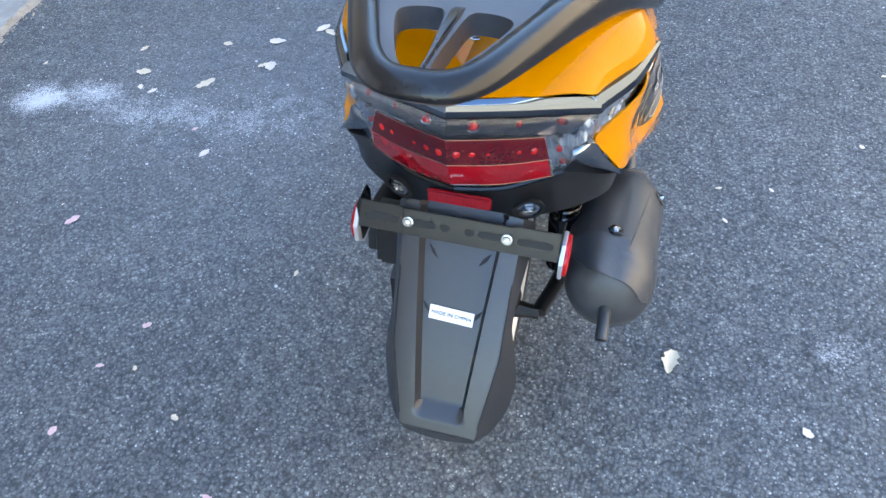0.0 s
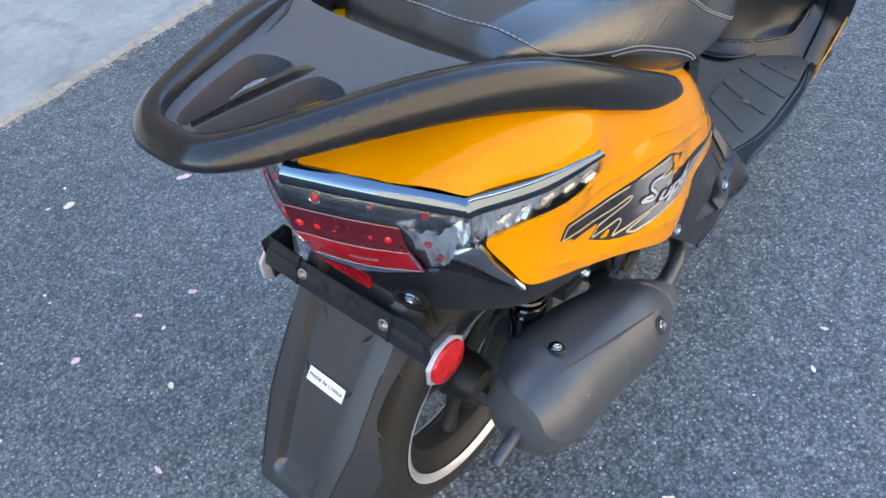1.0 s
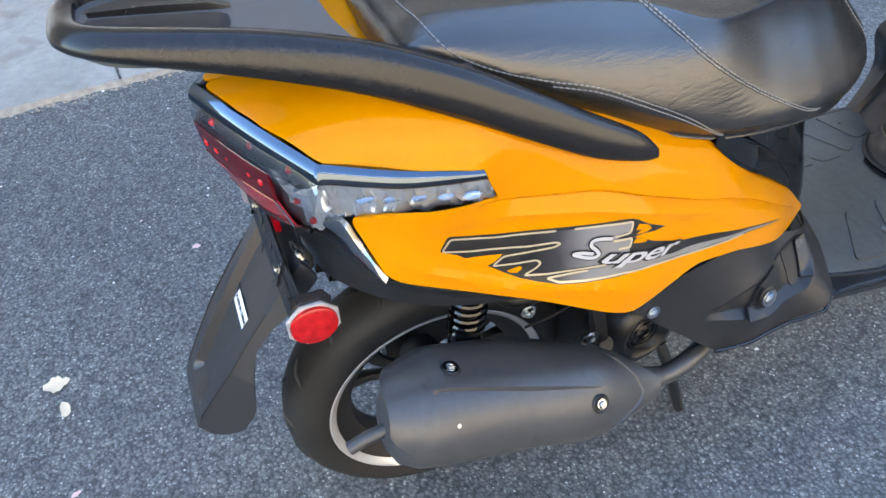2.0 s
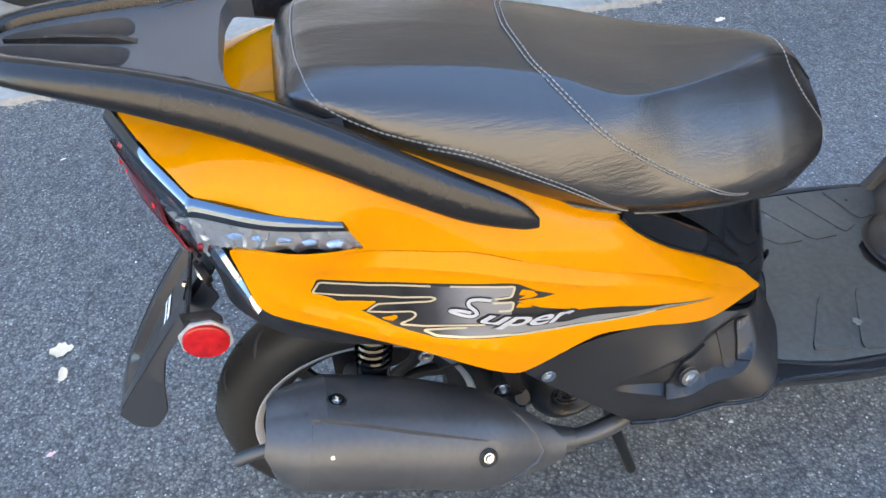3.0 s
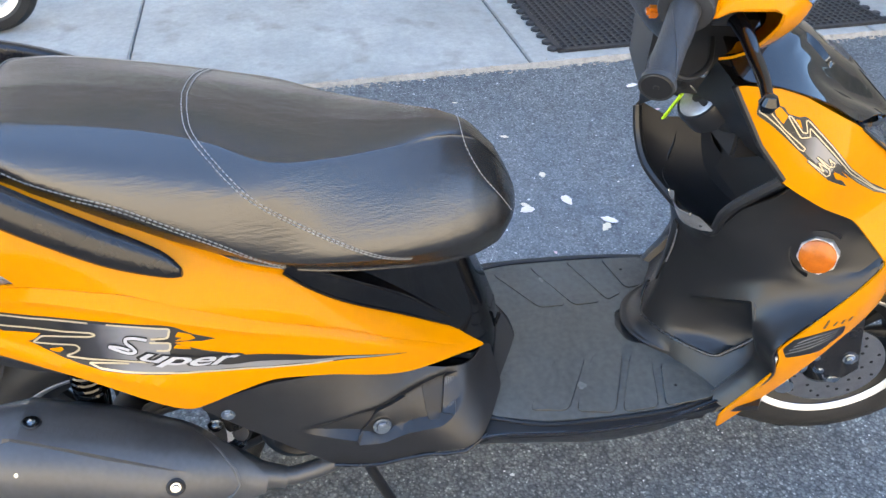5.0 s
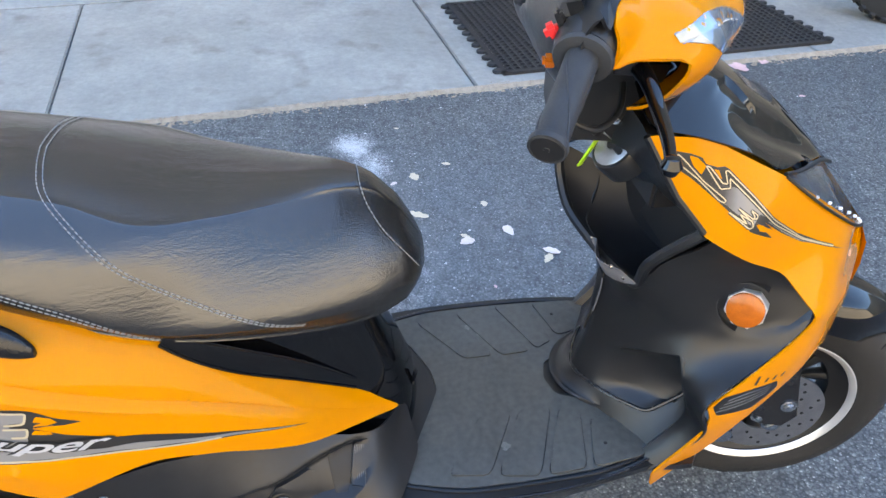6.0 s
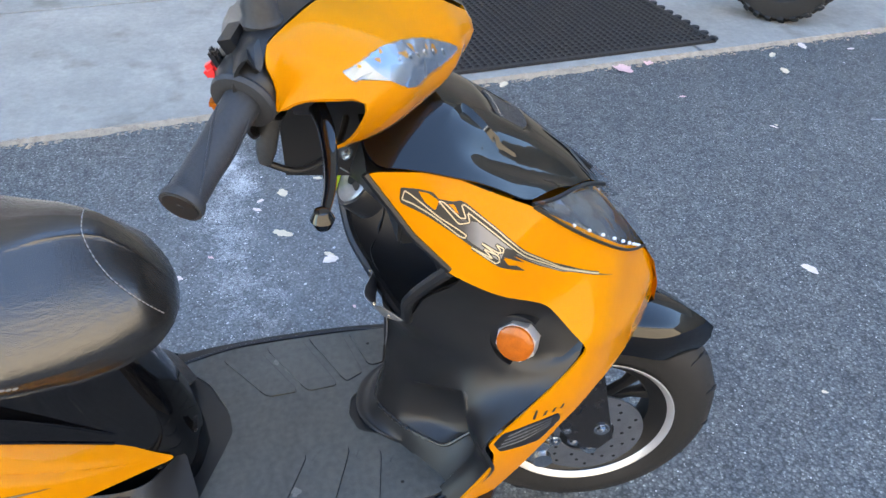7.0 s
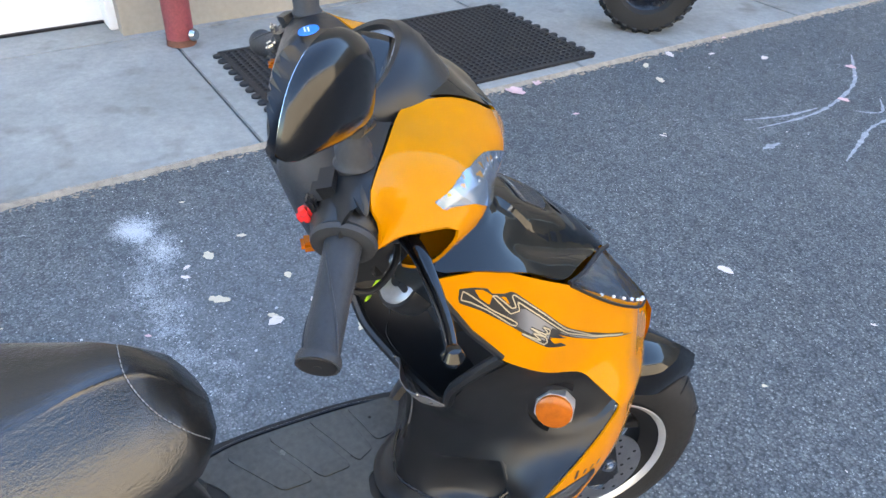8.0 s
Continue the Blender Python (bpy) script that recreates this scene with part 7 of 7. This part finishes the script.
part("gauge_needle", block((0.002, 0.045, 0.001), G @ pose(0.01, 0.012, 0.0015, 0, 0, -40), 0), SCREWRED, bars)
for k in range(11):
    a = radians(220 - 26 * k)
    part("gauge_mark", block((0.002, 0.008, 0.0006), G @ pose(0.06 * math.cos(a), 0.06 * math.sin(a), 0.0006, 0, 0, math.degrees(a) - 90), 0), INK, bars)

MIRRORBACK = material("polished_black_plastic", (0.005, 0.005, 0.0055), 0.14, 0, 0, 0.5)
for s in (1, -1):
    A, B = Vector((s * 0.2, -0.032, 0.985)), Vector((s * 0.298, -0.0675, 0.949))
    d = (B - A).normalized()
    part("grip", tube([A, A + d * 0.004, A + d * 0.005, A + d * 0.05, A + d * 0.1, B - d * 0.008, B - d * 0.004, B], [0.02, 0.02, 0.0155, 0.0145, 0.0148, 0.0165, 0.0175, 0.0168], 28), GRIPRUB, bars, "ribbed black rubber grip")
    part("grip_end", lathe([(0, 0.001), (0.0025, 0.001), (0.003, 0.0005), (0.014, 0.0008), (0.015, 0.0)], 24, aim(B, d)), DARK, bars)
    ribs = bmesh.new()
    for k in range(3):
        pts = []
        for j in range(13):
            a = 0.9 + k * 2.1 + 0.16 * j
            q = A + d * (0.02 + 0.007 * j)
            side = d.cross(Vector((0, 0, 1))).normalized()
            upv = side.cross(d)
            pts.append(q + (side * math.cos(a) + upv * math.sin(a)) * 0.0149)
        join(ribs, tube(pts, 0.001, 5))
    part("grip_rib", ribs, GRIPRUB, bars)
    sw = tube([A - d * 0.055, A - d * 0.045, A - d * 0.01, A - d * 0.002], [0.022, 0.029, 0.03, 0.026], 20)
    part("switch_housing", sw, BLACK, bars, "black switch housing")
    part("switch_block", block((0.05, 0.042, 0.034), Matrix.Translation(A - d * 0.03 + Vector((0, -0.012, 0.022))) @ pose(0, 0, 0, 20, s * 18, s * -18), 0.014, 4), BLACK, bars)
    part("grip_flange", lathe([(0.018, 0), (0.0265, 0.0), (0.028, 0.003), (0.0265, 0.007), (0.018, 0.008)], 28, aim(A - d * 0.002, d)), GRIPRUB, bars)
    part("rocker", block((0.012, 0.008, 0.03), Matrix.Translation(A - d * 0.022 + Vector((0, -0.026, 0.014))) @ pose(0, 0, 0, 25), 0.003), SATIN if s > 0 else STEEL, bars)
    part("push_switch", block((0.014, 0.014, 0.014), Matrix.Translation(A - d * 0.028 + Vector((0, -0.036, 0.004 if s > 0 else 0.0))) @ pose(0, 0, 0, 30), 0.004), SCREWRED if s > 0 else STEEL, bars, "red stop switch" if s > 0 else "")
    part("low_switch", block((0.016, 0.014, 0.01), Matrix.Translation(A - d * 0.024 + Vector((0, -0.034, -0.022))), 0.003), ORANGE, bars, "orange switch")
    part("lever", tube(curve([(s * 0.165, 0.015, 0.975), (s * 0.195, 0.03, 0.962), (s * 0.225, 0.036, 0.95), (s * 0.265, 0.038, 0.942), (s * 0.296, 0.035, 0.938)], 6), [0.009 - 0.00016 * k for k in range(25)], 12, 0.7), GLOSS, bars, "black brake lever with a ball end")
    part("lever_ball", lathe([(0, -0.0095), (0.006, -0.0075), (0.0095, 0), (0.006, 0.0075), (0, 0.0095)], 20, Matrix.Translation((s * 0.298, 0.035, 0.938))), GLOSS, bars)
    part("lever_perch", block((0.035, 0.03, 0.026), Matrix.Translation((s * 0.165, 0.012, 0.972)) @ pose(0, 0, 0, 0, s * 15, 0), 0.006), SATIN, bars)
    boot = [(0.019, 0.0), (0.02, 0.004), (0.017, 0.008), (0.0185, 0.012), (0.0155, 0.016), (0.016, 0.024), (0.012, 0.03), (0.011, 0.036), (0, 0.036)]
    part("mirror_boot", lathe([(r * 0.95, h * 1.15) for r, h in boot], 24, aim((s * 0.165, -0.016, 1.024), (s * 0.05, -0.05, 1))), GRIPRUB, bars)
    J, U = Vector((s * 0.257, -0.023, 1.122)), Vector((s * 0.777, -0.585, 0.24)).normalized()
    part("mirror_stem", tube(curve([(s * 0.164, -0.017, 1.05), (s * 0.17, -0.018, 1.075), (s * 0.2, -0.02, 1.098), J], 6), [0.006] * 19, 10), GLOSS, bars)
    Wv = Vector((s * -0.05, 0.15, 0.98))
    Wv = (Wv - U * Wv.dot(U)).normalized()
    D = U.cross(Wv).normalized()
    if D.y < 0:
        D = -D
    shrink = 0.92
    mid = J + U * 0.05 + Wv * 0.027
    shape = curve([(-0.052, -0.026, 0), (-0.02, -0.034, 0), (0.02, -0.035, 0), (0.046, -0.033, 0), (0.05, -0.018, 0), (0.044, 0.012, 0), (0.026, 0.033, 0), (-0.002, 0.04, 0), (-0.032, 0.03, 0), (-0.05, 0.004, 0)], 4, True)
    rings = [[mid + U * (q.x * k * shrink) + Wv * (q.y * k * shrink) + D * d for q in shape] for k, d in ((0.95, -0.006), (1.0, -0.005), (1.0, 0.0), (0.95, 0.004), (0.82, 0.009), (0.6, 0.013), (0.25, 0.015))]
    head = part("mirror_head", loft(rings), MIRRORBACK, bars, "black mirror housing")
    part("mirror_glass", loft([[mid + U * (q.x * 0.92 * shrink) + Wv * (q.y * 0.92 * shrink) + D * d for q in shape] for d in (-0.0062, -0.0072)]), CHROME, bars, "mirror glass")
    part("mirror_neck", tube([J - U * 0.006, J + U * 0.008, J + U * 0.02 + D * 0.004], [0.006, 0.0075, 0.006], 12), SATIN, bars)
part("blue_sticker", lathe([(0, 0.0012), (0.0115, 0.0012), (0.012, 0.0)], 24, aim(Vector(bar_surface(-0.099, BS * radians(100))) + Vector((0, 0, 0.001)), (0, -0.25, 1))), BLUE, bars, "round blue sticker")
for k in range(3):
    part("sticker_bar", block((0.012, 0.0018, 0.0005), Matrix.Translation(Vector(bar_surface(-0.099, BS * radians(100))) + Vector((0, 0.004 - 0.004 * k, 0.0026))) @ pose(0, 0, 0, 12), 0), WHITE, bars)
part("cable_boot", tube([(0.155, -0.02, 0.945), (0.158, -0.025, 0.93), (0.16, -0.028, 0.912), (0.16, -0.03, 0.9)], [0.009, 0.0105, 0.0095, 0.006], 12), GRIPRUB, bars)
part("throttle_cable", tube(curve([(0.16, -0.03, 0.9), (0.15, -0.0, 0.885), (0.11, 0.03, 0.885), (0.06, 0.04, 0.9)], 6), 0.0035, 8), DARK, bars)
part("column_cover", loft([[Vector((sx * w, y, z)) for sx, y in ((-1, -0.03), (1, -0.03), (1, 0.08), (-1, 0.08))] for z, w in ((0.82, 0.06), (0.9, 0.07), (0.93, 0.09))]), DARK, bars)

# ---- silencer, pipe ----
CAN0, CAN1 = Vector((0.188, -0.07, 0.428)), Vector((0.192, 0.25, 0.33))


def can(t, r=0.0, up=0.0):
    return CAN0.lerp(CAN1, t) + Vector((0, 0, up))


exhaust = new("exhaust")
exhaust.parent = scooter
tagged(exhaust, "matt black exhaust with a bolted heat shield")
part("silencer", tube([can(-0.01), can(0.0), can(0.03), can(0.09), can(0.2), can(0.7), can(0.85), can(0.98), can(1.1), can(1.2)], [0.02, 0.038, 0.052, 0.06, 0.063, 0.06, 0.052, 0.036, 0.02, 0.016], 40), MUFFLER, exhaust, "round black silencer body")
part("tail_pipe", tube([can(0.02) + Vector((0.0, 0, -0.012)), CAN0 + Vector((0.002, -0.03, -0.018)), CAN0 + Vector((0.002, -0.05, -0.026))], 0.0085, 16), MUFFLER, exhaust)
part("tail_pipe_bore", lathe([(0, 0.0008), (0.0065, 0.0008), (0.0068, 0.0)], 16, aim(CAN0 + Vector((0.002, -0.05, -0.026)), (0, -0.5, -0.2))), DARK, exhaust)
axis = (CAN1 - CAN0).normalized()
e_out = Vector((1, 0, 0))
e_up = e_out.cross(axis).normalized() * 1.0
if e_up.z < 0:
    e_up = -e_up


def crease_a(t):
    return 80 - 34 * t


def shield_pt(t, a, lift=0.0):
    """A place on the heat shield; a: degrees up from straight out."""
    r = 0.068 + lift - 0.03 * smooth((t - 0.72) / 0.42) - 0.024 * ramp((0.16 - t) / 0.2)
    wide = 2 + 4 * min(1, max(0, (0.75 - t) / 0.6))
    r -= 0.014 * min(1, max(0, (crease_a(t) - a) / wide)) * min(1, max(0, (0.8 - t) / 0.65)) * smooth((t - 0.1) / 0.04)
    r += 0.012 * smooth((a - 84) / 40) * smooth((0.8 - t) / 0.4)
    q = radians(a)
    return can(t) + (e_out * math.cos(q) + e_up * math.sin(q)) * r


def heat_shield():
    ends = table([(-0.05, 30, 110), (-0.02, 12, 126), (0.05, -6, 140), (0.12, -12, 148), (0.5, -17, 142), (0.75, -18, 130), (0.95, -14, 100), (1.05, 0, 75), (1.12, 22, 50)])
    rings = []
    for k in range(47):
        t = -0.045 + 1.155 * k / 46
        lo, hi = ends(t)
        c = min(max(crease_a(t), lo + 4), hi - 6)
        w = min(2 + 4 * min(1, max(0, (0.75 - t) / 0.6)), (c - lo) * 0.8)
        cols = [lo + (c - w - lo) * j / 13 for j in range(14)] + [c] + [c + (hi - c) * j / 12 for j in range(1, 13)]
        face = [shield_pt(t, v) for v in cols]
        rings.append(face + [can(t).lerp(p, 0.94) for p in face[::-1]])
    return loft(rings)


part("heat_shield", heat_shield(), MUFFLER, exhaust, "matt black heat shield", 15)
part("shield_edge", tube([shield_pt(t, a, 0.001) for t, a in ((0.76, -15), (0.9, 0), (0.98, 20), (1.0, 38), (0.97, 60), (0.9, 85), (0.78, 112))], [0.001, 0.002, 0.0025, 0.0025, 0.0025, 0.002, 0.001], 6), MUFFLER, exhaust)
for t, a in ((0.19, 95), (0.18, 36), (0.75, 36)):
    p = shield_pt(t, a)
    w = (p - can(t)).normalized()
    part("bolt_cup", lathe([(0.0, 0.0012), (0.009, 0.0012), (0.0105, 0.0022), (0.0125, 0.0006)], 24, aim(p, w)), DARK, exhaust)
    bolt(p + w * 0.001, w, exhaust, 0.006 if t < 0.5 else 0.0045, 0.006)
# raised warning on the shield
bm = curve_text("BURN WARNING", 0.0125, 1.15)
bmesh.ops.triangulate(bm, faces=bm.faces)
FAINT = material("faint_raised_letters", (0.06, 0.06, 0.063), 0.45)
for v in bm.verts:
    c = shield_pt(0.4 + v.co.x / 0.335, 86 - 8 * (v.co.x / 0.07) * 0.4 + math.degrees(v.co.y / 0.066), 0.0008)
    v.co = c
bmesh.ops.recalc_face_normals(bm, faces=bm.faces)
part("warning_words", bm, FAINT, exhaust)
part("header_pipe", tube(curve([can(1.15), (0.193, 0.33, 0.314), (0.186, 0.375, 0.322), (0.16, 0.42, 0.318), (0.1, 0.45, 0.3)], 6), 0.0135, 16), MUFFLER, exhaust, "black header pipe")

# ---- engine, shock, stand ----
engine = new("engine")
engine.parent = scooter
tagged(engine, "dark cast engine with a round fan cover")
part("crankcase", loft([[Vector((x, y + dy, z + dz)) for dy, dz in ((-0.07, -0.05), (0.06, -0.055), (0.085, 0.02), (0.03, 0.075), (-0.06, 0.06))] for x, y, z in ((-0.09, 0.3, 0.31), (0.02, 0.3, 0.31), (0.07, 0.31, 0.31))]), DARK, engine)
part("drive_case", loft([[Vector((x, y, z)) for y, z in ((0.0, 0.18), (0.1, 0.2), (0.3, 0.25), (0.36, 0.31), (0.3, 0.38), (0.1, 0.34), (0.0, 0.29))] for x in (-0.15, -0.075)]), GREYPL, engine)
fan = aim((0.115, 0.335, 0.32), (1, 0.1, 0.05))
part("fan_cover", lathe([(0.03, 0.0), (0.036, 0.012), (0.042, 0.015), (0.052, 0.012), (0.06, 0.0), (0.064, -0.02), (0.066, -0.06)], 40, fan), BLACK, engine, "round black fan cover")
part("fan_bore", lathe([(0, -0.012), (0.034, -0.012), (0.036, 0.0)], 32, fan), DARK, engine)
for r in (0.01, 0.018, 0.026):
    part("fan_ring", lathe([(r, 0.006), (r + 0.0025, 0.008), (r + 0.005, 0.006), (r + 0.0025, 0.004), (r, 0.006)], 32, fan), BLACK, engine)
for k in range(6):
    a = math.pi * k / 6
    part("fan_spoke", tube([fan @ Vector((0.034 * math.cos(a), 0.034 * math.sin(a), 0.003)), fan @ Vector((-0.034 * math.cos(a), -0.034 * math.sin(a), 0.003))], 0.0015, 5), BLACK, engine)
part("cylinder", tube([(0.02, 0.36, 0.33), (0.02, 0.43, 0.35), (0.02, 0.5, 0.37)], [0.06, 0.055, 0.05], 16), GREYPL, engine)
part("swing_arm", tube(curve([(0.09, 0.035, 0.232), (0.115, 0.12, 0.25), (0.12, 0.22, 0.29), (0.1, 0.3, 0.31)], 6), [0.018] * 19, 12, 0.6), GREYPL, engine)
part("carburettor", block((0.05, 0.07, 0.06), Matrix.Translation((0.03, 0.24, 0.42)), 0.012, 3), GREYPL, engine)
part("intake_hose", tube(curve([(0.05, 0.24, 0.43), (0.09, 0.2, 0.45), (0.1, 0.13, 0.46), (0.08, 0.09, 0.5)], 6), 0.013, 12), BLACK, engine)
part("plug_cap", tube([(0.11, 0.25, 0.33), (0.13, 0.252, 0.345), (0.145, 0.254, 0.36)], [0.014, 0.015, 0.011], 14), DARK, engine)
part("bracket_arm", block((0.012, 0.022, 0.1), Matrix.Translation((0.14, 0.236, 0.415)) @ pose(0, 0, 0, 12), 0.003), SATIN, engine)
bolt((0.147, 0.224, 0.39), (1, 0, 0), engine, 0.008, 0.009)
bolt((0.147, 0.25, 0.345), (1, 0, 0), engine, 0.007, 0.009)
bolt((0.15, 0.125, 0.49), (1, 0, 0), engine, 0.0065, 0.008)
part("wire", tube(curve([(0.12, 0.14, 0.42), (0.13, 0.18, 0.44), (0.14, 0.21, 0.47), (0.13, 0.25, 0.47)], 6), 0.002, 6), DARK, engine)
part("air_box", block((0.1, 0.2, 0.11), Matrix.Translation((-0.1, 0.02, 0.45)) @ pose(0, 0, 0, -12), 0.02, 3), BLACK, engine)

S0, S1 = Vector((0.105, 0.075, 0.56)), Vector((0.112, 0.05, 0.34))
shock = new("shock_absorber")
shock.parent = scooter
tagged(shock, "black coil-over rear shock absorber")
part("damper", tube([S0.lerp(S1, 0.45), S0.lerp(S1, 0.5), S0.lerp(S1, 0.97), S1], [0.02, 0.0225, 0.021, 0.015], 20), GLOSS, shock)
part("rod", tube([S0, S0.lerp(S1, 0.5)], 0.012, 14), DARK, shock)
coil = []
dd = (S1 - S0).normalized()
sa = dd.orthogonal().normalized()
sb = dd.cross(sa)
for k in range(145):
    a = 2 * math.pi * k / 16
    coil.append(S0 + (S1 - S0) * (0.02 + 0.5 * k / 144) + (sa * math.cos(a) + sb * math.sin(a)) * 0.0215)
part("spring", tube(coil, 0.0032, 6), GLOSS, shock, "gloss black coil spring")
part("axle_nut", tube([(0.05, 0.035, 0.232), (0.075, 0.035, 0.232), (0.092, 0.035, 0.232)], [0.016, 0.012, 0.011], 6), DARK, scooter)

stand = new("centre_stand")
stand.parent = scooter
tagged(stand, "black centre stand, lowered to the asphalt")
for s in (1, -1):
    part("leg", tube(curve([(s * 0.07, 0.42, 0.2), (s * 0.085, 0.435, 0.15), (s * 0.09, 0.465, 0.06), (s * 0.092, 0.482, 0.012)], 5), 0.0095, 12), BLACK, stand)
    part("foot", lathe([(0, 0), (0.016, 0), (0.017, 0.003), (0.008, 0.006), (0, 0.006)], 20, pose(s * 0.093, 0.484, 0.001 - (0.004 if s > 0 else -0.004))), BLACK, stand)
part("cross_bar", tube([(-0.075, 0.42, 0.2), (0.075, 0.42, 0.2)], 0.011, 12), BLACK, stand)
